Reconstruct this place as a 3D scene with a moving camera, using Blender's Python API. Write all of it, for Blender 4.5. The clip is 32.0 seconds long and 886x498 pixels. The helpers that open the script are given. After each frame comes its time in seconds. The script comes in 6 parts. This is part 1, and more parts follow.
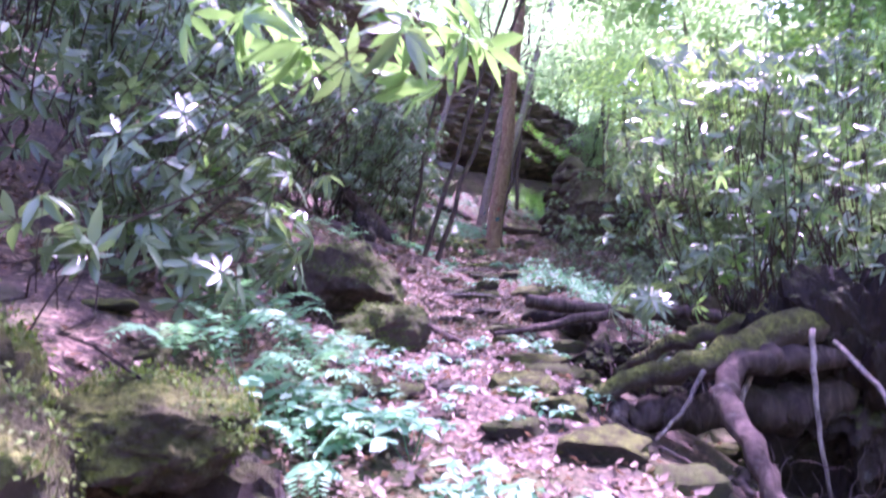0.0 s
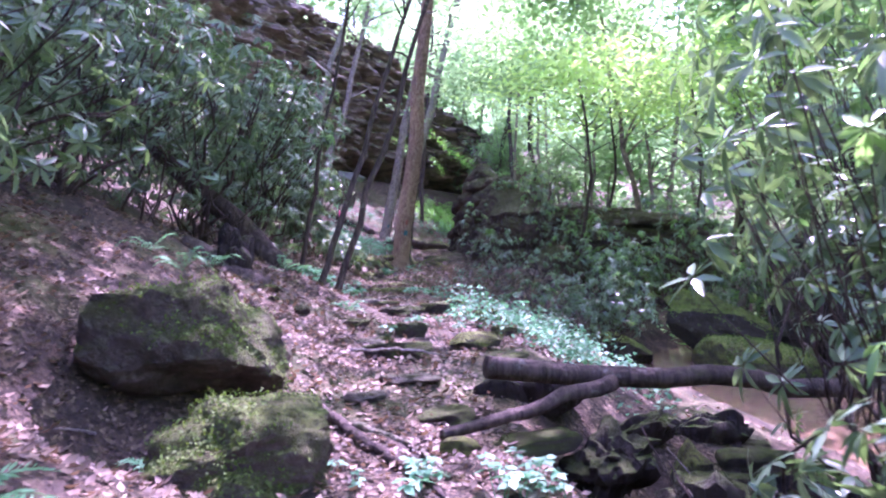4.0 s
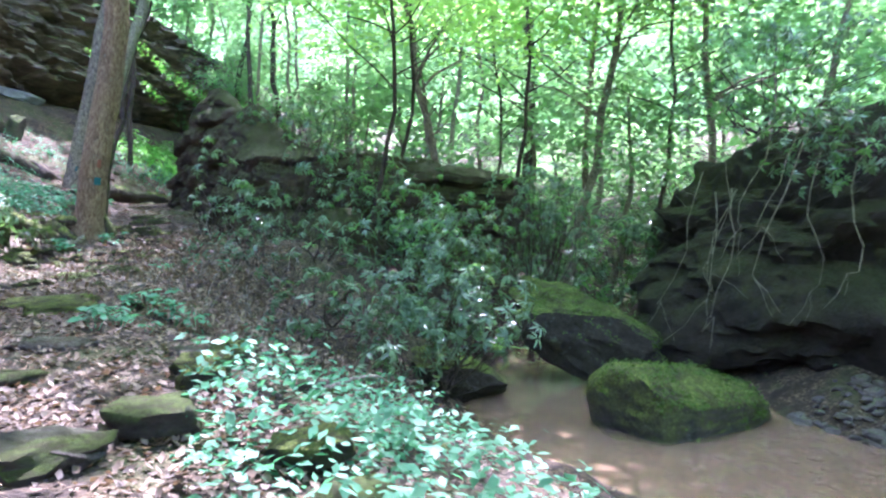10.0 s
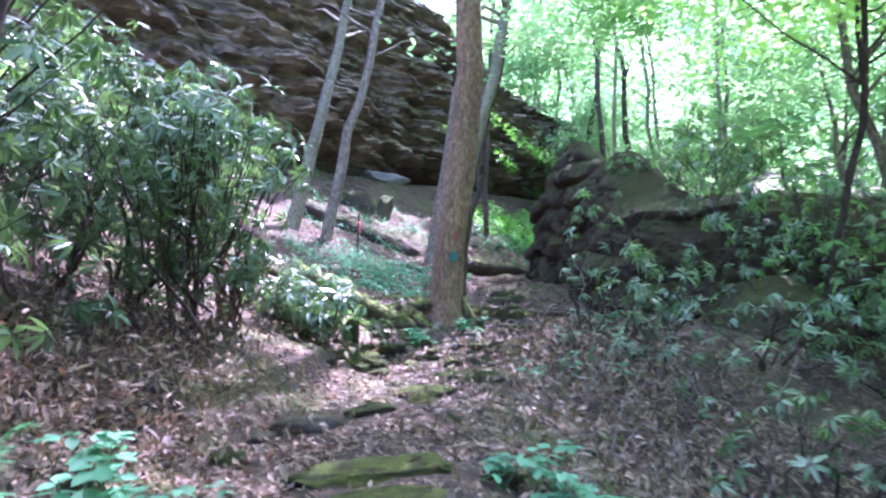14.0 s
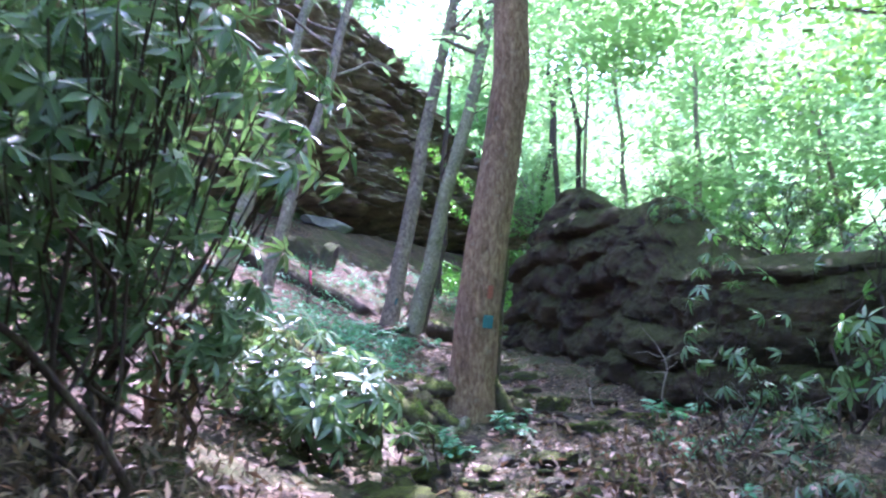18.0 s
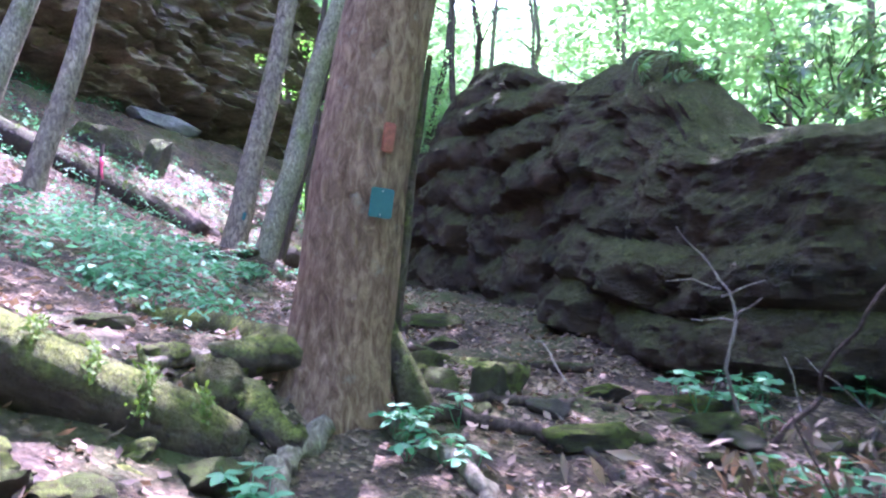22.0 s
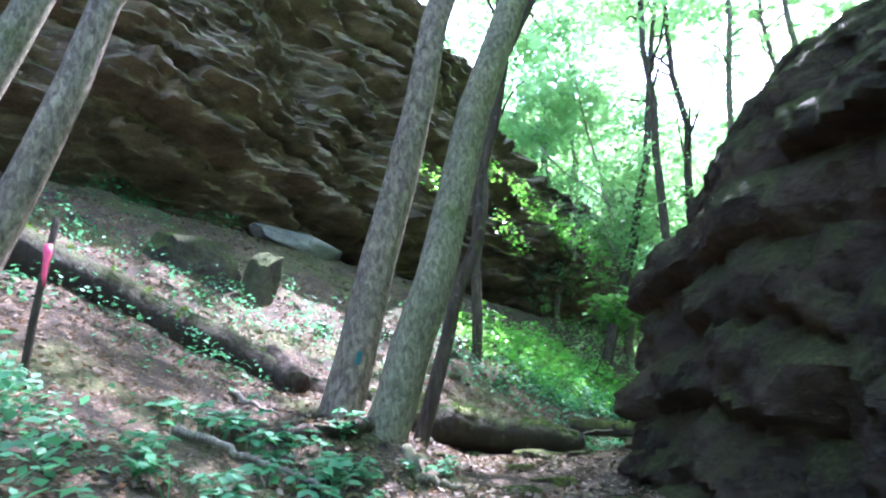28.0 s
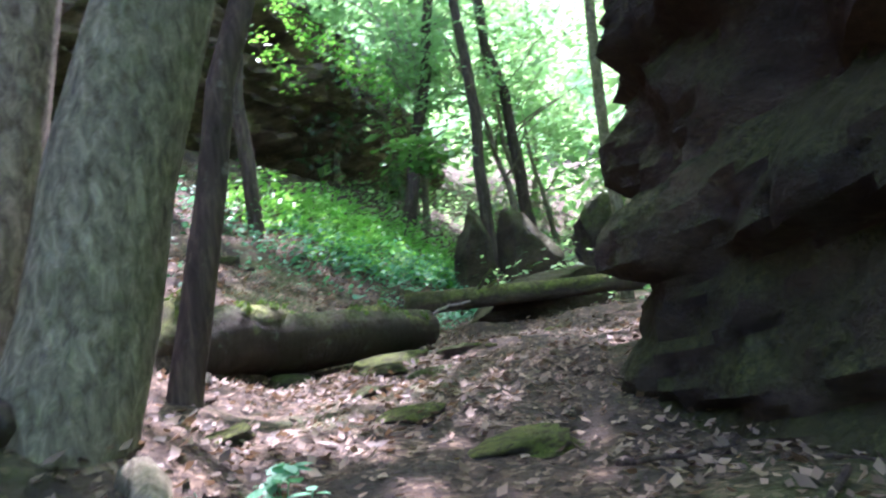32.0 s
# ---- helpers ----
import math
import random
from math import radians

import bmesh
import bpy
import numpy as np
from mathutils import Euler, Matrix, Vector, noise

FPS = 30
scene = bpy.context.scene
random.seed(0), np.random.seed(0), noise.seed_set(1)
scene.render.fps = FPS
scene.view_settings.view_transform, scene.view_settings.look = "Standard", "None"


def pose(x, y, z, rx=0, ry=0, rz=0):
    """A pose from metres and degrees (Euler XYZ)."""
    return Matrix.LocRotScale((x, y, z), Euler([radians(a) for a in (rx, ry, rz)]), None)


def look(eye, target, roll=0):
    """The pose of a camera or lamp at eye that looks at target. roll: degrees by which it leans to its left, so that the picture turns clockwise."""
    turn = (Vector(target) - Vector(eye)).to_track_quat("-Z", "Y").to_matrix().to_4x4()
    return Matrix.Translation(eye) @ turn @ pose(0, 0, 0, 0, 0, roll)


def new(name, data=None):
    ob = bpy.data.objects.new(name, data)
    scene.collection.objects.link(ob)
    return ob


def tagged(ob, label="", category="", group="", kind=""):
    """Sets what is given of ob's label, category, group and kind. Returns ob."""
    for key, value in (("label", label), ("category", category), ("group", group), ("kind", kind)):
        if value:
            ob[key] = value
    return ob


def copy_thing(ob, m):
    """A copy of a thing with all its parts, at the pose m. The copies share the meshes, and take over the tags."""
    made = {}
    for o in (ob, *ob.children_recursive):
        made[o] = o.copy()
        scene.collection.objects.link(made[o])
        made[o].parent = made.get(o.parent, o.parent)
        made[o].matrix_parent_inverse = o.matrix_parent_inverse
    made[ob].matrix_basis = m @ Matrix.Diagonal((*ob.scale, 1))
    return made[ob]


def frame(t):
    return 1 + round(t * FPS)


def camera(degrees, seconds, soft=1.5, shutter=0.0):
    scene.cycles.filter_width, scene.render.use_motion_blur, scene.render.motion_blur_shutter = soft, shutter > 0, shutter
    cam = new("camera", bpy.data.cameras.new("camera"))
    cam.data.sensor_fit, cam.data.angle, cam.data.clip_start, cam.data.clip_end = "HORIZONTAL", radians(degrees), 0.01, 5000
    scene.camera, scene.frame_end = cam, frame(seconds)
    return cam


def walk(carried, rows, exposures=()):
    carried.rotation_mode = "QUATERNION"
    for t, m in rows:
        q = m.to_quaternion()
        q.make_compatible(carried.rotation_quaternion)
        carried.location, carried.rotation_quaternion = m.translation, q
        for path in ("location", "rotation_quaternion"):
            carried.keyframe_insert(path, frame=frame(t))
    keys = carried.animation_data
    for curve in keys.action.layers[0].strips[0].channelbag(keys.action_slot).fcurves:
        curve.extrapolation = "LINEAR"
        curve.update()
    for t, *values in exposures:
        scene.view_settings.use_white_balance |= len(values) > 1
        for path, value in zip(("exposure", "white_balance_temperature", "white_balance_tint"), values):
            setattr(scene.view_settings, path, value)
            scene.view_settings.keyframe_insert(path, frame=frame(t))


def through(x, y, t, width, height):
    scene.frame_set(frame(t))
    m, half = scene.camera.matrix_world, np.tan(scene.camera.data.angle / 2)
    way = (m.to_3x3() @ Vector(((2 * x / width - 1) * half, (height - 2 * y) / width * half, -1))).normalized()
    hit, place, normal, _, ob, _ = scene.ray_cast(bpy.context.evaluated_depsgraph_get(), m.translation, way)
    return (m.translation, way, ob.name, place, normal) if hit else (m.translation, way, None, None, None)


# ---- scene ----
cam = camera(66.0, 32.0, 2.2, 0.4)
PATH = [
    (0, (-0.010, -0.244, 2.120), (-0.010, 1.756, 2.118), 0.1),
    (0.5, (-0.145, -0.108, 2.206), (-0.086, 1.886, 2.349), 0.8),
    (1, (-0.148, 0.289, 2.146), (-0.216, 2.285, 2.259), 1.0),
    (1.5, (-0.183, 0.770, 2.128), (-0.317, 2.765, 2.132), 1.3),
    (2, (-0.278, 1.378, 2.105), (-0.320, 3.378, 2.133), -3.3),
    (2.5, (-0.237, 1.859, 2.070), (-0.160, 3.851, 1.909), -5.4),
    (3, (-0.132, 2.188, 2.279), (0.031, 4.180, 2.192), -2.5),
    (3.5, (-0.065, 2.427, 2.325), (0.212, 4.407, 2.282), -0.7),
    (4, (-0.087, 3.004, 2.312), (0.209, 4.982, 2.345), -0.6),
    (4.5, (-0.066, 3.472, 2.379), (0.283, 5.441, 2.375), -0.9),
    (6.5, (-0.443, 6.443, 2.353), (0.035, 8.383, 2.448), -4.0),
    (7, (-0.456, 6.873, 2.321), (-0.069, 8.833, 2.400), -2.9),
    (7.5, (-0.419, 7.454, 2.486), (0.057, 9.396, 2.551), -3.5),
    (8, (-0.251, 8.213, 2.468), (0.371, 10.114, 2.509), -6.5),
    (8.5, (0.091, 8.830, 2.544), (0.949, 10.636, 2.477), -6.5),
    (9, (0.369, 9.286, 2.554), (1.402, 10.998, 2.572), -0.2),
    (9.5, (0.533, 9.451, 2.747), (1.603, 11.138, 2.666), 0.9),
    (10, (0.870, 9.851, 2.688), (1.902, 11.560, 2.578), 0.6),
    (10.5, (0.970, 10.283, 2.738), (1.835, 12.085, 2.679), -2.4),
    (11, (1.110, 10.827, 2.741), (1.887, 12.669, 2.788), -1.2),
    (11.5, (1.323, 11.252, 2.644), (2.134, 13.080, 2.672), 0.0),
    (12, (1.388, 11.447, 2.693), (2.077, 13.324, 2.645), -2.5),
    (12.5, (1.370, 11.746, 2.686), (2.017, 13.638, 2.669), 0.5),
    (13, (1.292, 12.611, 2.759), (1.857, 14.530, 2.795), 2.0),
    (13.5, (1.387, 13.050, 2.734), (1.667, 15.029, 2.795), -1.0),
    (14, (1.283, 13.977, 2.893), (1.386, 15.972, 2.976), -2.0),
    (14.5, (1.239, 14.519, 2.975), (1.290, 16.518, 3.025), -2.5),
    (16.5, (0.083, 16.398, 3.044), (0.358, 18.370, 3.231), -1.2),
    (17, (0.030, 16.768, 3.044), (0.232, 18.745, 3.268), -1.1),
    (17.5, (0.031, 17.197, 3.105), (0.232, 19.175, 3.317), -1.7),
    (18, (-0.055, 17.769, 3.085), (0.315, 19.718, 3.336), -0.3),
    (18.5, (-0.117, 18.186, 3.088), (0.346, 20.126, 3.243), 1.9),
    (19, (0.000, 18.786, 3.035), (0.322, 20.754, 3.186), -2.9),
    (19.5, (-0.148, 19.194, 2.984), (0.317, 21.132, 3.158), 0.1),
    (20, (0.110, 20.040, 2.897), (0.911, 21.867, 3.041), 2.8),
    (20.5, (0.385, 20.663, 2.862), (1.118, 22.522, 2.931), 0.9),
    (21, (0.538, 21.279, 2.800), (1.235, 23.149, 2.924), 1.8),
    (21.5, (0.841, 21.959, 2.797), (1.680, 23.773, 2.865), 1.4),
    (22, (1.069, 22.467, 2.848), (1.785, 24.333, 2.930), 0.9),
    (22.5, (1.220, 22.861, 2.878), (1.933, 24.727, 2.981), -1.3),
    (23, (1.454, 23.400, 2.855), (2.255, 25.226, 3.004), 4.9),
    (23.5, (1.741, 23.947, 2.804), (2.488, 25.794, 2.975), 0.9),
    (24, (1.984, 24.508, 2.753), (2.768, 26.336, 2.960), -0.9),
    (24.5, (2.250, 25.141, 2.801), (3.189, 26.901, 2.944), 3.2),
    (25, (2.471, 25.454, 2.786), (3.337, 27.256, 2.765), -3.0),
    (25.5, (2.620, 25.649, 2.964), (3.233, 27.553, 2.972), -2.1),
    (26, (2.616, 25.903, 3.002), (2.966, 27.850, 3.297), 1.4),
    (26.5, (2.565, 26.438, 3.038), (2.884, 28.368, 3.457), 4.3),
    (28.5, (2.409, 29.540, 3.400), (2.585, 31.472, 3.890), 0.1),
    (29, (2.480, 30.099, 3.413), (2.828, 32.011, 3.885), 3.7),
    (29.5, (2.613, 30.709, 3.381), (2.932, 32.579, 4.014), 3.1),
    (30, (2.670, 31.474, 3.359), (2.989, 33.362, 3.937), 3.0),
    (30.5, (2.841, 32.015, 3.356), (3.364, 33.878, 3.860), 2.5),
    (31, (2.795, 32.992, 3.357), (3.258, 34.907, 3.704), -0.7),
    (31.5, (2.838, 33.244, 3.498), (3.496, 35.132, 3.554), -3.0),
    (32, (2.831, 33.475, 3.512), (3.686, 35.281, 3.605), -8.4),
]
walk(cam, [(t, look(eye, target, roll)) for t, eye, target, roll in PATH],
     [(0, 3.25, 5400, 96), (4.5, 3.3, 5250, 78), (7, 3.4, 5150, 46), (10, 3.6, 5150, 40), (14, 3.7, 5050, 54), (19, 3.5, 5100, 52), (23, 4.1, 5150, 60), (25, 4.2, 5150, 60), (26.5, 3.95, 5200, 42), (29, 3.6, 5150, 30), (31, 3.35, 5150, 28), (32, 3.5, 5450, 40)])

# ---- light: a hazy summer sky over a closed canopy, sun high ahead ----
SUN_ELEVATION, SUN_AZIMUTH = 58.0, 32.0
world = bpy.data.worlds.new("world")
scene.world = world
world.use_nodes = True
sky = world.node_tree.nodes.new("ShaderNodeTexSky")
sky.sky_type, sky.sun_disc = "NISHITA", False
sky.sun_elevation, sky.sun_rotation = radians(SUN_ELEVATION), radians(SUN_AZIMUTH)
sky.air_density, sky.dust_density = 1.2, 2.5
world.node_tree.links.new(sky.outputs["Color"], world.node_tree.nodes["Background"].inputs["Color"])
world.node_tree.nodes["Background"].inputs["Strength"].default_value = 0.15
sun_data = bpy.data.lights.new("sun", "SUN")
sun_data.energy, sun_data.angle, sun_data.color = 3.2, radians(0.6), (1.0, 0.95, 0.86)
sun_lamp = new("sun", sun_data)
se, sa = radians(SUN_ELEVATION), radians(SUN_AZIMUTH)
sun_lamp.matrix_world = look((40 * math.sin(sa) * math.cos(se), 40 * math.cos(sa) * math.cos(se), 40 * math.sin(se)), (0, 0, 0))


# ---- materials ----
def material(name):
    m = bpy.data.materials.new(name)
    m.use_nodes = True
    return m, m.node_tree.nodes, m.node_tree.links, m.node_tree.nodes["Principled BSDF"]


def node(nodes, kind, **sets):
    n = nodes.new(kind)
    for key, value in sets.items():
        if key in n.inputs:
            n.inputs[key].default_value = value
    return n


def ramp(nodes, links, source, stops):
    r = nodes.new("ShaderNodeValToRGB")
    while len(r.color_ramp.elements) < len(stops):
        r.color_ramp.elements.new(0.5)
    for e, (at, colour) in zip(r.color_ramp.elements, stops):
        e.position, e.color = at, (*colour, 1)
    links.new(source, r.inputs["Fac"])
    return r.outputs["Color"]


def noise_out(nodes, links, scale, detail=6.0, rough=0.6, stretch=(1, 1, 1), where="Object", warp=0.0):
    co = nodes.new("ShaderNodeTexCoord")
    mp = nodes.new("ShaderNodeMapping")
    mp.inputs["Scale"].default_value = stretch
    links.new(co.outputs[where], mp.inputs["Vector"])
    n = node(nodes, "ShaderNodeTexNoise", Scale=scale, Detail=detail, Roughness=rough, Distortion=warp)
    links.new(mp.outputs["Vector"], n.inputs["Vector"])
    return n.outputs["Fac"]


def mixed(nodes, links, fac, a, b, kind="MIX"):
    m = nodes.new("ShaderNodeMix")
    m.data_type, m.blend_type = "RGBA", kind
    for key, value in ((0, fac), (6, a), (7, b)):
        if isinstance(value, (int, float)):
            m.inputs[key].default_value = value
        elif isinstance(value, tuple):
            m.inputs[key].default_value = (*value, 1)
        else:
            links.new(value, m.inputs[key])
    return m.outputs[2]


def math_out(nodes, links, op, a, b=0.0, clamp=False):
    m = nodes.new("ShaderNodeMath")
    m.operation, m.use_clamp = op, clamp
    for key, value in ((0, a), (1, b)):
        if isinstance(value, (int, float)):
            m.inputs[key].default_value = value
        else:
            links.new(value, m.inputs[key])
    return m.outputs[0]


def bumped(nodes, links, bsdf, heights, strength=0.6, distance=0.02):
    last = None
    for h, dist in heights:
        b = nodes.new("ShaderNodeBump")
        b.inputs["Strength"].default_value, b.inputs["Distance"].default_value = strength, dist
        links.new(h, b.inputs["Height"])
        if last:
            links.new(last, b.inputs["Normal"])
        last = b.outputs["Normal"]
    links.new(last, bsdf.inputs["Normal"])


def up_facing(nodes, links, low, high, spread=0.5, scale=3.0):
    """How far a face looks up, broken by noise: where moss and litter settle."""
    g = nodes.new("ShaderNodeNewGeometry")
    sp = nodes.new("ShaderNodeSeparateXYZ")
    links.new(g.outputs["Normal"], sp.inputs[0])
    n = noise_out(nodes, links, scale, 5.0, 0.65)
    s = math_out(nodes, links, "ADD", sp.outputs["Z"], math_out(nodes, links, "MULTIPLY", math_out(nodes, links, "SUBTRACT", n, 0.5), spread * 2))
    mr = nodes.new("ShaderNodeMapRange")
    mr.inputs["From Min"].default_value, mr.inputs["From Max"].default_value = low, high
    links.new(s, mr.inputs["Value"])
    return mr.outputs["Result"]


def rock_material(name, dark, light, moss=(0.07, 0.10, 0.015), low=0.35, high=0.75, strata=1.0, rough=0.85, moss_spread=0.5, lichen_share=0.35):
    m, N, L, B = material(name)
    big = noise_out(N, L, 0.9, 7, 0.65, (1, 1, strata))
    fine = noise_out(N, L, 14, 8, 0.7, (1, 1, strata))
    pits = noise_out(N, L, 55, 4, 0.6)
    c = ramp(N, L, big, [(0.3, dark), (0.55, tuple((a + b) / 2 for a, b in zip(dark, light))), (0.75, light)])
    c = mixed(N, L, 0.7, c, ramp(N, L, fine, [(0.3, (0.35, 0.33, 0.34)), (0.7, (1.2, 1.15, 1.1))]), "MULTIPLY")
    lichen = ramp(N, L, noise_out(N, L, 4.5, 6, 0.7), [(0.6, (0, 0, 0)), (0.72, (1, 1, 1))])
    c = mixed(N, L, math_out(N, L, "MULTIPLY", lichen, lichen_share), c, (0.22, 0.25, 0.20))
    mossy = up_facing(N, L, low, high, moss_spread)
    mc = ramp(N, L, noise_out(N, L, 26, 6, 0.75), [(0.34, tuple(v * 0.22 for v in moss)), (0.5, moss), (0.68, tuple(min(1, v * 2.3) for v in moss))])
    mc = mixed(N, L, ramp(N, L, noise_out(N, L, 3.2, 5, 0.7), [(0.42, (0, 0, 0)), (0.62, (1, 1, 1))]), mc, mixed(N, L, fine, (0.03, 0.03, 0.012), (0.085, 0.078, 0.026)))
    c = mixed(N, L, mossy, c, mc)
    L.new(c, B.inputs["Base Color"])
    B.inputs["Roughness"].default_value = rough
    B.inputs["Specular IOR Level"].default_value = 0.25
    tuft = noise_out(N, L, 70, 4, 0.75)
    pad = noise_out(N, L, 11, 4, 0.65)
    bumped(N, L, B, [(big, 0.12), (fine, 0.05), (pits, 0.008), (math_out(N, L, "MULTIPLY", pad, mossy), 0.10), (math_out(N, L, "MULTIPLY", tuft, mossy), 0.035)], 0.9)
    return m


def bark_material(name, dark, light, moss=0.2, stretch=0.16, scale=16, low=0.9, high=1.3):
    m, N, L, B = material(name)
    ridges = noise_out(N, L, scale, 8, 0.7, (1, 1, stretch), warp=0.6)
    broad = noise_out(N, L, 2.2, 5, 0.6, (1, 1, 0.5))
    fine = noise_out(N, L, 80, 5, 0.7, (1, 1, 0.4))
    c = ramp(N, L, ridges, [(0.32, dark), (0.5, tuple(0.6 * a + 0.4 * b for a, b in zip(dark, light))), (0.68, light)])
    c = mixed(N, L, 0.6, c, ramp(N, L, broad, [(0.3, (0.6, 0.58, 0.6)), (0.7, (1.25, 1.2, 1.12))]), "MULTIPLY")
    pale = ramp(N, L, noise_out(N, L, 5.5, 6, 0.7), [(0.6, (0, 0, 0)), (0.7, (1, 1, 1))])
    c = mixed(N, L, math_out(N, L, "MULTIPLY", pale, 0.35), c, (0.30, 0.30, 0.27))
    g = ramp(N, L, noise_out(N, L, 3.0, 6, 0.7), [(0.62 - 0.3 * moss, (0, 0, 0)), (0.8 - 0.2 * moss, (1, 1, 1))])
    c = mixed(N, L, math_out(N, L, "MULTIPLY", g, min(1.0, 0.3 + moss)), c, (0.075, 0.095, 0.02))
    L.new(c, B.inputs["Base Color"])
    B.inputs["Roughness"].default_value = 0.9
    B.inputs["Specular IOR Level"].default_value = 0.15
    bumped(N, L, B, [(ridges, 0.045), (broad, 0.03), (fine, 0.006)], 1.0)
    return m


def leaf_material(name, dark, light, gloss=0.45, through=0.35, glow=(0.25, 0.5, 0.06), dots=9.0):
    """A leaf: a waxy face that lets some light through; each leaf has its own tone."""
    m, N, L, B = material(name)
    g = N.new("ShaderNodeNewGeometry")
    tone = mixed(N, L, g.outputs["Random Per Island"], dark, light)
    n = noise_out(N, L, dots, 4, 0.6)
    c = mixed(N, L, 0.4, tone, ramp(N, L, n, [(0.3, (0.65, 0.7, 0.65)), (0.7, (1.3, 1.25, 1.2))]), "MULTIPLY")
    L.new(c, B.inputs["Base Color"])
    B.inputs["Roughness"].default_value = gloss
    B.inputs["Specular IOR Level"].default_value = 0.5
    tr = N.new("ShaderNodeBsdfTranslucent")
    L.new(mixed(N, L, 0.75, c, glow), tr.inputs["Color"])
    mx = N.new("ShaderNodeMixShader")
    mx.inputs["Fac"].default_value = through
    L.new(B.outputs[0], mx.inputs[1])
    L.new(tr.outputs[0], mx.inputs[2])
    L.new(mx.outputs[0], N["Material Output"].inputs["Surface"])
    return m


def soil_material():
    m, N, L, B = material("forest_soil")
    leafy = N.new("ShaderNodeTexVoronoi")
    leafy.inputs["Scale"].default_value, leafy.inputs["Randomness"].default_value = 34.0, 1.0
    co = N.new("ShaderNodeTexCoord")
    L.new(co.outputs["Object"], leafy.inputs["Vector"])
    tone = N.new("ShaderNodeSeparateColor")
    L.new(leafy.outputs["Color"], tone.inputs[0])
    c = ramp(N, L, tone.outputs[0], [(0.0, (0.026, 0.018, 0.013)), (0.45, (0.062, 0.041, 0.027)), (0.8, (0.10, 0.066, 0.042)), (1.0, (0.20, 0.142, 0.095))])
    broad = noise_out(N, L, 0.55, 7, 0.65)
    mid = noise_out(N, L, 3.2, 6, 0.65)
    c = mixed(N, L, ramp(N, L, mid, [(0.45, (0, 0, 0)), (0.62, (1, 1, 1))]), c, (0.034, 0.025, 0.019))
    moss = ramp(N, L, broad, [(0.5, (0, 0, 0)), (0.64, (1, 1, 1))])
    c = mixed(N, L, math_out(N, L, "MULTIPLY", moss, 0.6), c, mixed(N, L, noise_out(N, L, 22, 4), (0.03, 0.045, 0.01), (0.09, 0.12, 0.03)))
    L.new(c, B.inputs["Base Color"])
    B.inputs["Roughness"].default_value = 0.92
    B.inputs["Specular IOR Level"].default_value = 0.2
    bumped(N, L, B, [(mid, 0.06), (leafy.outputs["Distance"], 0.015), (noise_out(N, L, 60, 5, 0.7), 0.01)], 0.8)
    return m


def plain(name, colour, rough=0.6, spread=0.25, scale=8.0, spec=0.3):
    m, N, L, B = material(name)
    n = noise_out(N, L, scale, 6, 0.65)
    c = ramp(N, L, n, [(0.3, tuple(v * (1 - spread) for v in colour)), (0.7, tuple(min(1, v * (1 + spread)) for v in colour))])
    L.new(c, B.inputs["Base Color"])
    B.inputs["Roughness"].default_value, B.inputs["Specular IOR Level"].default_value = rough, spec
    bumped(N, L, B, [(noise_out(N, L, scale * 8, 4, 0.6), 0.004)], 0.5)
    return m


def water_material():
    m, N, L, B = material("creek_water")
    B.inputs["Base Color"].default_value = (0.62, 0.40, 0.25, 1)
    B.inputs["Roughness"].default_value, B.inputs["IOR"].default_value = 0.04, 1.33
    B.inputs["Transmission Weight"].default_value = 0.75
    bumped(N, L, B, [(noise_out(N, L, 2.5, 3, 0.5, warp=0.8), 0.03), (noise_out(N, L, 9, 3, 0.5), 0.006)], 0.5)
    return m


SOIL = soil_material()
CLIFF_ROCK = rock_material("cliff_sandstone", (0.06, 0.043, 0.036), (0.50, 0.37, 0.285), low=0.6, high=0.95, strata=3.5, moss=(0.07, 0.12, 0.025))
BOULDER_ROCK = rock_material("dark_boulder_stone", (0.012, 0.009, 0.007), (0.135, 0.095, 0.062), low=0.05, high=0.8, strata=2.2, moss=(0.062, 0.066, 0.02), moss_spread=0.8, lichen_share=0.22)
MOSS_ROCK = rock_material("mossy_stone", (0.035, 0.028, 0.026), (0.17, 0.13, 0.11), low=-0.2, high=0.5, moss=(0.08, 0.108, 0.02), moss_spread=0.7)
GREEN_ROCK = rock_material("bright_moss_stone", (0.03, 0.03, 0.025), (0.14, 0.12, 0.10), low=-0.35, high=0.35, moss=(0.14, 0.17, 0.03), moss_spread=0.6)
GREY_STONE = rock_material("trail_stone", (0.06, 0.05, 0.048), (0.24, 0.20, 0.18), low=0.75, high=1.25, strata=1.2)
PALE_SLAB = rock_material("pale_slab", (0.12, 0.11, 0.12), (0.38, 0.36, 0.37), low=0.9, high=1.4, strata=1.5)
BARK_RED = bark_material("hemlock_bark", (0.095, 0.05, 0.032), (0.38, 0.25, 0.175), 0.06, 0.4, 20)
BARK_GREY = bark_material("grey_bark", (0.06, 0.045, 0.035), (0.37, 0.295, 0.24), 0.15, 0.5, 15)
BARK_MOSS = bark_material("mossy_bark", (0.075, 0.062, 0.045), (0.38, 0.34, 0.25), 0.34, 0.45, 22)
BARK_DARK = bark_material("dark_bark", (0.03, 0.022, 0.02), (0.13, 0.095, 0.08), 0.12)
MOSS_LOG = rock_material("mossy_log", (0.03, 0.024, 0.02), (0.15, 0.11, 0.085), moss=(0.14, 0.16, 0.03), low=-0.1, high=0.5, moss_spread=0.8)
DEAD_WOOD = bark_material("dead_wood", (0.10, 0.08, 0.07), (0.42, 0.36, 0.32), 0.02, 0.1, 26)
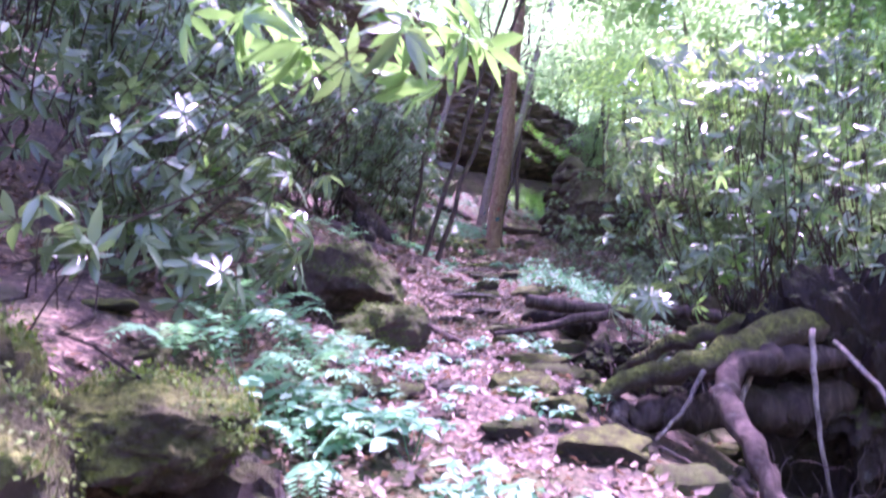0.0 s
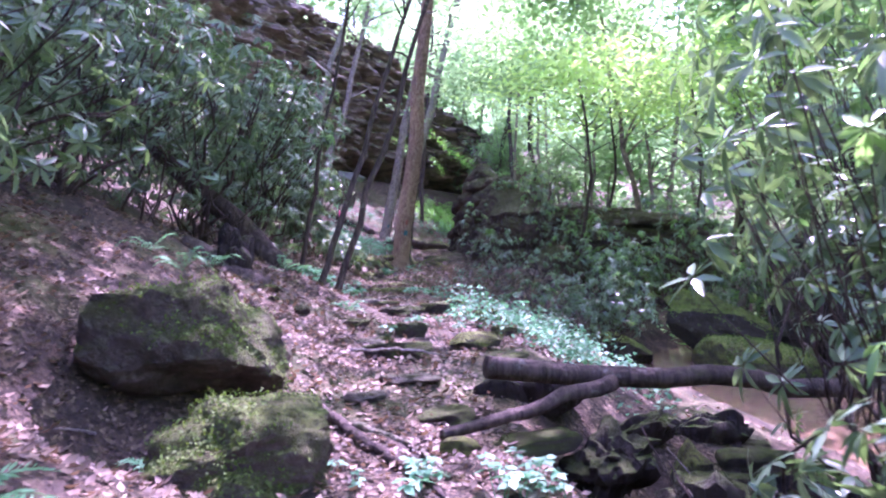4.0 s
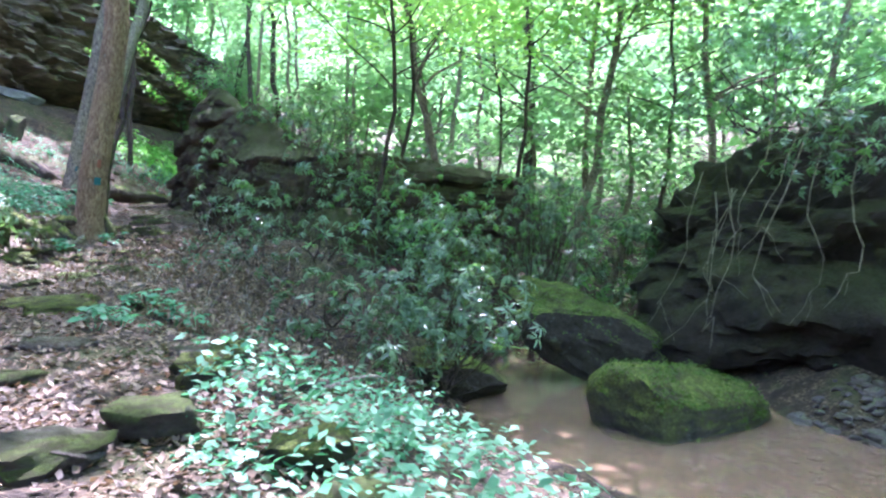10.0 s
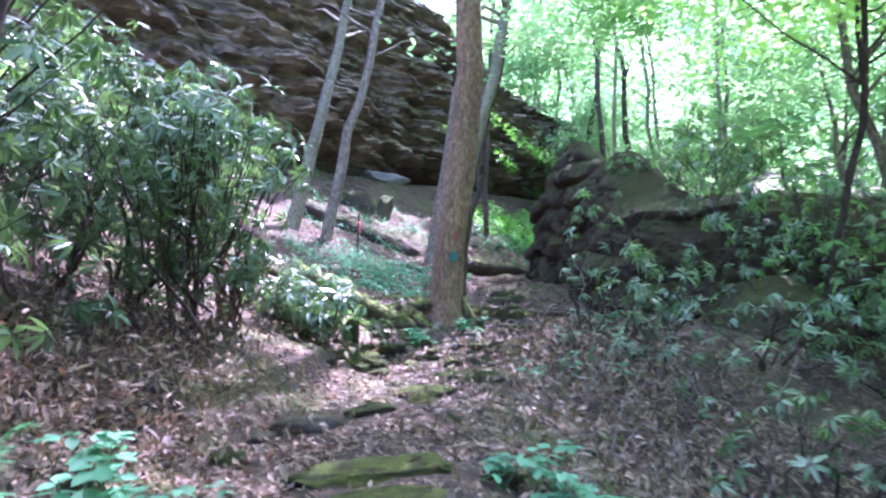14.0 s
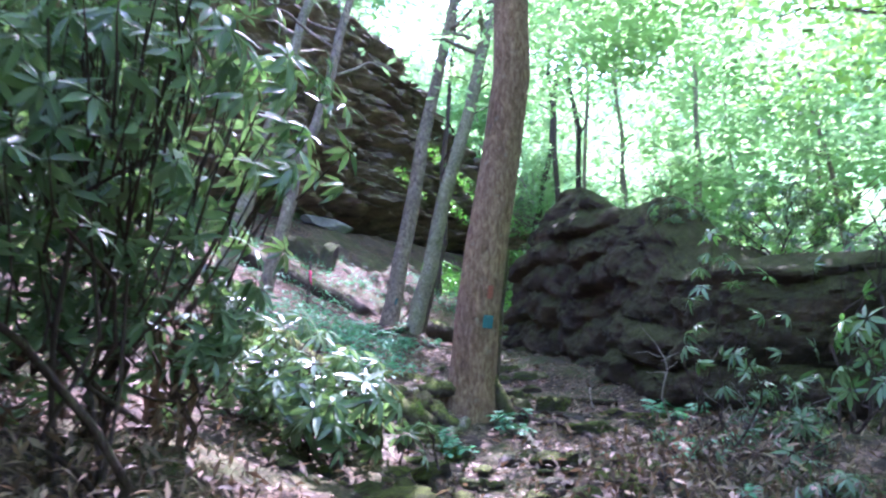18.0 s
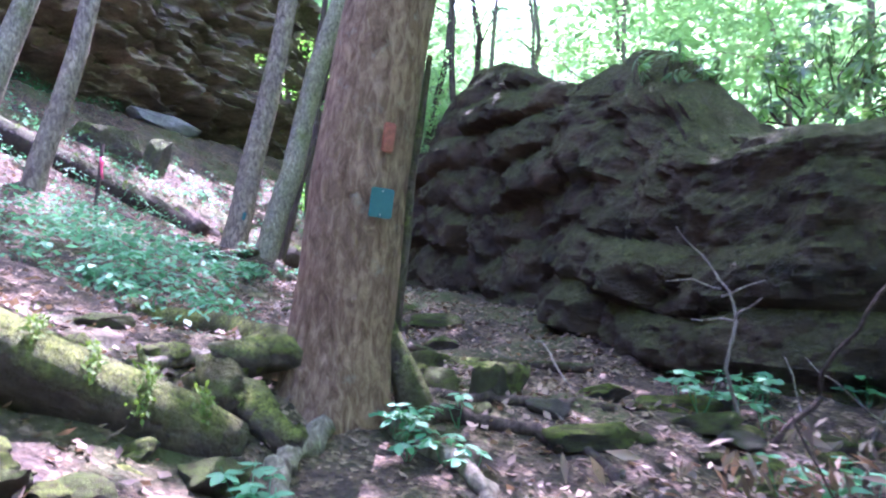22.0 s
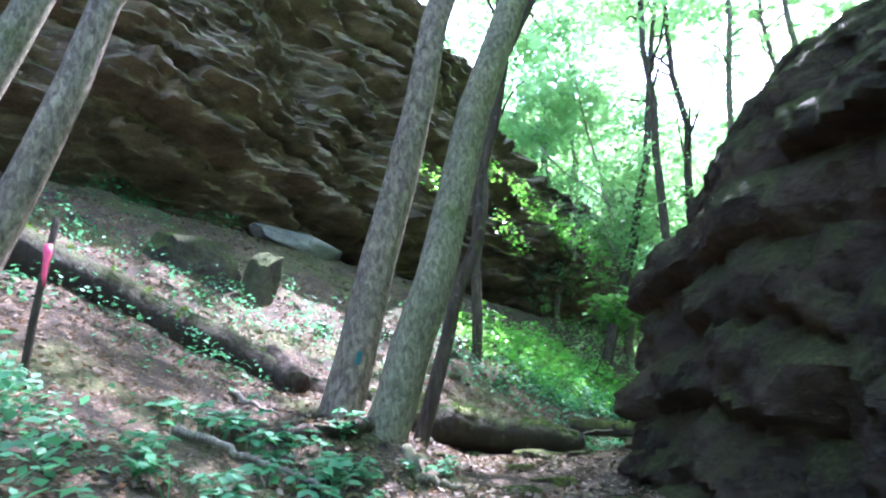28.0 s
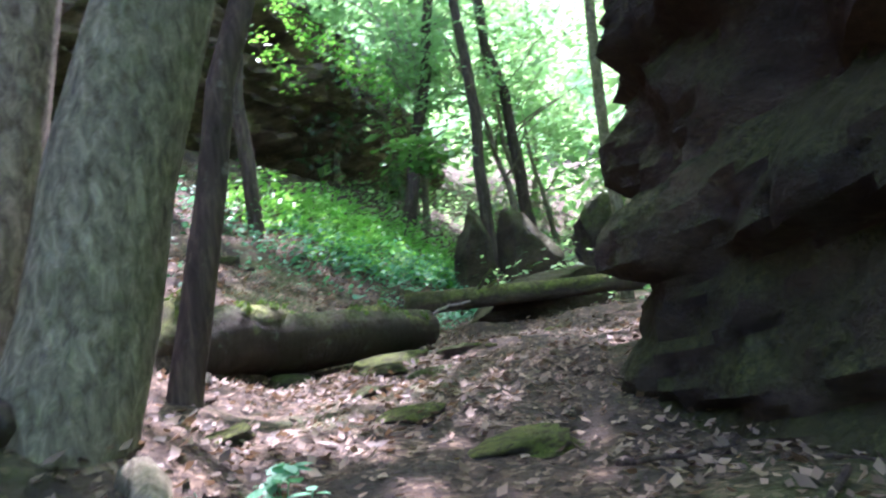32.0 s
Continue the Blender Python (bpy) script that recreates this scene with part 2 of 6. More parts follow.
RHODO_LEAF = leaf_material("rhododendron_leaf", (0.03, 0.068, 0.03), (0.155, 0.22, 0.14), 0.32, 0.22, (0.22, 0.42, 0.08))
RHODO_YOUNG = leaf_material("young_rhododendron_leaf", (0.06, 0.16, 0.04), (0.14, 0.28, 0.08), 0.4, 0.4, (0.26, 0.52, 0.10))
HERB_LEAF = leaf_material("herb_leaf", (0.035, 0.14, 0.065), (0.075, 0.25, 0.125), 0.6, 0.3, (0.16, 0.5, 0.2))
FERN_LEAF = leaf_material("fern_frond", (0.06, 0.21, 0.09), (0.14, 0.36, 0.17), 0.5, 0.35, (0.25, 0.6, 0.2))
CANOPY_LEAF = leaf_material("canopy_leaf", (0.045, 0.12, 0.04), (0.13, 0.27, 0.11), 0.7, 0.6, (0.42, 0.68, 0.25), 3.0)
# brighter copy of the canopy leaf: part of the backlight is put into its colour
MAPLE_LEAF = leaf_material("backlit_maple_leaf", (0.06, 0.15, 0.03), (0.16, 0.32, 0.07), 0.6, 0.7, (0.62, 0.92, 0.22), 3.0)
# brighter copy of the herb green, with sunlight put into the colour
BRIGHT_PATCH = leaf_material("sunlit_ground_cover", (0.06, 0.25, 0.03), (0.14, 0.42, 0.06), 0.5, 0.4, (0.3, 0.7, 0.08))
MOSS_TUFT = leaf_material("moss_tuft", (0.03, 0.055, 0.006), (0.11, 0.18, 0.025), 0.8, 0.3, (0.16, 0.28, 0.03))
LITTER = leaf_material("fallen_leaf", (0.04, 0.024, 0.016), (0.25, 0.17, 0.118), 0.7, 0.12, (0.4, 0.25, 0.12))
# dark soil and rotten wood, with deep shade put into the near-black colour
STUMP_SOIL_SHADE = rock_material("stump_soil_shade", (0.012, 0.009, 0.008), (0.06, 0.04, 0.032), low=0.5, high=1.0, strata=0.5)
ROTTEN_LOG = rock_material("rotten_log_wood", (0.018, 0.012, 0.009), (0.085, 0.058, 0.042), moss=(0.06, 0.075, 0.02), low=0.35, high=0.95, strata=0.6, moss_spread=0.7)
# dark stone, with bright moss only on faces that look up
DARK_CREEK_ROCK = rock_material("dark_creek_stone", (0.014, 0.011, 0.009), (0.07, 0.055, 0.042), low=0.5, high=0.8, moss=(0.13, 0.165, 0.03), moss_spread=0.35)
# near-black copy of the boulder stone: the bank's shade is put into its colour
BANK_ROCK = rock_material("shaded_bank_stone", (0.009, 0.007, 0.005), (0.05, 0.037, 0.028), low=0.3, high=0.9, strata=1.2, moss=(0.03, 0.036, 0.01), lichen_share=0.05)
WATER = water_material()
SAND = plain("creek_sand", (0.28, 0.17, 0.10), 0.8, 0.35, 3.0)
PLATE_BLUE = plain("blue_green_plastic", (0.012, 0.085, 0.095), 0.45, 0.12, 30)
PINK = plain("pink_ribbon_plastic", (0.75, 0.08, 0.18), 0.5, 0.1, 20)
NAIL_STEEL = plain("nail_steel", (0.25, 0.24, 0.23), 0.5, 0.2, 60)
RED_PAINT = plain("faded_red_paint", (0.24, 0.075, 0.05), 0.8, 0.4, 40)


def foliage_sheet_material():
    """Distant massed leaves: mottled green and translucent, with sunlight added as weak emission."""
    m, N, L, B = material("distant_foliage_glow")
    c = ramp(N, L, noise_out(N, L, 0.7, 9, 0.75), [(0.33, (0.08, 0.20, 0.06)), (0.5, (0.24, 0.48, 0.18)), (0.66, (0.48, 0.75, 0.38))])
    L.new(c, B.inputs["Base Color"])
    B.inputs["Roughness"].default_value = 0.9
    tr = N.new("ShaderNodeBsdfTranslucent")
    L.new(c, tr.inputs["Color"])
    mx = N.new("ShaderNodeMixShader")
    mx.inputs["Fac"].default_value = 0.6
    L.new(B.outputs[0], mx.inputs[1])
    L.new(tr.outputs[0], mx.inputs[2])
    L.new(mx.outputs[0], N["Material Output"].inputs["Surface"])
    # emission brightens the hillside as if sunlit; leaves give off no light
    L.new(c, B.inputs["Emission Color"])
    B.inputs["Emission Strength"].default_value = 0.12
    bumped(N, L, B, [(noise_out(N, L, 1.6, 6, 0.7), 0.6)], 1.0)
    return m


FAR_FOLIAGE = foliage_sheet_material()


# ---- the lie of the land ----
TY = [-6, 0, 4, 7.5, 10, 12, 14.5, 16.5, 19, 21, 23, 25, 27, 30, 33, 38, 45, 60]
TX = [0.1, 0.0, 0.0, 0.2, 0.9, 1.3, 1.2, 0.6, 0.5, 1.0, 1.7, 2.4, 2.6, 2.6, 3.0, 4.3, 6.0, 9.0]
TZ = [0.75, 0.92, 1.10, 1.06, 1.38, 1.4, 1.5, 1.6, 1.62, 1.62, 1.65, 1.75, 2.0, 2.2, 2.4, 2.75, 2.65, 4.0]
CLIFF = (1.4, 47.0, 7.5)


def sstep(a, b, v):
    q = np.clip((v - a) / (b - a), 0, 1)
    return q * q * (3 - 2 * q)


def soft_noise(x, y):
    """Gentle, repeat-free undulation of the soil."""
    return (0.05 * np.sin(1.7 * x + 0.6 * y + 0.4 * np.sin(0.9 * y)) + 0.04 * np.sin(2.9 * y - 1.1 * x + np.sin(1.3 * x))
            + 0.025 * np.sin(5.3 * x + 3.1 * y) + 0.02 * np.sin(6.7 * y - 4.1 * x + 2 * np.sin(0.7 * x)))


def height(x, y):
    """The soil: a trail on a shelf, a slope up to the cliff beside it and a fall to the creek across from that."""
    x, y = np.asarray(x, float), np.asarray(y, float)
    z, d = np.interp(y, TY, TZ), x - np.interp(y, TY, TX)
    left, right = np.maximum(-d - 0.7, 0), np.maximum(d - 0.9, 0)
    steep = np.interp(y, [-6, 4, 10, 20, 26, 34, 45, 60], [0.5, 0.55, 0.4, 0.42, 0.36, 0.32, 0.42, 0.5])
    up = steep * left + 0.10 * np.maximum(left - 3, 0)
    fall = np.interp(y, [-6, 0, 6, 10, 13, 18, 22, 25, 60], [0.35, 0.35, 0.36, 0.36, 0.43, 0.42, 0.2, 0.0, -0.05])
    down = fall * right
    z = z + up - down
    # creek bed, and the far bank that rises from it
    cx = np.interp(y, [-6, 4, 9, 12, 16, 19, 23, 30, 60], [6.5, 6.0, 6.2, 6.9, 7.6, 8.6, 11, 15, 24])
    bed = np.interp(y, [-6, 4, 12, 20, 30, 60], [-1.1, -0.9, -0.66, -0.66, 0.2, 2.0])
    c = x - cx
    bank = bed + 0.10 * np.abs(c) + 0.5 * np.clip(c - 2.4, 0, 3.0) + 0.10 * np.maximum(c - 5.4, 0) + 0.25 * np.maximum(-c - 1.5, 0)
    z = np.where(c > -1.2, np.minimum(np.maximum(z, bank), bank + 10 * np.maximum(-c, 0)), np.maximum(z, bed))
    # talus below the cliff, whose foot is a level line
    s = (x - CLIFF[0]) * 0.75 - (y - CLIFF[1]) * 0.66
    talus = np.minimum(3.2 + 0.68 * np.maximum(6.4 - s, 0), CLIFF[2] + 0.12 * np.maximum(-s, 0))
    z = np.where(s < 6.4, np.maximum(z, talus), z)
    z = z + 0.28 * np.exp(-((x - 1.8) ** 2 + (y - 27.0) ** 2) / 1.2) + 0.12 * sstep(28, 32, y) * sstep(42, 36, y)
    # a hollow under the fallen log, and the root mounds of the leaning trees
    z = z - 0.75 * np.exp(-((x - 2.5) ** 2 / 1.2 + (y - 7.8) ** 2 / 0.9)) - 0.25 * np.exp(-((x - 2.7) ** 2 / 1.0 + (y - 4.8) ** 2 / 1.5))
    z = z + 0.35 * np.exp(-((x + 1.65) ** 2 / 0.5 + (y - 3.2) ** 2 / 1.2)) - 0.3 * np.exp(-((x + 0.95) ** 2 / 0.12 + (y - 1.85) ** 2 / 0.12))
    z = z - 0.6 * np.exp(-((x + 1.45) ** 2 / 0.5 + (y - 7.5) ** 2 / 0.9))
    z = z + 0.22 * np.exp(-((x - 2.6) ** 2 + (y - 36.2) ** 2) / 0.7)
    z = z + 0.9 * np.exp(-((x - 5.9) ** 2 / 2.6 + (y - 22.2) ** 2 / 7.0))
    z = z + 0.25 * np.maximum(y - 62, 0) + 0.02 * np.maximum(np.hypot(x - 4, y - 20) - 40, 0)
    return z + soft_noise(x, y) * (0.35 + 0.65 * sstep(0.4, 1.6, np.abs(d)))


def on_soil(x, y, lift=0.0):
    return (x, y, float(height(x, y)) + lift)


# ---- building helpers ----
def arrays_mesh(name, verts, tris, mat, smooth=True, sharp=0):
    me = bpy.data.meshes.new(name)
    verts, tris = np.asarray(verts, np.float32), np.asarray(tris, np.int32)
    k = tris.shape[1]
    me.vertices.add(len(verts)), me.loops.add(tris.size), me.polygons.add(len(tris))
    me.vertices.foreach_set("co", verts.ravel())
    me.loops.foreach_set("vertex_index", tris.ravel())
    me.polygons.foreach_set("loop_start", np.arange(0, tris.size, k, dtype=np.int32))
    me.polygons.foreach_set("use_smooth", np.full(len(tris), smooth))
    me.materials.append(mat)
    me.update(calc_edges=True)
    if sharp:
        me.set_sharp_from_angle(angle=radians(sharp))
    return me


def part(name, me, parent=None, label=""):
    ob = new(name, me)
    if parent is not None:
        ob.parent = parent
    return tagged(ob, label) if label else ob


def thing(name, label, category, at=(0, 0, 0), group="", kind=""):
    ob = tagged(new(name), label, category, group, kind)
    ob.location = at
    bpy.context.view_layer.update()
    return ob


def tube(points, radii, sides=10, rough=0.0, seed=0, flare=0.0, ridges=0):
    """A tapered round limb along points, as vertices and quads; rough: uneven girth; flare: a spread foot."""
    pts = np.asarray(points, float)
    rs = np.random.RandomState(seed)
    n = len(pts)
    tang = np.gradient(pts, axis=0)
    tang /= np.linalg.norm(tang, axis=1)[:, None] + 1e-9
    ref = np.array([1.0, 0, 0]) if abs(tang[0, 0]) < 0.8 else np.array([0, 1.0, 0])
    vs, a = [], np.linspace(0, 2 * np.pi, sides, endpoint=False)
    ph = rs.rand(4) * 6.28
    for i in range(n):
        u = ref - tang[i] * (ref @ tang[i])
        u /= np.linalg.norm(u)
        w = np.cross(tang[i], u)
        ref = u
        g = radii[i] * (1 + rough * (np.sin(2 * a + ph[0] + i * 0.35) * 0.5 + np.sin(3 * a + ph[1] - i * 0.5) * 0.4 + rs.randn(sides) * 0.25))
        if flare and ridges:
            g = g * (1 + flare * np.exp(-i * 1.1) * (0.55 + 0.45 * np.sin(ridges * a + ph[2])))
        vs.append(pts[i] + g[:, None] * (np.cos(a)[:, None] * u + np.sin(a)[:, None] * w))
    vs = np.concatenate(vs + [pts[:1], pts[-1:]])
    q = []
    for i in range(n - 1):
        for k in range(sides):
            b, c = i * sides + k, i * sides + (k + 1) % sides
            q.append((b, c, c + sides, b + sides))
    e0, e1, top = n * sides, n * sides + 1, (n - 1) * sides
    for k in range(sides):
        q.append((e0, (k + 1) % sides, k, k))
        q.append((e1, top + k, top + (k + 1) % sides, top + (k + 1) % sides))
    t = []
    for f in q:
        t.append(f[:3])
        if f[2] != f[3]:
            t.append((f[0], f[2], f[3]))
    return vs, np.array(t)


def joined(pieces):
    vs, ts, at = [], [], 0
    for v, t in pieces:
        vs.append(v), ts.append(np.asarray(t) + at)
        at += len(v)
    return np.concatenate(vs), np.concatenate(ts)


def bend(a, b, n=8, sag=0.0, wobble=0.0, seed=0):
    rs = np.random.RandomState(seed)
    a, b = np.asarray(a, float), np.asarray(b, float)
    t = np.linspace(0, 1, n)[:, None]
    p = a + (b - a) * t
    p[:, 2] += sag * np.sin(np.pi * t[:, 0])
    w = rs.randn(n, 3) * wobble * np.linalg.norm(b - a)
    w[0] = w[-1] = 0
    return p + (w + np.roll(w, 1, 0)) / 2


def leaf_shape(length, width, droop=0.25, fold=0.18, rows=3):
    """One leaf along +x: a folded blade of rows pairs and a midrib."""
    xs = np.linspace(0, 1, rows + 2)
    prof = np.sin(np.pi * xs ** 0.8) ** 0.8 * 0.5
    v, mid = [], []
    for x, w in zip(xs, prof):
        z = -droop * length * x * x
        if w < 1e-6 or x in (0, 1):
            mid.append(len(v))
            v.append((x * length, 0, z))
        else:
            mid.append(len(v))
            v += [(x * length, 0, z - fold * width * w), (x * length, w * width, z), (x * length, -w * width, z)]
    t = []
    for i in range(len(xs) - 1):
        a, b = mid[i], mid[i + 1]
        if i == 0:
            t += [(a, b, b + 1), (a, b + 2, b)]
        elif i == len(xs) - 2:
            t += [(a, b, a + 1), (a, a + 2, b)]
        else:
            t += [(a, b, b + 1), (a, b + 1, a + 1), (a, a + 2, b + 2), (a, b + 2, b)]
    return np.array(v, float), np.array(t)


def turns(yaw, pitch, roll):
    """Rotation matrices: roll about x, then pitch (nose up) about y, then yaw about z."""
    cy, sy, cp, sp, cr, sr = np.cos(yaw), np.sin(yaw), np.cos(pitch), np.sin(pitch), np.cos(roll), np.sin(roll)
    o = np.zeros(len(yaw))
    rz = np.stack([np.stack([cy, -sy, o], -1), np.stack([sy, cy, o], -1), np.stack([o, o, o + 1], -1)], 1)
    ry = np.stack([np.stack([cp, o, -sp], -1), np.stack([o, o + 1, o], -1), np.stack([sp, o, cp], -1)], 1)
    rx = np.stack([np.stack([o + 1, o, o], -1), np.stack([o, cr, -sr], -1), np.stack([o, sr, cr], -1)], 1)
    return rz @ ry @ rx


def strewn(shape, places, rot, size):
    """Many copies of one small shape in one mesh."""
    v, t = shape
    n = len(places)
    vs = np.einsum("nij,kj->nki", rot, v) * np.asarray(size)[:, None, None] + np.asarray(places)[:, None, :]
    ts = t[None] + (np.arange(n) * len(v))[:, None, None]
    return vs.reshape(-1, 3), ts.reshape(-1, 3)


def frames_along(axis):
    """Rotations that carry +z onto each axis."""
    axis = axis / np.linalg.norm(axis, axis=1)[:, None]
    ref = np.where(np.abs(axis[:, 2:3]) < 0.9, np.array([[0, 0, 1.0]]), np.array([[1.0, 0, 0]]))
    u = np.cross(ref, axis)
    u /= np.linalg.norm(u, axis=1)[:, None]
    return np.stack([u, np.cross(axis, u), axis], -1)


def lumps(v, amount, scale, seed, octaves=4, strata=1.0):
    """Displacement along the radius by fractal noise."""
    out = np.empty(len(v))
    off = Vector((seed * 7.3, seed * 3.1, seed * 5.7))
    for i, p in enumerate(v):
        out[i] = noise.fractal(Vector((p[0] * scale, p[1] * scale, p[2] * scale * strata)) + off, 0.9, 2.1, octaves)
    return out * amount


def ico(sub):
    bm = bmesh.new()
    bmesh.ops.create_icosphere(bm, subdivisions=sub, radius=1)
    v = np.array([p.co[:] for p in bm.verts])
    t = np.array([[q.index for q in f.verts] for f in bm.faces])
    bm.free()
    return v, t


ICO = {k: ico(k) for k in (2, 3, 4, 5, 6)}


def rock_arrays(size, sub=4, seed=0, box=0.5, rough=0.16, strata=1.0, cuts=5):
    """A stone: a ball squared towards a block, cut by a few planes and roughened."""
    v, t = ICO[sub]
    v = v.copy()
    sq = v / np.abs(v).max(1)[:, None]
    v = v * (1 - box) + sq * box * 0.85
    rs = np.random.RandomState(seed + 11)
    for _ in range(cuts):
        n = rs.randn(3)
        n /= np.linalg.norm(n)
        over = v @ n - rs.uniform(0.55, 0.82)
        v -= np.outer(np.maximum(over, 0) * 0.95, n)
    r = v / (np.linalg.norm(v, axis=1)[:, None] + 1e-9)
    v += r * (lumps(v, rough, 1.3, seed, 5, strata) + (lumps(v, 0.25 * rough, 4.5, seed + 5, 4, strata) if sub > 3 else 0))[:, None]
    return v * np.asarray(size) / 2, t


def stone(name, label, at, size, turn=0.0, tilt=(0, 0), mat=None, seed=0, sub=4, box=0.5, rough=0.16, strata=1.0, category="rock", group="", sink=0.25, cuts=10):
    """A stone that sits in the soil; at is the middle of its foot."""
    v, t = rock_arrays(size, sub, seed, box, rough, strata, cuts)
    ob = new(name, arrays_mesh(name, v, t, mat or MOSS_ROCK, True, 32))
    ob.matrix_world = pose(at[0], at[1], at[2] + size[2] * (0.5 - sink), tilt[0], tilt[1], turn)
    return tagged(ob, label, category, group)


def moss_tufts(ob, count, size, seed, low=0.1):
    """Short shoots of moss and small leaves over the faces of a stone or log that look up."""
    me = ob.data
    rs = np.random.RandomState(seed)
    n = len(me.vertices)
    co, no = np.empty(n * 3, np.float32), np.empty(n * 3, np.float32)
    me.vertices.foreach_get("co", co), me.vertices.foreach_get("normal", no)
    co, no = co.reshape(-1, 3), no.reshape(-1, 3)
    patch = np.sin(5.1 * co[:, 0] + 3 * co[:, 2] + seed) + np.sin(6.3 * co[:, 1] - 2 * co[:, 0]) + 1.5 * no[:, 2]
    ok = np.nonzero((no[:, 2] > low) & (patch > 0.2))[0]
    k = ok[rs.randint(0, len(ok), count)]
    at = co[k] + rs.randn(count, 3) * 0.02 + no[k] * 0.004
    rot = np.einsum("nij,njk->nik", frames_along(no[k] + rs.randn(count, 3) * 0.35), turns(rs.rand(count) * 6.28, rs.uniform(0.1, 1.2, count), rs.randn(count) * 0.3))
    v, t = strewn(leaf_shape(1, 0.5, 0.3, 0.2, 1), at, rot, size * rs.uniform(0.5, 1.3, count))
    return tagged(part("moss", arrays_mesh("moss", v, t, MOSS_TUFT), ob), kind="stuff")


# ---- ground, water, cliff ----
def spread_axis(low, high, step, far):
    fine = np.arange(low, high + step / 2, step)
    out = step * 1.3 ** np.arange(1, 60)
    out = np.cumsum(out)
    out = np.append(out[out < far], far)
    return np.concatenate([low - out[::-1], fine, high + out])


def build_ground():
    xs, ys = spread_axis(-11, 13, 0.14, 420), spread_axis(-5, 52, 0.14, 420)
    gx, gy = np.meshgrid(xs, ys)
    z = height(gx, gy)
    rs = np.random.RandomState(3)
    near = (np.abs(gx) < 14) & (gy > -6) & (gy < 54)
    z = z + near * (rs.rand(*z.shape) - 0.5) * 0.035
    far = np.maximum(np.hypot(gx - 4, gy - 22) - 60, 0)
    z = np.where(far > 0, np.minimum(z, 20 + 0.02 * far), z)
    ny, nx = z.shape
    i = (np.arange(ny - 1)[:, None] * nx + np.arange(nx - 1)[None]).ravel()
    quads = np.stack([i, i + 1, i + nx + 1, i + nx], 1)
    me = arrays_mesh("ground", np.stack([gx.ravel(), gy.ravel(), z.ravel()], 1), quads, SOIL)
    return tagged(new("ground", me), "leaf-strewn brown forest soil with moss patches", "ground", kind="structure")


def build_water():
    xs, ys = np.linspace(3.0, 13.5, 30), np.linspace(2, 24, 50)
    gx, gy = np.meshgrid(xs, ys)
    z = -0.22 + 0.004 * np.sin(5 * gx + 3 * gy)
    i = (np.arange(49)[:, None] * 30 + np.arange(29)[None]).ravel()
    me = arrays_mesh("water", np.stack([gx.ravel(), gy.ravel(), z.ravel()], 1), np.stack([i, i + 1, i + 31, i + 30], 1), WATER)
    return tagged(new("water", me), "shallow brown creek water, slow and clear", "creek", kind="structure")


def cliff_offset(u, h, top):
    """How far the rock stands out of the cliff's mean plane: hard beds proud, soft beds worn back, an undercut foot."""
    out = np.empty(len(u))
    for k in range(len(u)):
        hh = h[k] + 6 + 0.16 * u[k] + 0.35 * noise.noise(Vector((u[k] * 0.12, 3.3, 0)))
        bed = math.floor(hh / 0.85)
        seat = (hh / 0.85) % 1.0
        hard = noise.noise(Vector((u[k] * 0.16 + bed * 5.1, bed * 3.7, 1.0)))
        lip = 0.75 * (hard + 0.30) * (1 - abs(2 * seat - 1) ** 5) + 0.16 * noise.noise(Vector((u[k] * 0.5, math.floor(hh / 0.21) * 1.7, 4.0)))
        rough = 0.5 * noise.fractal(Vector((u[k] * 0.55, hh * 1.6, 2.0)), 0.75, 2.1, 6)
        block = 0.8 * noise.noise(Vector((u[k] * 0.22, hh * 0.3, 9.0)))
        slabs = math.floor((hh + 0.2 * noise.noise(Vector((u[k] * 0.4, hh, 6.0)))) / 0.34)
        block += 0.34 * noise.cell(Vector((u[k] * 0.55 + 0.37 * slabs, slabs + 0.5, 0.5)))
        out[k] = lip + rough + block
    return out + 0.16 * h - 2.3 * np.exp(-(np.maximum(h, 0) / 0.95) ** 2) * (0.75 + 0.25 * np.sin(u * 0.7)) - 0.5 * np.maximum(h - top + 1.0, 0) ** 2


def build_cliff():
    us, hs = np.arange(-34, 27, 0.11), np.linspace(0, 1, 190)
    gu, gh = np.meshgrid(us, hs)
    top = np.interp(gu, [-34, -12, 0, 8, 24, 27], [13, 10.5, 8.2, 6.0, 3.6, 2.6])
    h = -0.8 + gh * (top + 0.8)
    off = cliff_offset(gu.ravel(), h.ravel(), top.ravel()).reshape(gu.shape)
    x = CLIFF[0] + 0.66 * gu + 0.75 * off
    y = CLIFF[1] + 0.75 * gu - 0.66 * off
    z = CLIFF[2] + h
    ny, nx = x.shape
    i = (np.arange(ny - 1)[:, None] * nx + np.arange(nx - 1)[None]).ravel()
    q = np.stack([i, i + 1, i + nx + 1, i + nx], 1)
    v = np.stack([x.ravel(), y.ravel(), z.ravel()], 1)
    # the ground on top of the cliff runs back from its edge
    edge = v[-nx:]
    back = edge + np.array([-0.75, 0.66, 0.0]) * 14 + np.array([0, 0, 3.0])
    j = len(v) + np.arange(nx - 1)
    q = np.concatenate([q, np.stack([len(v) - nx + np.arange(nx - 1), len(v) - nx + 1 + np.arange(nx - 1), j + 1, j], 1)])
    me = arrays_mesh("cliff", np.concatenate([v, back]), q, CLIFF_ROCK, True, 35)
    return tagged(new("cliff", me), "layered sandstone cliff with dark overhangs and mossy ledges", "cliff", kind="structure")


GROUND, CREEK, CLIFF_FACE = build_ground(), build_water(), build_cliff()


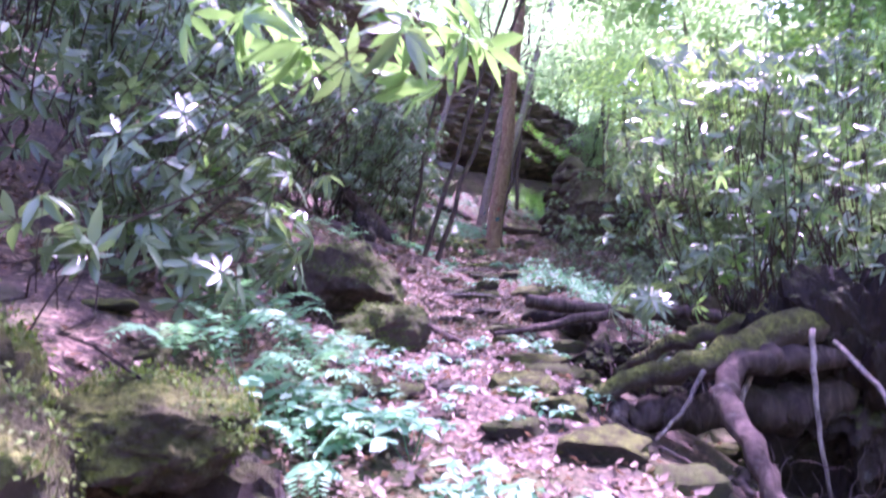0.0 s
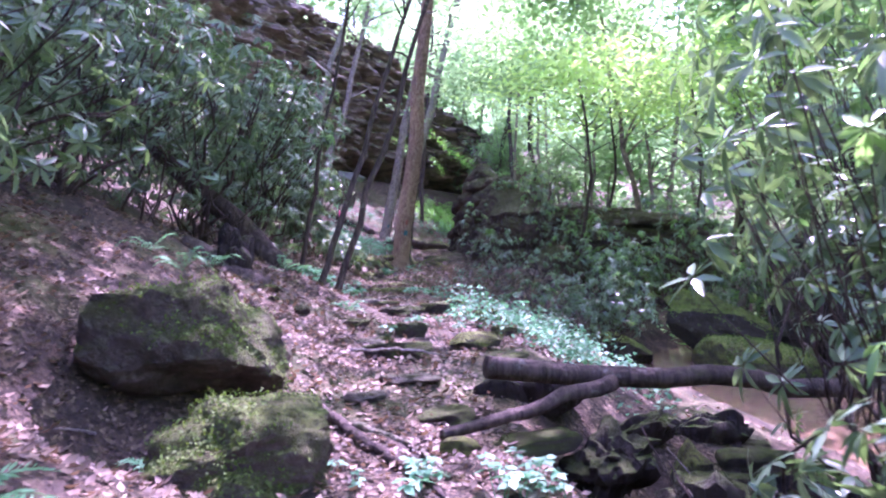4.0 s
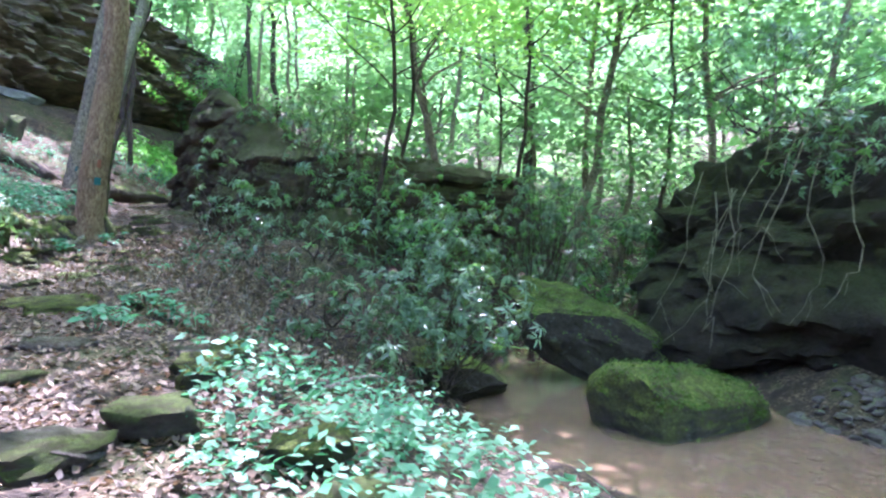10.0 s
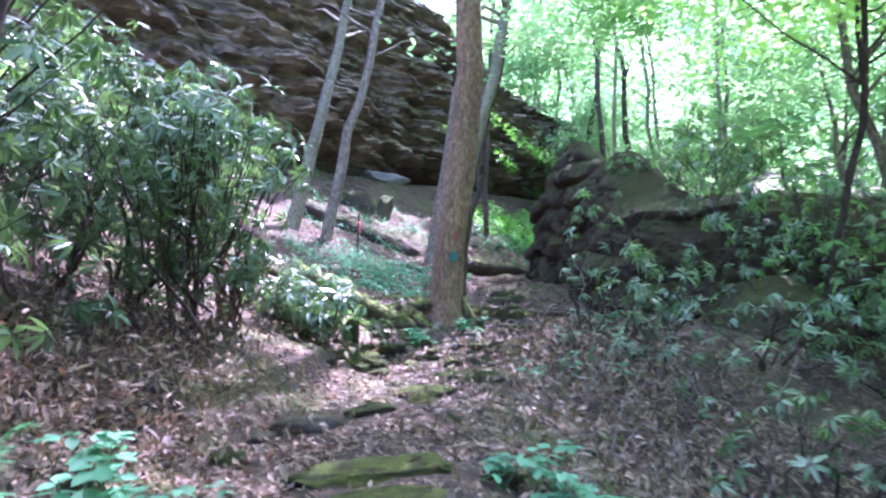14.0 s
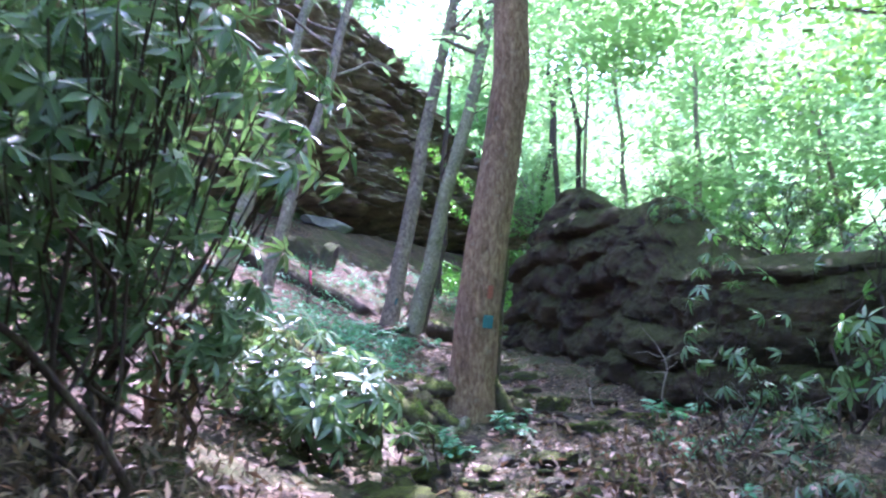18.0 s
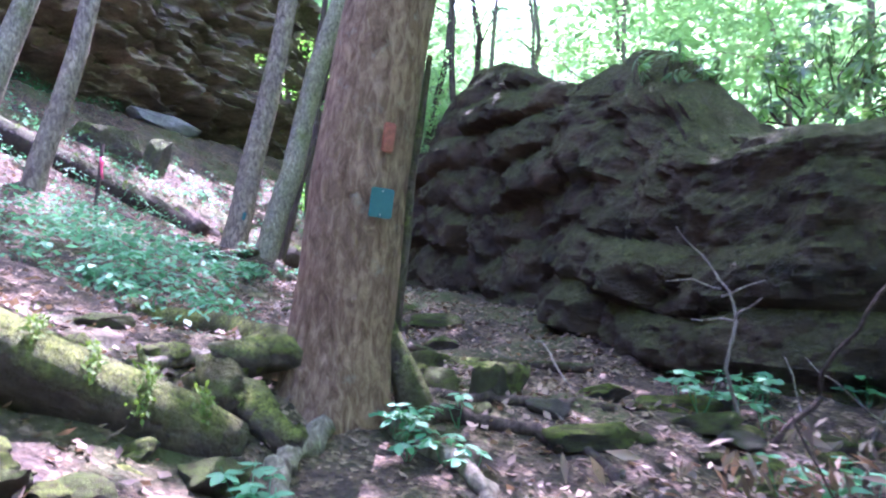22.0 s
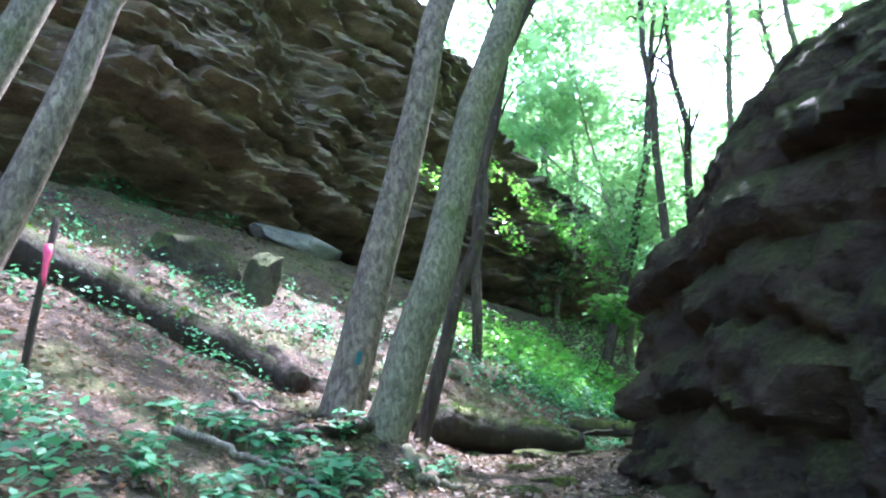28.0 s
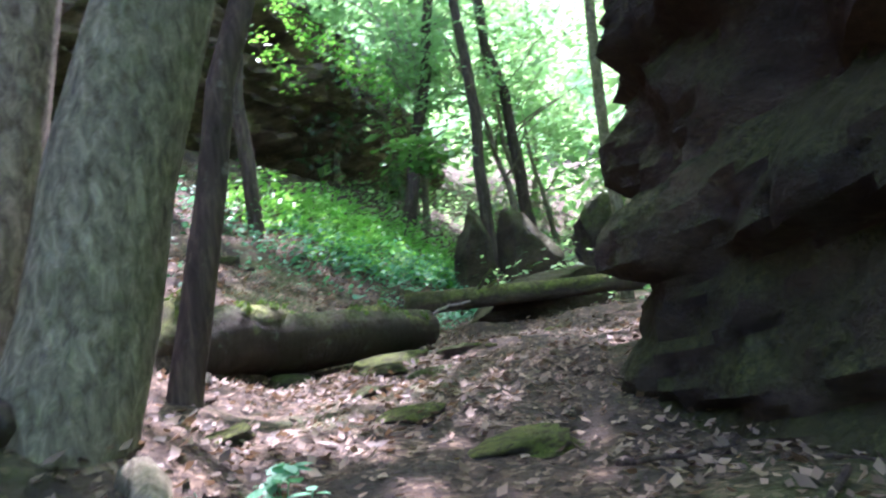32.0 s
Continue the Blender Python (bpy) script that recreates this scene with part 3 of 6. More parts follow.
def boulder_top(x, y):
    """The boulder's upper surface: a knob over its front corner, a high back, a low far shoulder."""
    ridge = np.exp(-(x - 5.9) ** 2 / 1.5) * sstep(27.2, 29.2, y) * sstep(36.5, 34.0, y)
    return 4.3 + 1.45 * ridge + 1.2 * sstep(30.6, 34.0, y) * sstep(8.8, 6.2, x) - 0.35 * sstep(8, 12, x)


def build_boulder():
    """A house-high block of thick beds broken by joints: walls built up from its outline, then closed over the top."""
    corner = np.array([(14, 37.4), (9, 38.0), (7, 37.9), (6.0, 37.4), (5.15, 36.3), (5.5, 33.2), (5.6, 31), (5.2, 29.3), (5.05, 27.6), (5.25, 26.0), (6.6, 25.0), (9, 24.8), (14, 25.4), (14.6, 31), (14, 37.4)], float)
    ring = np.concatenate([np.linspace(p, q, max(2, int(np.hypot(*(q - p)) / (0.075 if min(p[0], q[0]) < 7 else 0.3))), endpoint=False) for p, q in zip(corner[:-1], corner[1:])])
    n = len(ring)
    for _ in range(60):
        ring = (np.roll(ring, 1, 0) + 2 * ring + np.roll(ring, -1, 0)) / 4
    tang = np.roll(ring, -1, 0) - np.roll(ring, 1, 0)
    normal = np.stack([tang[:, 1], -tang[:, 0]], 1) / np.linalg.norm(tang, axis=1)[:, None]
    if ((ring - ring.mean(0)) * normal).sum() < 0:
        normal = -normal
    run = np.concatenate([[0], np.cumsum(np.linalg.norm(np.diff(ring, axis=0), axis=1))])
    rs = np.random.RandomState(17)
    proud = rs.uniform(-0.16, 0.17, (24, 60))
    rows, up, over = [], 74, 22
    for i in range(up + over):
        r = min(1.0, i / (up - 1))
        k = max(0.0, (i - up + 1) / over)
        base = ring + (np.array([9.8, 31.0]) - ring) * (k ** 1.3) * 0.98
        z = 1.2 + r * (boulder_top(base[:, 0], base[:, 1]) - 1.2) - 0.30 * (1 - k) ** 6 * r ** 10
        far_end = sstep(33.8, 35.6, base[:, 1]) * sstep(7.5, 6.5, base[:, 0])
        push = -0.16 * (1 - r) ** 2 - 0.42 * r ** 5 + far_end * (0.27 * sstep(0.46, 0.28, r) - 0.05 * sstep(0.4, 0.58, r))
        d = np.empty(n)
        for j in range(n):
            p = Vector((base[j, 0], base[j, 1], z[j]))
            hz = (p[2] + 0.42 * noise.noise(p * 0.35) + 0.16 * noise.noise(p * 1.1)) / 0.66
            bed, seat = int(hz), hz % 1
            along = run[j] / (1.3 + 1.3 * (bed * 0.37 % 1)) + bed * 0.43 + 0.5 * noise.noise(p * 0.9) + 3
            cell, cs = int(along), along % 1
            flat = min(1.0, seat / 0.2) ** 0.7 * (1 - 0.7 * seat ** 5) * (0.55 + 0.45 * min(1.0, 5 * cs) * min(1.0, 5 * (1 - cs)))
            d[j] = (proud[bed % 24, cell % 60] + 0.19) * flat - 0.2 + 0.2 * noise.fractal(p * 0.7, 0.9, 2.1, 5) + 0.1 * noise.fractal(p * 2.0, 0.45, 2.1, 6)
        out = base + normal * ((d * (1 - 0.7 * k) + push) * (1 - k))[:, None]
        rows.append(np.column_stack([out, z + d * min(1.0, 2 * k) * 0.8]))
    v = np.concatenate(rows)
    i = (np.arange(up + over - 1)[:, None] * n + np.arange(n)[None]).ravel()
    nxt = (np.arange(up + over - 1)[:, None] * n + np.roll(np.arange(n), -1)[None]).ravel()
    quads = np.stack([i, nxt, nxt + n, i + n], 1)
    if tang[0, 0] * normal[0, 1] - tang[0, 1] * normal[0, 0] > 0:
        quads = quads[:, ::-1]
    at = np.array([9.0, 30.9, 1.2])
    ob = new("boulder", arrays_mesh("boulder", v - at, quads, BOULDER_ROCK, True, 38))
    ob.location = at
    return tagged(ob, "house-high dark layered sandstone boulder, moss on its ledges", "boulder")


BOULDER = build_boulder()


# ---- trees ----
def crown_arrays(n, radius, height_, seed, leaf=0.16, clumps=26):
    """Leaves in uneven clumps with gaps between them."""
    rs = np.random.RandomState(seed)
    c = rs.randn(clumps, 3)
    c /= np.linalg.norm(c, axis=1)[:, None]
    c *= rs.uniform(0.35, 1.0, (clumps, 1)) * np.array([radius, radius, height_ / 2])
    k = rs.randint(0, clumps, n)
    p = c[k] + rs.randn(n, 3) * np.array([0.26, 0.26, 0.11]) * radius * rs.uniform(0.5, 1.1, (clumps, 1))[k]
    rot = turns(rs.rand(n) * 6.28, rs.uniform(-0.6, 0.35, n), rs.uniform(-0.5, 0.5, n))
    return strewn(leaf_shape(1, 0.55, 0.2, 0.1, 1), p, rot, leaf * rs.uniform(0.6, 1.35, n)), c


def tree(name, label, base, top, r0, r1, bark, seed, crown=None, sides=14, limbs=5, limb_from=0.55, rough=0.05, flare=0.5, ridges=5, mid=None, leaf_mat=None, leaves=3000, leaf=0.16, group="", category="tree"):
    """A tree: trunk > limbs, and a crown of leaves; base and top are the ends of the trunk."""
    base, top = np.asarray(base, float), np.asarray(top, float)
    rs = np.random.RandomState(seed)
    root = thing(name, label, category, tuple(base), group)
    ln = np.linalg.norm(top - base)
    s = np.array([-0.03, 0.0, 0.015, 0.035, 0.06, 0.1, 0.16, 0.24, 0.33, 0.43, 0.54, 0.66, 0.8, 1.0])
    p = (top - base) * s[:, None]
    if mid is not None:
        p += np.outer(np.sin(np.pi * np.clip(s, 0, 1)), np.asarray(mid, float))
    w = rs.randn(len(s), 3) * 0.006 * ln * np.clip(s * 3, 0, 1)[:, None] * np.array([1, 1, 0])
    p += w
    r = r0 + (r1 - r0) * np.clip(s, 0, 1) ** 0.8
    tv, tt = tube(p, r, sides, rough, seed, flare, ridges)
    trunk = part("trunk", arrays_mesh("trunk", tv, tt, bark), root)
    crown_mid = None
    if crown:
        crown_mid = (top - base) + np.array([0, 0, crown[2] if len(crown) > 2 else 0.0])
    for k in range(limbs):
        f = rs.uniform(limb_from, 0.97)
        at = np.array([np.interp(f, s, p[:, c]) for c in range(3)])
        a = rs.rand() * 6.28
        reach = rs.uniform(0.5, 1.0) * (crown[0] if crown else ln * 0.16)
        end = at + np.array([math.cos(a) * reach, math.sin(a) * reach, rs.uniform(0.2, 0.7) * reach])
        rr = np.interp(f, s, r) * 0.5
        lv, lt = tube(bend(at, end, 6, 0.08 * reach, 0.05, seed + k), np.linspace(rr, rr * 0.2, 6), 6, 0.05, seed + k)
        part("limb", arrays_mesh("limb", lv, lt, bark), trunk)
    if crown:
        (cv, ct), _ = crown_arrays(leaves, crown[0], crown[1], seed + 5, leaf)
        part("crown", arrays_mesh("crown", cv + crown_mid, ct, leaf_mat or CANOPY_LEAF), root)
    return root


TREES = "trees beside the trail"
TREE_A = tree("tree", "large straight hemlock with reddish furrowed bark and mossy roots", (1.9, 26.45, 2.0), (3.6, 26.3, 16), 0.315, 0.16, BARK_RED, 1,
              crown=(3.6, 5.0, 0.5), sides=28, leaves=5200, rough=0.03, flare=0.95, ridges=6, limb_from=0.6, group=TREES)
tree("tree", "slim leaning grey tree with pale blotched bark on the slope", (2.05, 37.4, 3.2), (4.9, 39.0, 17), 0.275, 0.13, BARK_GREY, 2, crown=(3.0, 4.5, 0.3), leaves=4200, group=TREES, sides=20)
tree("tree", "leaning mossy tree with a wide root foot beside the trail", (2.48, 36.15, 2.75), (6.1, 37.7, 16), 0.25, 0.14, BARK_MOSS, 3, crown=(3.0, 4.5, 0.3), leaves=4200, flare=1.1, ridges=4, group=TREES, sides=20)
tree("tree", "thin brown sapling trunk leaning behind the mossy tree", (3.06, 38.0, 2.85), (5.2, 38.6, 12), 0.11, 0.05, BARK_DARK, 4, crown=(1.6, 2.4, 0.2), leaves=1500, group=TREES)
tree("tree", "slender tree with a bent foot on the far slope", (9.9, 50.6, 4.7), (12.6, 51.0, 19), 0.2, 0.09, BARK_DARK, 5, crown=(3.0, 4, 0.3), leaves=3600, mid=(0.5, 0, 0), group=TREES)
tree("tree", "straight dark slender tree standing behind split rocks", (11.6, 49.0, 4.0), (11.6, 49.5, 19), 0.18, 0.09, BARK_DARK, 6, crown=(3.0, 4, 0.3), leaves=3600, group=TREES)
tree("tree", "tall dark tree behind the boulder", (14.2, 51.0, 4.0), (13.2, 51, 19), 0.2, 0.1, BARK_DARK, 7, crown=(3.2, 4, 0.3), leaves=3600, group=TREES)
tree("tree", "pale grey leaning tree at the foot of the cliff", (-1.3, 35.2, 3.95), (1.4, 36.4, 15), 0.19, 0.09, BARK_GREY, 8, crown=(2.6, 4, 0.3), leaves=2600, group=TREES)
tree("tree", "pale grey leaning tree at the foot of the cliff", (-2.4, 35.6, 4.4), (0.6, 37.0, 16), 0.24, 0.1, BARK_MOSS, 9, crown=(2.6, 4, 0.3), leaves=2600, group=TREES)
tree("sapling", "thin crooked sapling leaning over the trail", (-0.16, 15.3, 1.75), (2.3, 16.2, 9.5), 0.065, 0.03, BARK_DARK, 10, crown=(1.8, 2.0, 0.0), leaves=900, group=TREES, leaf=0.12)
tree("sapling", "thin crooked sapling leaning over the trail", (-0.45, 14.5, 1.8), (1.8, 15.6, 9.0), 0.06, 0.03, BARK_DARK, 11, crown=(1.8, 2.0, 0.0), leaves=900, group=TREES, leaf=0.12)
tree("sapling", "thin crooked sapling leaning over the trail", (-0.9, 16.6, 2.0), (0.4, 17.4, 9.0), 0.05, 0.025, BARK_DARK, 12, crown=(1.6, 2.0, 0.0), leaves=800, group=TREES, leaf=0.12)
tree("tree", "dark leaning tree on the shaded hillside", (-4.2, 11.0, 3.7), (-1.8, 12.5, 13), 0.2, 0.1, BARK_DARK, 13, crown=(3.0, 4.0, 0.0), leaves=4200, group=TREES)
tree("tree", "grey tree standing on the far creek bank", (12.4, 14.6, 3.6), (12.0, 14.4, 15), 0.17, 0.08, BARK_GREY, 14, crown=(2.6, 4.0, 0.0), leaves=3200, group=TREES)
tree("tree", "tall dark pine trunk standing beyond the creek", (17.5, 31.0, 2.0), (17.3, 31.0, 18), 0.26, 0.14, BARK_DARK, 15, crown=(3.0, 5.0, 0.0), leaves=3600, group=TREES)


# ---- fallen wood ----
def log(name, label, a, b, ra, rb, mat, seed=0, sag=0.0, wobble=0.012, sides=14, stubs=0, category="log", flat=1.0):
    a, b = np.asarray(a, float), np.asarray(b, float)
    root = thing(name, label, category, tuple(a))
    v, t = tube(bend(a * 0, b - a, 10, sag, wobble, seed), np.linspace(ra, rb, 10), sides, 0.07, seed)
    axis_z = (b - a)[2] * np.clip(v @ (b - a) / ((b - a) @ (b - a)), 0, 1)
    v[:, 2] = axis_z + (v[:, 2] - axis_z) * flat
    trunk = part("trunk", arrays_mesh("trunk", v, t, mat), root)
    rs = np.random.RandomState(seed + 1)
    for k in range(stubs):
        f = rs.uniform(0.15, 0.9)
        at = (b - a) * f
        d = rs.randn(3)
        d[2] = abs(d[2]) + 0.3
        d *= rs.uniform(0.3, 0.6) / np.linalg.norm(d)
        sv, st = tube(bend(at, at + d, 4, 0, 0.05, seed + k), np.linspace(ra * 0.25, ra * 0.08, 4), 6, 0.05, k)
        part("branch_stub", arrays_mesh("branch_stub", sv, st, mat), trunk)
    return root


rv, rt = tube(bend((0.29, -0.08, 0.75), (0.52, -0.20, -0.05), 7, -0.05, 0.02, 3), np.linspace(0.03, 0.13, 7), 12, 0.12, 4)
part("root", arrays_mesh("root", rv, rt, MOSS_LOG), TREE_A, "buttress root under yellow-green moss")
rv, rt = tube(bend((0.36, -0.07, 0.5), (0.55, -0.09, 2.2), 12, 0, 0.006, 5), np.linspace(0.045, 0.018, 12), 7, 0.3, 6)
part("moss_strip", arrays_mesh("moss_strip", rv, rt, MOSS_LOG), TREE_A, "strip of yellow-green moss up the trunk")
rv, rt = rock_arrays((0.05, 0.035, 0.05), 3, 77, 0.2, 0.3)
part("knot", arrays_mesh("knot", rv + np.array([0.05, -0.345, 0.72]), rt, BARK_RED), TREE_A, "small bark knot")

# slender understorey maples over the creek, their leaves coloured brighter to look backlit
for base_, top_, size_, n_ in (((7.4, 24.2), (6.6, 21.4, 7.4), (2.9, 2.4, 0.0), 1900), ((9.2, 27.0), (8.8, 24.6, 8.0), (3.2, 3.0, 0.0), 2300), ((11.4, 24.4), (10.4, 22.2, 7.4), (2.9, 2.8, 0.0), 2200),
                                ((14.2, 22.0), (13.4, 20.6, 8.2), (2.8, 2.8, 0.0), 2000), ((14.6, 29.4), (13.4, 27.8, 9.4), (3.2, 3.2, 0.0), 2200)):
    tree("tree", "slender maple with light-catching yellow-green leaves over the creek", on_soil(*base_), top_, 0.075, 0.03, BARK_DARK, int(base_[0] * 10), crown=size_, leaves=n_, leaf=0.19, limbs=7, limb_from=0.4, group=TREES, sides=9, mid=(0.4, 0, 0), leaf_mat=MAPLE_LEAF)
tree("sapling", "young maple with bright yellow-green leaves at the head of the hollow", on_soil(8.9, 48.6), (9.7, 48.2, 6.6), 0.03, 0.012, BARK_DARK, 91, crown=(0.9, 1.1, 0.1), leaves=260, leaf=0.3, limbs=4, limb_from=0.4, group=TREES, sides=7, leaf_mat=RHODO_YOUNG)
tree("tree", "forked dark tree rising behind the large hemlock", (4.7, 44.5, 3.2), (5.8, 45.0, 19), 0.14, 0.07, BARK_DARK, 93, crown=(2.8, 4, 0.3), leaves=3000, group=TREES, limb_from=0.3)
for x_, y_, lean_ in ((9.9, 42.0, 0.6), (11.6, 41.0, -0.4), (13.6, 40.0, 0.3), (15.2, 33.4, 0.9), (16.2, 32.6, 0.2), (12.9, 43.6, -0.5)):
    tree("tree", "slim grey forest tree with a high thin crown behind the boulder", on_soil(x_, y_), (x_ + lean_, y_ + 0.3, 17 + lean_), 0.11, 0.05, (BARK_GREY, BARK_MOSS)[int(x_) % 2], int(x_ * 7), crown=(1.8, 2.6, 0.3), leaves=900, leaf=0.2, limbs=5, limb_from=0.5, group=TREES, sides=9, mid=(0.3 * lean_, 0, 0))
# ---- rhododendrons, ferns and herbs ----
def bush(name, label, base, centre, radii, whorls, leaf=0.15, seed=0, mat=None, stems=6, young=0.0, group="rhododendrons", hollow=0.45, stem_r=0.022, bark=None, droop=0.35):
    """A rhododendron: crooked stems that rise from one foot, and whorls of long leathery leaves at the twig ends."""
    base, centre, radii = (np.asarray(q, float) for q in (base, centre, radii))
    rs = np.random.RandomState(seed)
    root = thing(name, label, "shrub", tuple(base), group)
    p = rs.randn(whorls, 3)
    p /= np.linalg.norm(p, axis=1)[:, None]
    p = p * (rs.uniform(hollow, 1.0, (whorls, 1)) ** 0.7)
    wob = 1 + 0.25 * np.sin(3.1 * p[:, 0] + seed) + 0.2 * np.sin(4.3 * p[:, 1] + 2 * p[:, 2] + seed)
    axis = p * np.array([1, 1, 0.6]) + np.array([0, 0, 0.55]) + rs.randn(whorls, 3) * 0.25
    p = (centre - base) + p * radii * wob[:, None]
    per = 9
    fr = frames_along(axis)
    yaw = (np.arange(per) / per * 6.283)[None] + rs.rand(whorls, 1) * 6.28 + rs.randn(whorls, per) * 0.12
    lean = rs.uniform(-0.75, 0.25, (whorls, 1)) + rs.randn(whorls, per) * 0.18
    rot = turns(yaw.ravel(), lean.ravel(), rs.randn(whorls * per) * 0.3)
    rot = np.einsum("nij,njk->nik", np.repeat(fr, per, 0), rot)
    places = np.repeat(p, per, 0) + np.einsum("nij,j->ni", rot, np.array([0.012, 0, 0]))
    size = leaf * rs.uniform(0.65, 1.2, whorls * per)
    shape = leaf_shape(1, 0.27, droop, 0.3, 2)
    fresh = np.repeat(rs.rand(whorls) < young, per)
    for pick, m, nm in ((~fresh, mat or RHODO_LEAF, "leaves"), (fresh, RHODO_YOUNG, "young_leaves")):
        if pick.any():
            v, t = strewn(shape, places[pick], rot[pick], size[pick])
            tagged(part(nm, arrays_mesh(nm, v, t, m), root), kind="stuff")
    ends = p[rs.permutation(whorls)]
    for k in range(stems):
        end = ends[k % whorls]
        foot = rs.randn(3) * np.array([0.12, 0.12, 0.0])
        pts = bend(foot - np.array([0, 0, 0.08]), end, 9, 0.0, 0.075, seed * 31 + k)
        v, t = tube(pts, np.linspace(stem_r, stem_r * 0.3, 9) * rs.uniform(0.7, 1.3), 6, 0.06, seed + k)
        part("stem", arrays_mesh("stem", v, t, bark or BARK_DARK), root)
    twigs = []
    for k in range(min(whorls, 90)):
        e = ends[(k + stems) % whorls]
        s = e * rs.uniform(0.55, 0.8) + rs.randn(3) * 0.06
        twigs.append(tube(bend(s, e, 4, 0, 0.05, k), np.linspace(stem_r * 0.35, stem_r * 0.12, 4), 4, 0, k))
    if twigs:
        v, t = joined(twigs)
        tagged(part("twig_growth", arrays_mesh("twig_growth", v, t, bark or BARK_DARK), root), kind="stuff")
    return root


def frond_arrays(length, seed, arch=0.45, pairs=17):
    """A fern frond along +x: an arched rib with tapering leaflets."""
    rs = np.random.RandomState(seed)
    s = np.linspace(0.12, 1, pairs)
    px = s * length * (1 - 0.12 * s)
    pz = length * (arch * np.sin(s * 2.0) - 0.30 * s ** 2)
    w = length * 0.19 * np.sin(np.pi * np.clip(s, 0, 1) ** 0.75 * 0.97) ** 0.7 + 0.006
    bits = []
    sh = leaf_shape(1, 0.30, 0.1, 0.15, 1)
    for sg in (1, -1):
        rot = turns(sg * (1.25 - 0.25 * s) + rs.randn(pairs) * 0.05, rs.uniform(-0.25, 0.1, pairs), rs.randn(pairs) * 0.15)
        bits.append(strewn(sh, np.stack([px, s * 0, pz], 1), rot, w))
    rib_s = np.linspace(0, 1, 8)
    rib = np.stack([rib_s * length * (1 - 0.12 * rib_s), rib_s * 0, length * (arch * np.sin(rib_s * 2.0) - 0.30 * rib_s ** 2)], 1)
    bits.append(tube(rib, np.linspace(0.004, 0.0015, 8), 4))
    return joined(bits)


FROND_MESHES = [arrays_mesh("frond", *frond_arrays(1.0, k, a), FERN_LEAF) for k, a in enumerate((0.35, 0.45, 0.55, 0.28))]


def fern(at, size, seed, fronds=7, label="bright green fern with arching fronds in the litter"):
    rs = np.random.RandomState(seed)
    root = thing("fern", label, "fern", at, "ferns")
    for k in range(fronds):
        f = part("frond", FROND_MESHES[(k + seed) % 4], root)
        f.matrix_local = pose(0, 0, 0.0, 0, rs.uniform(-25, 15), k * 360 / fronds + rs.uniform(-25, 25)) @ Matrix.Scale(size * rs.uniform(0.65, 1.15), 4)
    return root


def herb_arrays(seed, n=16, leaf=0.09, tall=0.22, spread=0.14, wide=0.62):
    """A small broad-leaved plant: thin stalks, each with a fan of oval leaves."""
    rs = np.random.RandomState(seed)
    bits = []
    stalks = max(2, n // 5)
    sh = leaf_shape(1, wide, 0.18, 0.15, 2)
    for k in range(stalks):
        a, r = rs.rand() * 6.28, spread * rs.rand() ** 0.5
        foot, head = np.array([0, 0, -0.02]), np.array([r * math.cos(a), r * math.sin(a), tall * rs.uniform(0.55, 1.1)])
        bits.append(tube(bend(foot, head, 4, 0, 0.06, seed + k), np.linspace(0.004, 0.002, 4), 4))
        m = 5
        yaw = np.arange(m) / m * 6.28 + rs.rand() * 6
        bits.append(strewn(sh, np.repeat(head[None], m, 0) - np.array([0, 0, 1.0]) * rs.rand(m, 1) * 0.04, turns(yaw, rs.uniform(-0.35, 0.25, m), rs.randn(m) * 0.25), leaf * rs.uniform(0.7, 1.3, m)))
    return joined(bits)


HERB_MESHES = [arrays_mesh("herb", *herb_arrays(k, 14 + 4 * (k % 3)), HERB_LEAF) for k in range(6)]


def herb(x, y, size, seed, lift=0.0):
    ob = new("herb_plant", HERB_MESHES[seed % 6])
    ob.matrix_world = Matrix.Translation(on_soil(x, y, lift)) @ pose(0, 0, 0, 0, 0, seed * 77 % 360) @ Matrix.Scale(size, 4)
    return tagged(ob, "low broad-leaved green plant growing in leaf litter", "plant", "herbs along the trail")


def herb_bed(name, label, cx, cy, rx, ry, count, seed, size=1.0, turn=0.0, mat=None):
    """A dense bed of low leaves that nobody could count."""
    rs = np.random.RandomState(seed)
    a, r = rs.rand(count) * 6.28, rs.rand(count) ** 0.6
    u, w = rx * r * np.cos(a), ry * r * np.sin(a)
    c, s = math.cos(radians(turn)), math.sin(radians(turn))
    x, y = cx + u * c - w * s, cy + u * s + w * c
    patchy = np.sin(2.3 * x + 1.1 * y + seed) + np.sin(3.7 * y - 1.9 * x) + rs.randn(count) * 0.7 > -0.6
    x, y = x[patchy], y[patchy]
    count = len(x)
    z = height(x, y) + size * rs.uniform(0.02, 0.26, count) * (1.2 + 0.6 * np.sin(4.1 * x + 2.7 * y))
    rot = turns(rs.rand(count) * 6.28, rs.uniform(-0.5, 0.3, count), rs.randn(count) * 0.3)
    v, t = strewn(leaf_shape(1, 0.6, 0.2, 0.15, 1), np.stack([x, y, z], 1), rot, size * rs.uniform(0.045, 0.105, count))
    return tagged(new(name, arrays_mesh(name, v, t, mat or HERB_LEAF)), label, "ground cover", kind="stuff")


# ---- big stones ----
moss_tufts(stone("rock", "large mossy overhanging rock with dark hollow beneath beside the trail", (-1.22, 8.65, 1.0), (1.75, 1.7, 1.35), 8, (8, 3), MOSS_ROCK, 21, 5, 0.75, 0.2, sink=0.0), 4500, 0.028, 1)
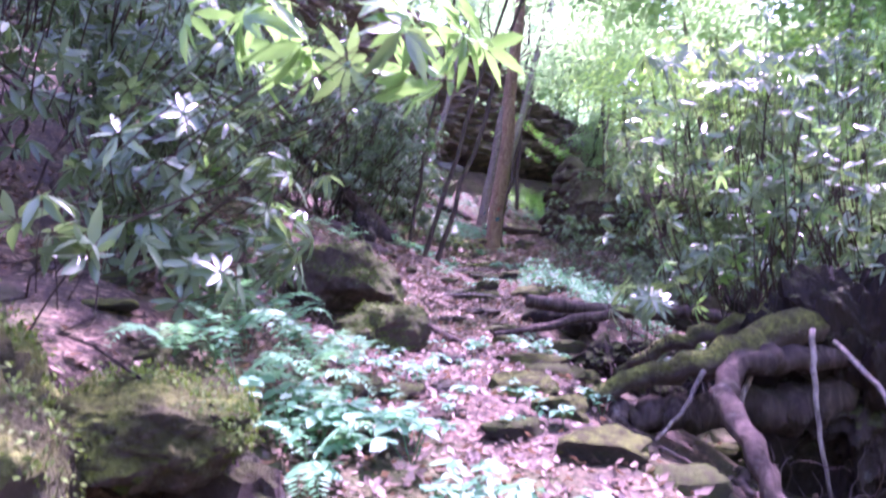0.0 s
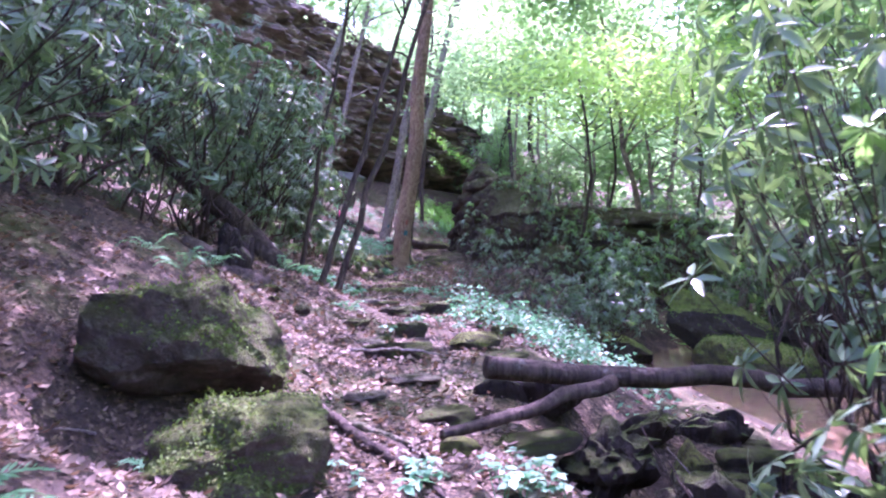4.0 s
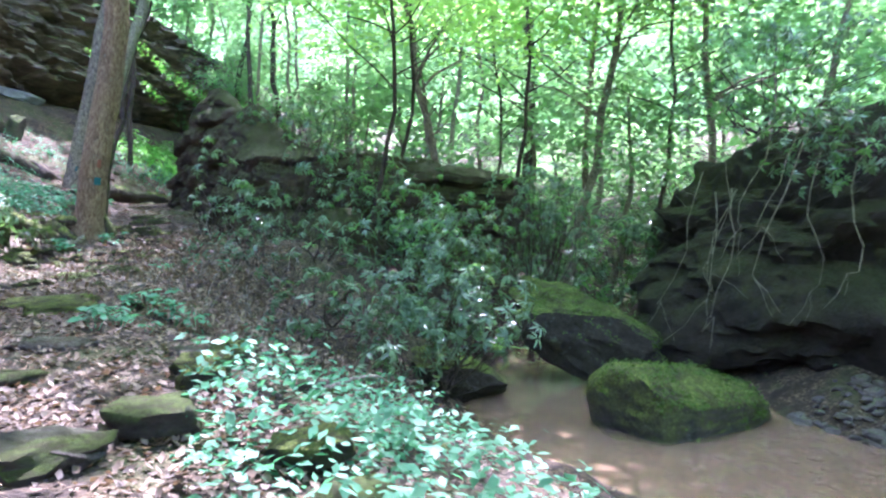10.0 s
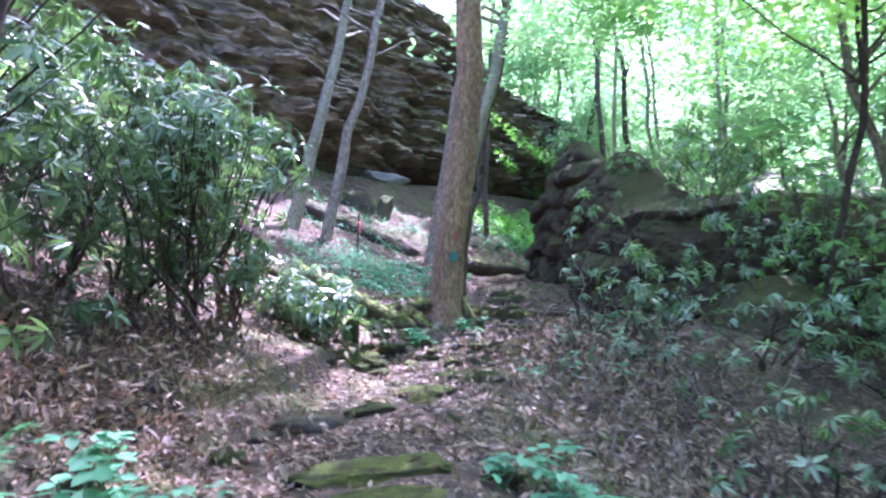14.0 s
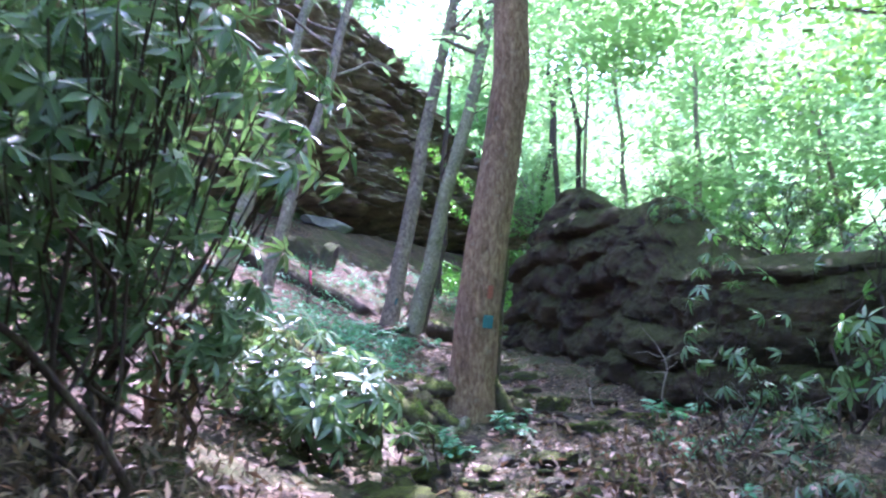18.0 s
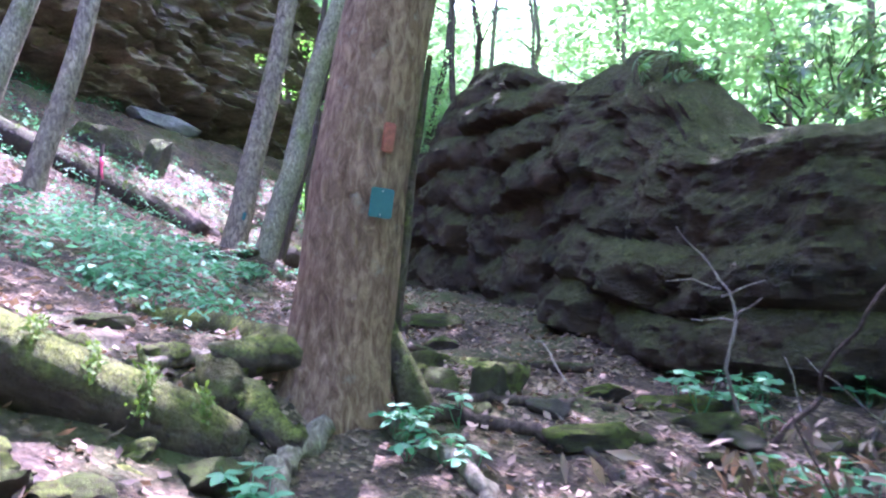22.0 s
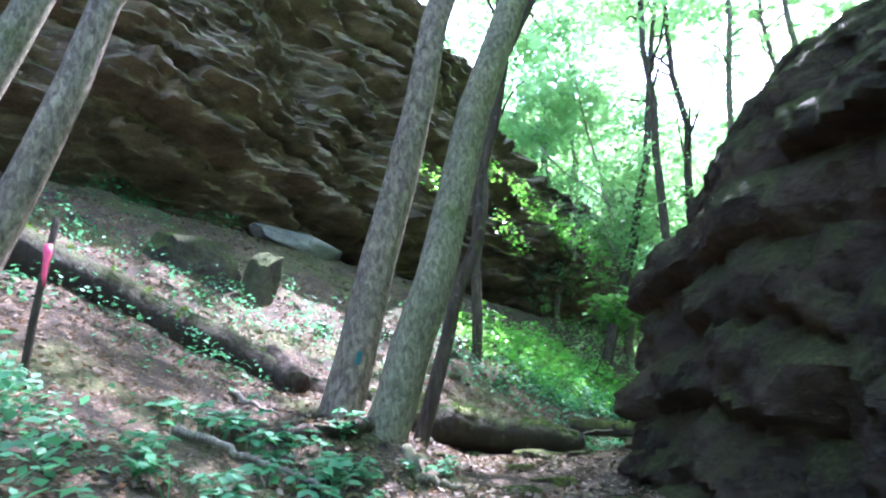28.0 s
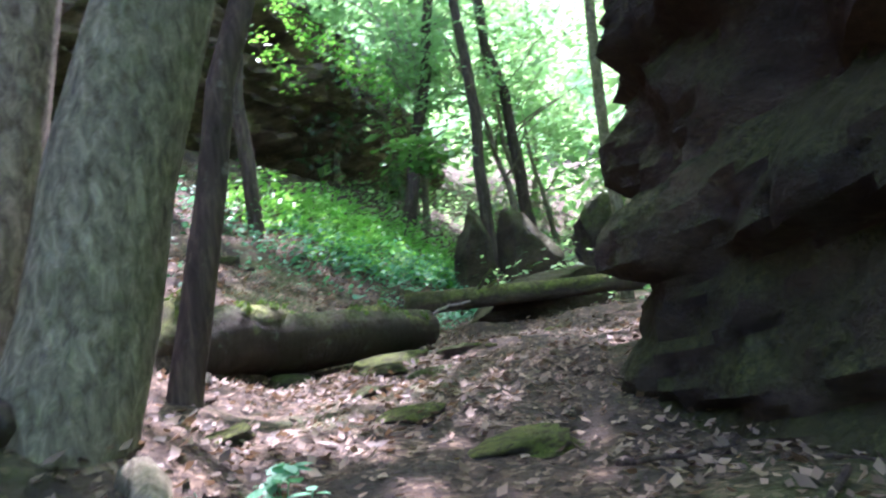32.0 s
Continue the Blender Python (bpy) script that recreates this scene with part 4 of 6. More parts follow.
# two dark rocks added at the back of the hollow to deepen its shade
stone("rock", "dark low rock added to darken the hollow under the overhang", (-1.0, 8.9, 0.9), (0.95, 1.0, 0.95), 20, (0, 0), BOULDER_ROCK, 61, 4, 0.6, 0.17, sink=0.1)
stone("rock", "dark low rock added to darken the hollow under the overhang", (-1.9, 9.0, 1.1), (0.7, 0.8, 0.8), 50, (0, 0), BOULDER_ROCK, 62, 4, 0.6, 0.17, sink=0.1)
moss_tufts(stone("rock", "knee-high rock topped with dry leaves and moss", (-0.68, 7.15, 0.70), (1.2, 1.1, 0.82), 12, (0, 4), MOSS_ROCK, 22, 5, 0.6, 0.22, sink=0.0), 2600, 0.025, 2)
moss_tufts(stone("mossy_boulder", "rounded bright green mossy boulder standing in the creek", (8.45, 16.0, -0.75), (2.75, 1.7, 1.55), -26, (0, 3), GREEN_ROCK, 23, 5, 0.5, 0.10, sink=0.05), 4500, 0.045, 3)
moss_tufts(stone("sloping_rock", "long sloping rock with a strip of bright moss, over the creek", (9.15, 18.85, -0.05), (3.2, 1.9, 1.4), -45, (0, 25), DARK_CREEK_ROCK, 24, 5, 0.65, 0.14, sink=0.05), 2500, 0.045, 7, 0.4)
stone("rock", "low wedge of mossy rock at the edge of the water", (6.5, 18.8, -0.35), (2.0, 1.0, 0.95), -15, (0, 26), DARK_CREEK_ROCK, 25, 5, 0.4, 0.12, sink=0.1)
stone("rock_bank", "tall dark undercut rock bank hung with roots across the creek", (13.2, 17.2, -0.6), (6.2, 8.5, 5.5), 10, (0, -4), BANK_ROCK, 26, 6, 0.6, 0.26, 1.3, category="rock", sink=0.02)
stone("rock", "dark mossy rock rising behind the rhododendrons", (6.6, 23.6, 1.2), (2.6, 2.0, 2.0), 15, (0, 0), BOULDER_ROCK, 27, 5, 0.5, 0.15, sink=0.2)
moss_tufts(stone("rock", "moss-covered bank of rock beside the start of the trail", (-1.55, 1.75, 1.0), (1.0, 1.2, 1.35), 20, (0, 0), GREEN_ROCK, 28, 5, 0.35, 0.36, sink=0.1), 4500, 0.024, 4, -0.3)
moss_tufts(stone("rock", "low mossy ledge of rock with a dark hollow beneath", (-1.0, 2.2, 1.22), (0.8, 0.65, 0.46), -10, (0, 0), GREEN_ROCK, 29, 5, 0.5, 0.3, sink=0.0), 3500, 0.022, 5, -0.3)
# added black stone, in place of the shade beneath the ledge
stone("rock", "black stone added to darken the hollow under the mossy ledge", (-1.0, 2.5, 0.75), (0.9, 0.6, 0.75), 5, (0, 0), STUMP_SOIL_SHADE, 79, 4, 0.5, 0.3, sink=0.1)
stone("rock", "split upright grey rock at the head of the hollow", (9.6, 46.3, 2.6), (1.3, 1.1, 2.9), 20, (0, 4), BOULDER_ROCK, 30, 4, 0.6, 0.12, sink=0.12)
stone("rock", "split upright grey rock at the head of the hollow", (10.8, 46.0, 2.6), (1.5, 1.3, 2.8), -15, (0, -4), BOULDER_ROCK, 31, 4, 0.6, 0.12, sink=0.12)
stone("slab", "pale grey fallen slab lying under the cliff", (0.6, 45.9, 7.45), (3.4, 1.0, 0.7), 48, (0, 8), PALE_SLAB, 32, 4, 0.7, 0.1, sink=0.3)

# ---- fallen logs ----
log("log", "long weathered fallen log lying across the gully", (1.05, 8.34, 1.46), (4.6, 8.6, 1.12), 0.095, 0.08, BARK_DARK, 41, 0.03)
log("log", "thin forked fallen branch propped against the long log", (0.585, 7.62, 1.12), (2.1, 8.3, 1.32), 0.04, 0.065, BARK_DARK, 42)
log("leaning_log", "dark leaning dead trunk on the shaded hillside", (-1.0, 15.4, 2.1), (-4.0, 16.6, 5.0), 0.2, 0.16, BARK_DARK, 43)
log("log", "short sawn-off piece of dark log on the slope", (1.45, 38.1, 3.75), (0.95, 38.9, 4.15), 0.2, 0.21, BARK_DARK, 71)
moss_tufts(log("log", "thick dark rotting log with moss along its top", (1.75, 38.7, 3.55), (-2.6, 37.5, 5.55), 0.27, 0.46, ROTTEN_LOG, 44, sides=22, stubs=2).children[0], 1500, 0.04, 8, 0.5)
HOLLOW_LOG = log("log", "rotting dark long log lying across the hollow, moss along its top", (2.3, 39.3, 3.4), (6.2, 41.4, 2.95), 0.36, 0.27, ROTTEN_LOG, 45, stubs=2, sides=22)
rv, rt = tube(bend((0.05, 0, 0.13), (3.75, 2.0, -0.36), 16, 0, 0.03, 45), np.linspace(0.27, 0.18, 16), 14, 0.22, 46)
moss_tufts(part("moss", arrays_mesh("moss", rv, rt, MOSS_LOG), HOLLOW_LOG, "uneven cap of yellow-green moss"), 2600, 0.045, 9, 0.3)
log("log", "mossy log lying level against the split rocks", (6.4, 42.5, 3.25), (10.4, 41.3, 3.1), 0.16, 0.13, MOSS_LOG, 46, stubs=3)
moss_tufts(log("log", "bright mossy fallen log beside the large tree", (1.3, 25.95, 1.98), (-0.6, 25.45, 3.05), 0.16, 0.2, MOSS_LOG, 47, stubs=1, sides=20).children[0], 3000, 0.03, 9, 0.0)
log("log", "low mossy log lying under the larger mossy one", (1.1, 25.4, 1.84), (0.1, 25.75, 2.3), 0.11, 0.13, MOSS_LOG, 57)
log("log", "mossy short log behind the large tree", (0.6, 28.9, 2.5), (1.9, 27.6, 2.3), 0.15, 0.13, MOSS_LOG, 50)

for name_, a_, b_, ra_, rb_, mat_, flat_, seed_ in (("split slab of a mossy decayed log lying before the boulder", (2.15, 28.9, 2.1), (3.95, 28.1, 2.06), 0.13, 0.1, MOSS_LOG, 0.5, 48), ("broad mossy decayed log split along its length", (2.2, 28.55, 2.1), (3.8, 27.75, 2.05), 0.17, 0.12, MOSS_LOG, 0.5, 49),
                                                      ("dark crumbling side of the decayed log", (2.3, 28.28, 2.06), (3.6, 27.6, 2.03), 0.09, 0.06, ROTTEN_LOG, 0.6, 54), ("dark barkless pole lying behind the decayed log", (1.7, 29.45, 2.3), (3.35, 28.55, 2.1), 0.065, 0.05, ROTTEN_LOG, 1.0, 72),
                                                      ("short dark pole lying against the boulder foot", (3.7, 28.1, 2.08), (4.5, 27.65, 2.06), 0.05, 0.045, ROTTEN_LOG, 1.0, 73), ("thin mossy pole lying in the litter", (1.9, 29.9, 2.3), (3.0, 29.35, 2.15), 0.05, 0.04, MOSS_LOG, 0.8, 74)):
    log("log", name_, a_, b_, ra_, rb_, mat_, seed_, flat=flat_)
log("snag_log", "dark broken log lying on the leafy slope", (-0.62, 11.7, 1.72), (-2.2, 12.7, 2.5), 0.15, 0.2, BARK_DARK, 51)
log("log", "thin mossy log slanting down the bank", (-1.9, 25.2, 3.5), (0.2, 25.9, 2.45), 0.07, 0.06, MOSS_LOG, 52)
stone("stump", "dark upturned stump with soil in its roots", (3.2, 4.9, 0.35), (1.5, 1.2, 1.7), 0, (0, 0), STUMP_SOIL_SHADE, 34, 6, 0.1, 0.7, sink=0.15, category="stump")
stone("rock", "pointed mossy rock spike on the talus", (0.4, 41.0, 5.1), (0.7, 0.6, 1.75), 20, (0, 12), MOSS_ROCK, 35, 4, 0.5, 0.16, sink=0.2)
stone("rock", "mossy rock outcrop on the talus below the cliff", (-0.75, 41.1, 5.45), (2.2, 1.5, 1.35), 40, (0, 6), MOSS_ROCK, 36, 4, 0.6, 0.16, sink=0.3)

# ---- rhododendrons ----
# rotting wood of the gully; the near-black colour also holds the gully's shade
stone("rotten_stump", "dark rotting stump in the gully under the log", (2.5, 9.2, 0.1), (1.6, 0.8, 0.9), 10, (0, 0), STUMP_SOIL_SHADE, 63, 5, 0.2, 0.5, sink=0.1, category="stump")
stone("rotten_stump", "dark rotting wood lying in the gully", (3.4, 9.4, 0.1), (1.5, 0.8, 0.7), -15, (0, 0), STUMP_SOIL_SHADE, 64, 5, 0.2, 0.5, sink=0.1, category="stump")
stone("rotten_stump", "dark hollow bank of rotten wood beside the trail", (1.5, 8.85, 0.75), (1.1, 0.6, 0.75), 10, (0, 0), STUMP_SOIL_SHADE, 65, 4, 0.3, 0.4, sink=0.15, category="stump")
# dark lumps added only to make the gully read as shaded
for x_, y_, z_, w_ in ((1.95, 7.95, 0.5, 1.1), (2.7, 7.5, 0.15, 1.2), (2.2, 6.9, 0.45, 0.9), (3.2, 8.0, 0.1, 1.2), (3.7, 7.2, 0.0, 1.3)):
    stone("rotten_wood", "dark lump added in the gully in place of its shade", (x_, y_, z_), (w_, 0.7, 0.6), x_ * 40, (0, 8), STUMP_SOIL_SHADE, int(x_ * 30), 4, 0.2, 0.5, sink=0.1, category="rotten wood")
stone("snag", "black upright broken snag on the leafy slope", (-1.5, 12.3, 1.95), (0.55, 0.4, 0.95), 10, (0, 6), STUMP_SOIL_SHADE, 66, 4, 0.3, 0.5, sink=0.15, category="stump")
stone("rock", "dark blocky rock under the level mossy log", (8.9, 42.7, 2.3), (3.2, 1.4, 1.35), 5, (0, 0), BOULDER_ROCK, 68, 4, 0.6, 0.2, sink=0.15)
stone("rock", "mossy rock behind the split rocks", (12.4, 45.2, 2.6), (2.0, 1.6, 2.6), 25, (0, -6), MOSS_ROCK, 69, 4, 0.5, 0.2, sink=0.15)
moss_tufts(stone("root_mound", "broad mossy root mound sweeping out from the leaning tree", (1.95, 35.85, 2.78), (1.7, 0.7, 0.6), 14, (0, 12), GREEN_ROCK, 70, 5, 0.0, 0.22, sink=0.3, category="root"), 4500, 0.03, 6, -0.1)
bush("rhododendron", "leaning rhododendron with long glossy drooping leaves overhanging the trail", on_soil(-2.0, 3.9), (-1.55, 3.75, 2.5), (0.75, 0.8, 0.7), 120, 0.16, 100, young=0.04, stems=8, stem_r=0.014)
bush("rhododendron", "rhododendron branch with backlit yellow-green leaves overhead", on_soil(-1.9, 2.2), (-0.42, 1.7, 2.72), (0.5, 0.4, 0.12), 16, 0.15, 101, young=0.75, stems=2, stem_r=0.008)
bush("rhododendron", "low rhododendron with glossy grey-green leaves on the bank", on_soil(-1.9, 4.6), (-1.5, 4.5, 2.0), (0.65, 0.6, 0.4), 70, 0.14, 102, young=0.0, stems=5, stem_r=0.012)
bush("rhododendron", "small rhododendron rosette beside the mossy rock", on_soil(-1.4, 2.1), (-1.28, 2.05, 2.18), (0.16, 0.16, 0.1), 5, 0.15, 103, young=0.0, stems=2, stem_r=0.008)
bush("rhododendron", "tall rhododendron thicket with shining leaves above the gully", on_soil(2.8, 5.6), (2.5, 5.7, 3.0), (1.0, 1.2, 1.2), 230, 0.14, 104, young=0.15, stems=10, stem_r=0.016)
bush("rhododendron", "rhododendron thicket with dark leaves at the edge of the gully", on_soil(3.2, 7.0), (3.6, 7.2, 2.3), (0.7, 0.8, 0.7), 70, 0.13, 105, young=0.05, stems=8)
bush("rhododendron", "tall rhododendron crown catching the light beside the creek", on_soil(5.2, 9.0), (5.0, 9.0, 4.2), (1.3, 1.3, 1.3), 200, 0.15, 106, young=0.3, stems=8)
bush("rhododendron", "shaded rhododendron thicket on the dark hillside", on_soil(-2.0, 17.0), (-1.9, 17.2, 3.8), (1.5, 1.6, 1.5), 240, 0.14, 107, young=0.02, stems=10)
bush("rhododendron", "shaded rhododendron thicket on the dark hillside", on_soil(-4.2, 13.8), (-4.0, 13.8, 4.6), (1.7, 1.7, 1.6), 240, 0.15, 108, young=0.0, stems=10)
bush("rhododendron", "shaded rhododendron thicket on the dark hillside", on_soil(-1.2, 21.5), (-1.4, 21.2, 4.35), (1.3, 1.5, 1.0), 190, 0.15, 109, young=0.02, stems=5)
bush("rhododendron", "large rhododendron with blue-green leaves spreading over the bank", on_soil(-2.2, 22.4), (-1.9, 22.3, 3.6), (1.5, 1.3, 1.1), 300, 0.15, 110, young=0.02, stems=6)
bush("rhododendron", "low spreading rhododendron on the slope below the cliff", on_soil(-0.9, 24.0), (-0.5, 23.9, 2.75), (1.0, 0.7, 0.4), 90, 0.14, 111, young=0.0, stems=5)
bush("rhododendron", "low rhododendron with long pale-lit leaves beside the trail", on_soil(0.0, 23.3), (0.1, 23.3, 2.55), (0.5, 0.5, 0.35), 34, 0.2, 112, young=0.05, stems=5)
bush("rhododendron", "small rhododendron with spread leaves beside the trail", on_soil(0.85, 23.8), (0.84, 23.8, 2.2), (0.2, 0.2, 0.12), 7, 0.15, 113, young=0.0, stems=2)
bush("rhododendron", "rhododendron leaning over the creek with light-catching leaves", on_soil(5.9, 18.4), (6.2, 17.6, 1.3), (0.95, 0.8, 0.6), 80, 0.15, 114, young=0.05, stems=8)
bush("rhododendron", "dense rhododendron thicket between the trail and the creek", on_soil(4.4, 19.5), (4.6, 19.4, 1.25), (1.2, 1.2, 0.6), 62, 0.14, 115, young=0.03, stems=9)
bush("rhododendron", "dense rhododendron thicket between the trail and the creek", on_soil(5.4, 21.8), (5.5, 21.4, 2.0), (1.5, 1.3, 0.75), 70, 0.14, 116, young=0.05, stems=9)
bush("rhododendron", "dense rhododendron thicket between the trail and the creek", on_soil(3.9, 22.6), (4.0, 22.7, 1.7), (0.9, 0.9, 0.45), 36, 0.14, 117, young=0.03, stems=8)
bush("rhododendron", "rhododendron thicket with bright new leaves above the creek", on_soil(7.6, 22.4), (7.6, 22.0, 2.6), (1.6, 1.6, 1.1), 110, 0.15, 118, young=0.4, stems=9)
bush("rhododendron", "dense rhododendron thicket in front of the great boulder", on_soil(6.8, 24.2), (6.6, 24.1, 2.8), (1.3, 0.8, 1.1), 62, 0.13, 119, young=0.15, stems=8)
bush("rhododendron", "low rhododendron at the foot of the great boulder", on_soil(5.4, 25.0), (5.4, 25.0, 2.2), (0.7, 0.4, 0.4), 50, 0.12, 120, young=0.05, stems=5)
bush("rhododendron", "rhododendron growing on top of the great boulder", (7.6, 27.8, 4.3), (7.6, 27.6, 5.1), (1.5, 0.8, 0.6), 150, 0.14, 121, young=0.25, stems=7)
bush("rhododendron", "leafy rhododendron clump on top of the boulder", (6.2, 28.6, 4.7), (6.2, 28.5, 5.15), (0.7, 0.4, 0.25), 34, 0.13, 122, young=0.4, stems=4)
bush("rhododendron", "rhododendron with bright leaves across the creek", on_soil(9.6, 20.6), (9.6, 20.4, 3.0), (1.0, 0.9, 0.8), 130, 0.13, 123, young=0.35, stems=7)
bush("rhododendron", "rhododendron thicket on top of the dark bank", (12.2, 17.5, 4.2), (11.8, 17.3, 5.2), (2.0, 2.4, 1.3), 260, 0.14, 124, young=0.35, stems=9)
bush("rhododendron", "small spray of pale-lit rhododendron leaves over the stump", on_soil(1.7, 4.9), (1.4, 4.65, 1.75), (0.32, 0.3, 0.14), 14, 0.13, 150, young=0.0, stems=3, stem_r=0.008)
bush("rhododendron", "wide rhododendron with blue-green leaves reaching over the trail bank", on_soil(-1.3, 22.4), (-1.05, 21.7, 4.35), (1.1, 1.3, 0.8), 190, 0.17, 151, young=0.04, stems=5)
bush("rhododendron", "low rhododendron with bright blue-green leaves on the bank", on_soil(-0.2, 23.9), (-0.15, 23.6, 2.7), (0.75, 0.6, 0.35), 60, 0.16, 152, young=0.0, stems=5)
bush("rhododendron", "leafy rhododendron hanging over the dark creek bank", (11.6, 15.0, 3.6), (10.9, 15.2, 3.9), (1.0, 1.6, 0.7), 130, 0.14, 153, young=0.3, stems=6)
bush("rhododendron", "tall rhododendron standing in front of the great boulder", on_soil(5.6, 24.2), (6.2, 24.0, 4.0), (0.8, 0.7, 0.9), 40, 0.15, 154, young=0.25, stems=5)
bush("rhododendron", "tall shaded rhododendron arching over the trail", on_soil(-2.4, 14.8), (-1.5, 14.8, 4.9), (1.7, 1.7, 1.3), 330, 0.15, 160, young=0.03, stems=8, stem_r=0.03)
bush("rhododendron", "tall shaded rhododendron arching over the hillside", on_soil(-3.4, 12.0), (-2.9, 12.1, 4.9), (1.7, 1.7, 1.5), 300, 0.15, 161, young=0.0, stems=8, stem_r=0.03)
bush("rhododendron", "tall shaded rhododendron arching over the hillside", on_soil(-2.0, 17.4), (-1.6, 17.3, 5.2), (1.5, 1.5, 1.3), 280, 0.15, 162, young=0.05, stems=8, stem_r=0.03)
bush("rhododendron", "tall shaded rhododendron crown over the start of the trail", on_soil(-3.6, 8.8), (-3.1, 9.0, 4.4), (1.5, 1.6, 1.5), 280, 0.15, 163, young=0.0, stems=8, stem_r=0.03)
bush("rhododendron", "tall shaded rhododendron crown over the start of the trail", on_soil(-3.2, 6.0), (-2.6, 5.9, 3.9), (1.2, 1.2, 1.3), 240, 0.16, 164, young=0.02, stems=8, stem_r=0.025)
bush("rhododendron", "rhododendron with dark leaves leaning out of the gully", on_soil(4.0, 5.6), (3.4, 5.2, 2.3), (0.9, 0.9, 0.9), 150, 0.13, 165, young=0.05, stems=7)
bush("rhododendron", "small rhododendron with long leaves at the edge of the gully", on_soil(2.35, 6.3), (2.3, 6.25, 1.15), (0.3, 0.3, 0.16), 9, 0.17, 166, young=0.0, stems=3, stem_r=0.008)

# ---- thickets: shrubs in the undergrowth on both slopes ----
THICKET = [bush("rhododendron", "shaded rhododendron in the undergrowth of the slope", (0, 0, 0), (0, 0, 1.5), (1.25, 1.25, 1.05), 170, 0.15, 140 + k, young=(0.0, 0.06, 0.25, 0.5)[k], stems=5, stem_r=0.016) for k in range(4)]
rs = np.random.RandomState(5)
thicket_spots = [(5.6, 18.2), (7.2, 20.4), (8.2, 22.9), (9.0, 24.0),  (-3.2, 5.0), (-4.6, 6.6), (-3.4, 8.3), (-5.4, 9.6), (-3.9, 11.0), (-2.9, 13.2), (-5.6, 12.8), (-3.6, 15.8), (-5.6, 17.0), (-2.7, 18.8), (-4.8, 19.8), (-3.2, 20.8), (-6.4, 22.0),
                 (-3.4, 24.2), (-4.6, 26.4), (-2.9, 26.2), (-6.2, 28.8), (-3.0, 29.4), (-4.4, 31.2), (-7.0, 14.8), (-3.4, 2.6),
                 (4.6, 6.8), (4.9, 3.4), (5.8, 6.0), (8.8, 9.2), (10.2, 12.2), (10.8, 10.4), (12.4, 20.8), (11.2, 22.8), (9.8, 23.4), (13.4, 24.6),
                 (12.2, 27.6), (14.6, 21.6), (15.4, 26.4), (16.8, 24.0), (14.4, 12.6), (15.6, 16.4), (17.0, 19.4), (13.6, 30.6), (14.8, 35.0), (13.9, 39.4), (12.0, 42.4), (13.6, 45.2), (15.6, 48.4),
                 (17.6, 44.0), (16.4, 39.8), (18.8, 36.2), (18.2, 30.4), (9.2, 56.0), (12.6, 56.6), (16.4, 55.4), (19.8, 52.0), (21.4, 47.4), (5.2, 55.4)]
for n, (x, y) in enumerate(thicket_spots):
    k = n % 2 if x < 3 or n < 4 else (1, 2, 3, 2)[n % 4]
    m = pose(x, y, float(height(x, y)) - 0.05, 0, 0, rs.rand() * 360) @ Matrix.Scale(rs.uniform(0.85, 1.25) * (0.7 if n < 4 else 1.3 if x < 0 and y < 20 else 1.0), 4)
    if n < 4:
        k = n
        THICKET[k].matrix_world = m
    else:
        made = copy_thing(THICKET[k], m)
        made.scale = m.to_scale()

# ---- ferns and herbs ----
for n, (x, y, size) in enumerate([(-1.05, 3.2, 0.5), (-1.25, 2.9, 0.5), (-0.62, 2.85, 0.5), (-0.75, 3.5, 0.38), (-1.9, 6.0, 0.4), (-0.95, 4.7, 0.5), (-1.3, 5.2, 0.45), (-0.75, 5.6, 0.35), (-1.2, 16.2, 0.5), (-0.9, 17.6, 0.45), (-1.15, 7.2, 0.3), (-1.0, 14.2, 0.45), (-1.6, 11.4, 0.4),
                                  (-0.9, 16.2, 0.5), (0.0, 12.0, 0.3), (2.3, 26.05, 0.25), (-1.3, 30.2, 0.4), (0.3, 33.0, 0.4)]):
    fern(on_soil(x, y, 0.02), size, n)

HERB_SPOTS = ((2.2, 35.3, 0.5, 12, 1.1), (1.3, 35.0, 0.6, 12, 1.2), (3.0, 35.6, 0.3, 5, 0.9), (-0.9, 5.4, 0.6, 16, 0.8), (-1.0, 4.3, 0.5, 10, 0.8), (1.6, 16.8, 0.5, 8, 1.0), (3.4, 22.4, 0.7, 8, 1.0), (-0.7, 3.2, 0.6, 26, 1.0), (0.45, 2.2, 0.5, 10, 0.9), (0.3, 4.1, 0.8, 12, 0.7), (-0.3, 5.2, 0.6, 14, 0.7), (0.8, 6.6, 0.6, 10, 0.8), (0.1, 6.9, 0.4, 6, 0.6), (0.7, 11.6, 0.8, 8, 0.8),
              (-0.6, 16.0, 0.9, 12, 1.3), (-0.3, 17.3, 0.8, 12, 1.4), (2.3, 18.4, 0.5, 12, 1.3), (2.9, 18.2, 0.4, 6, 1.0), (1.4, 24.9, 0.4, 8, 0.9), (2.4, 25.9, 0.35, 8, 0.9),
              (3.8, 24.6, 0.8, 14, 1.0), (5.0, 26.2, 0.7, 12, 1.1), (0.5, 29.5, 1.0, 14, 1.2), (2.1, 34.6, 0.6, 14, 1.2), (1.6, 33.4, 0.7, 14, 1.2))
herb_seed = 0
for cx, cy, spread, count, size in HERB_SPOTS:
    for k in range(count):
        herb_seed += 1
        a, r = random.random() * 6.28, spread * random.random() ** 0.6
        herb(cx + r * math.cos(a), cy + r * math.sin(a), size * random.uniform(0.7, 1.2), herb_seed)
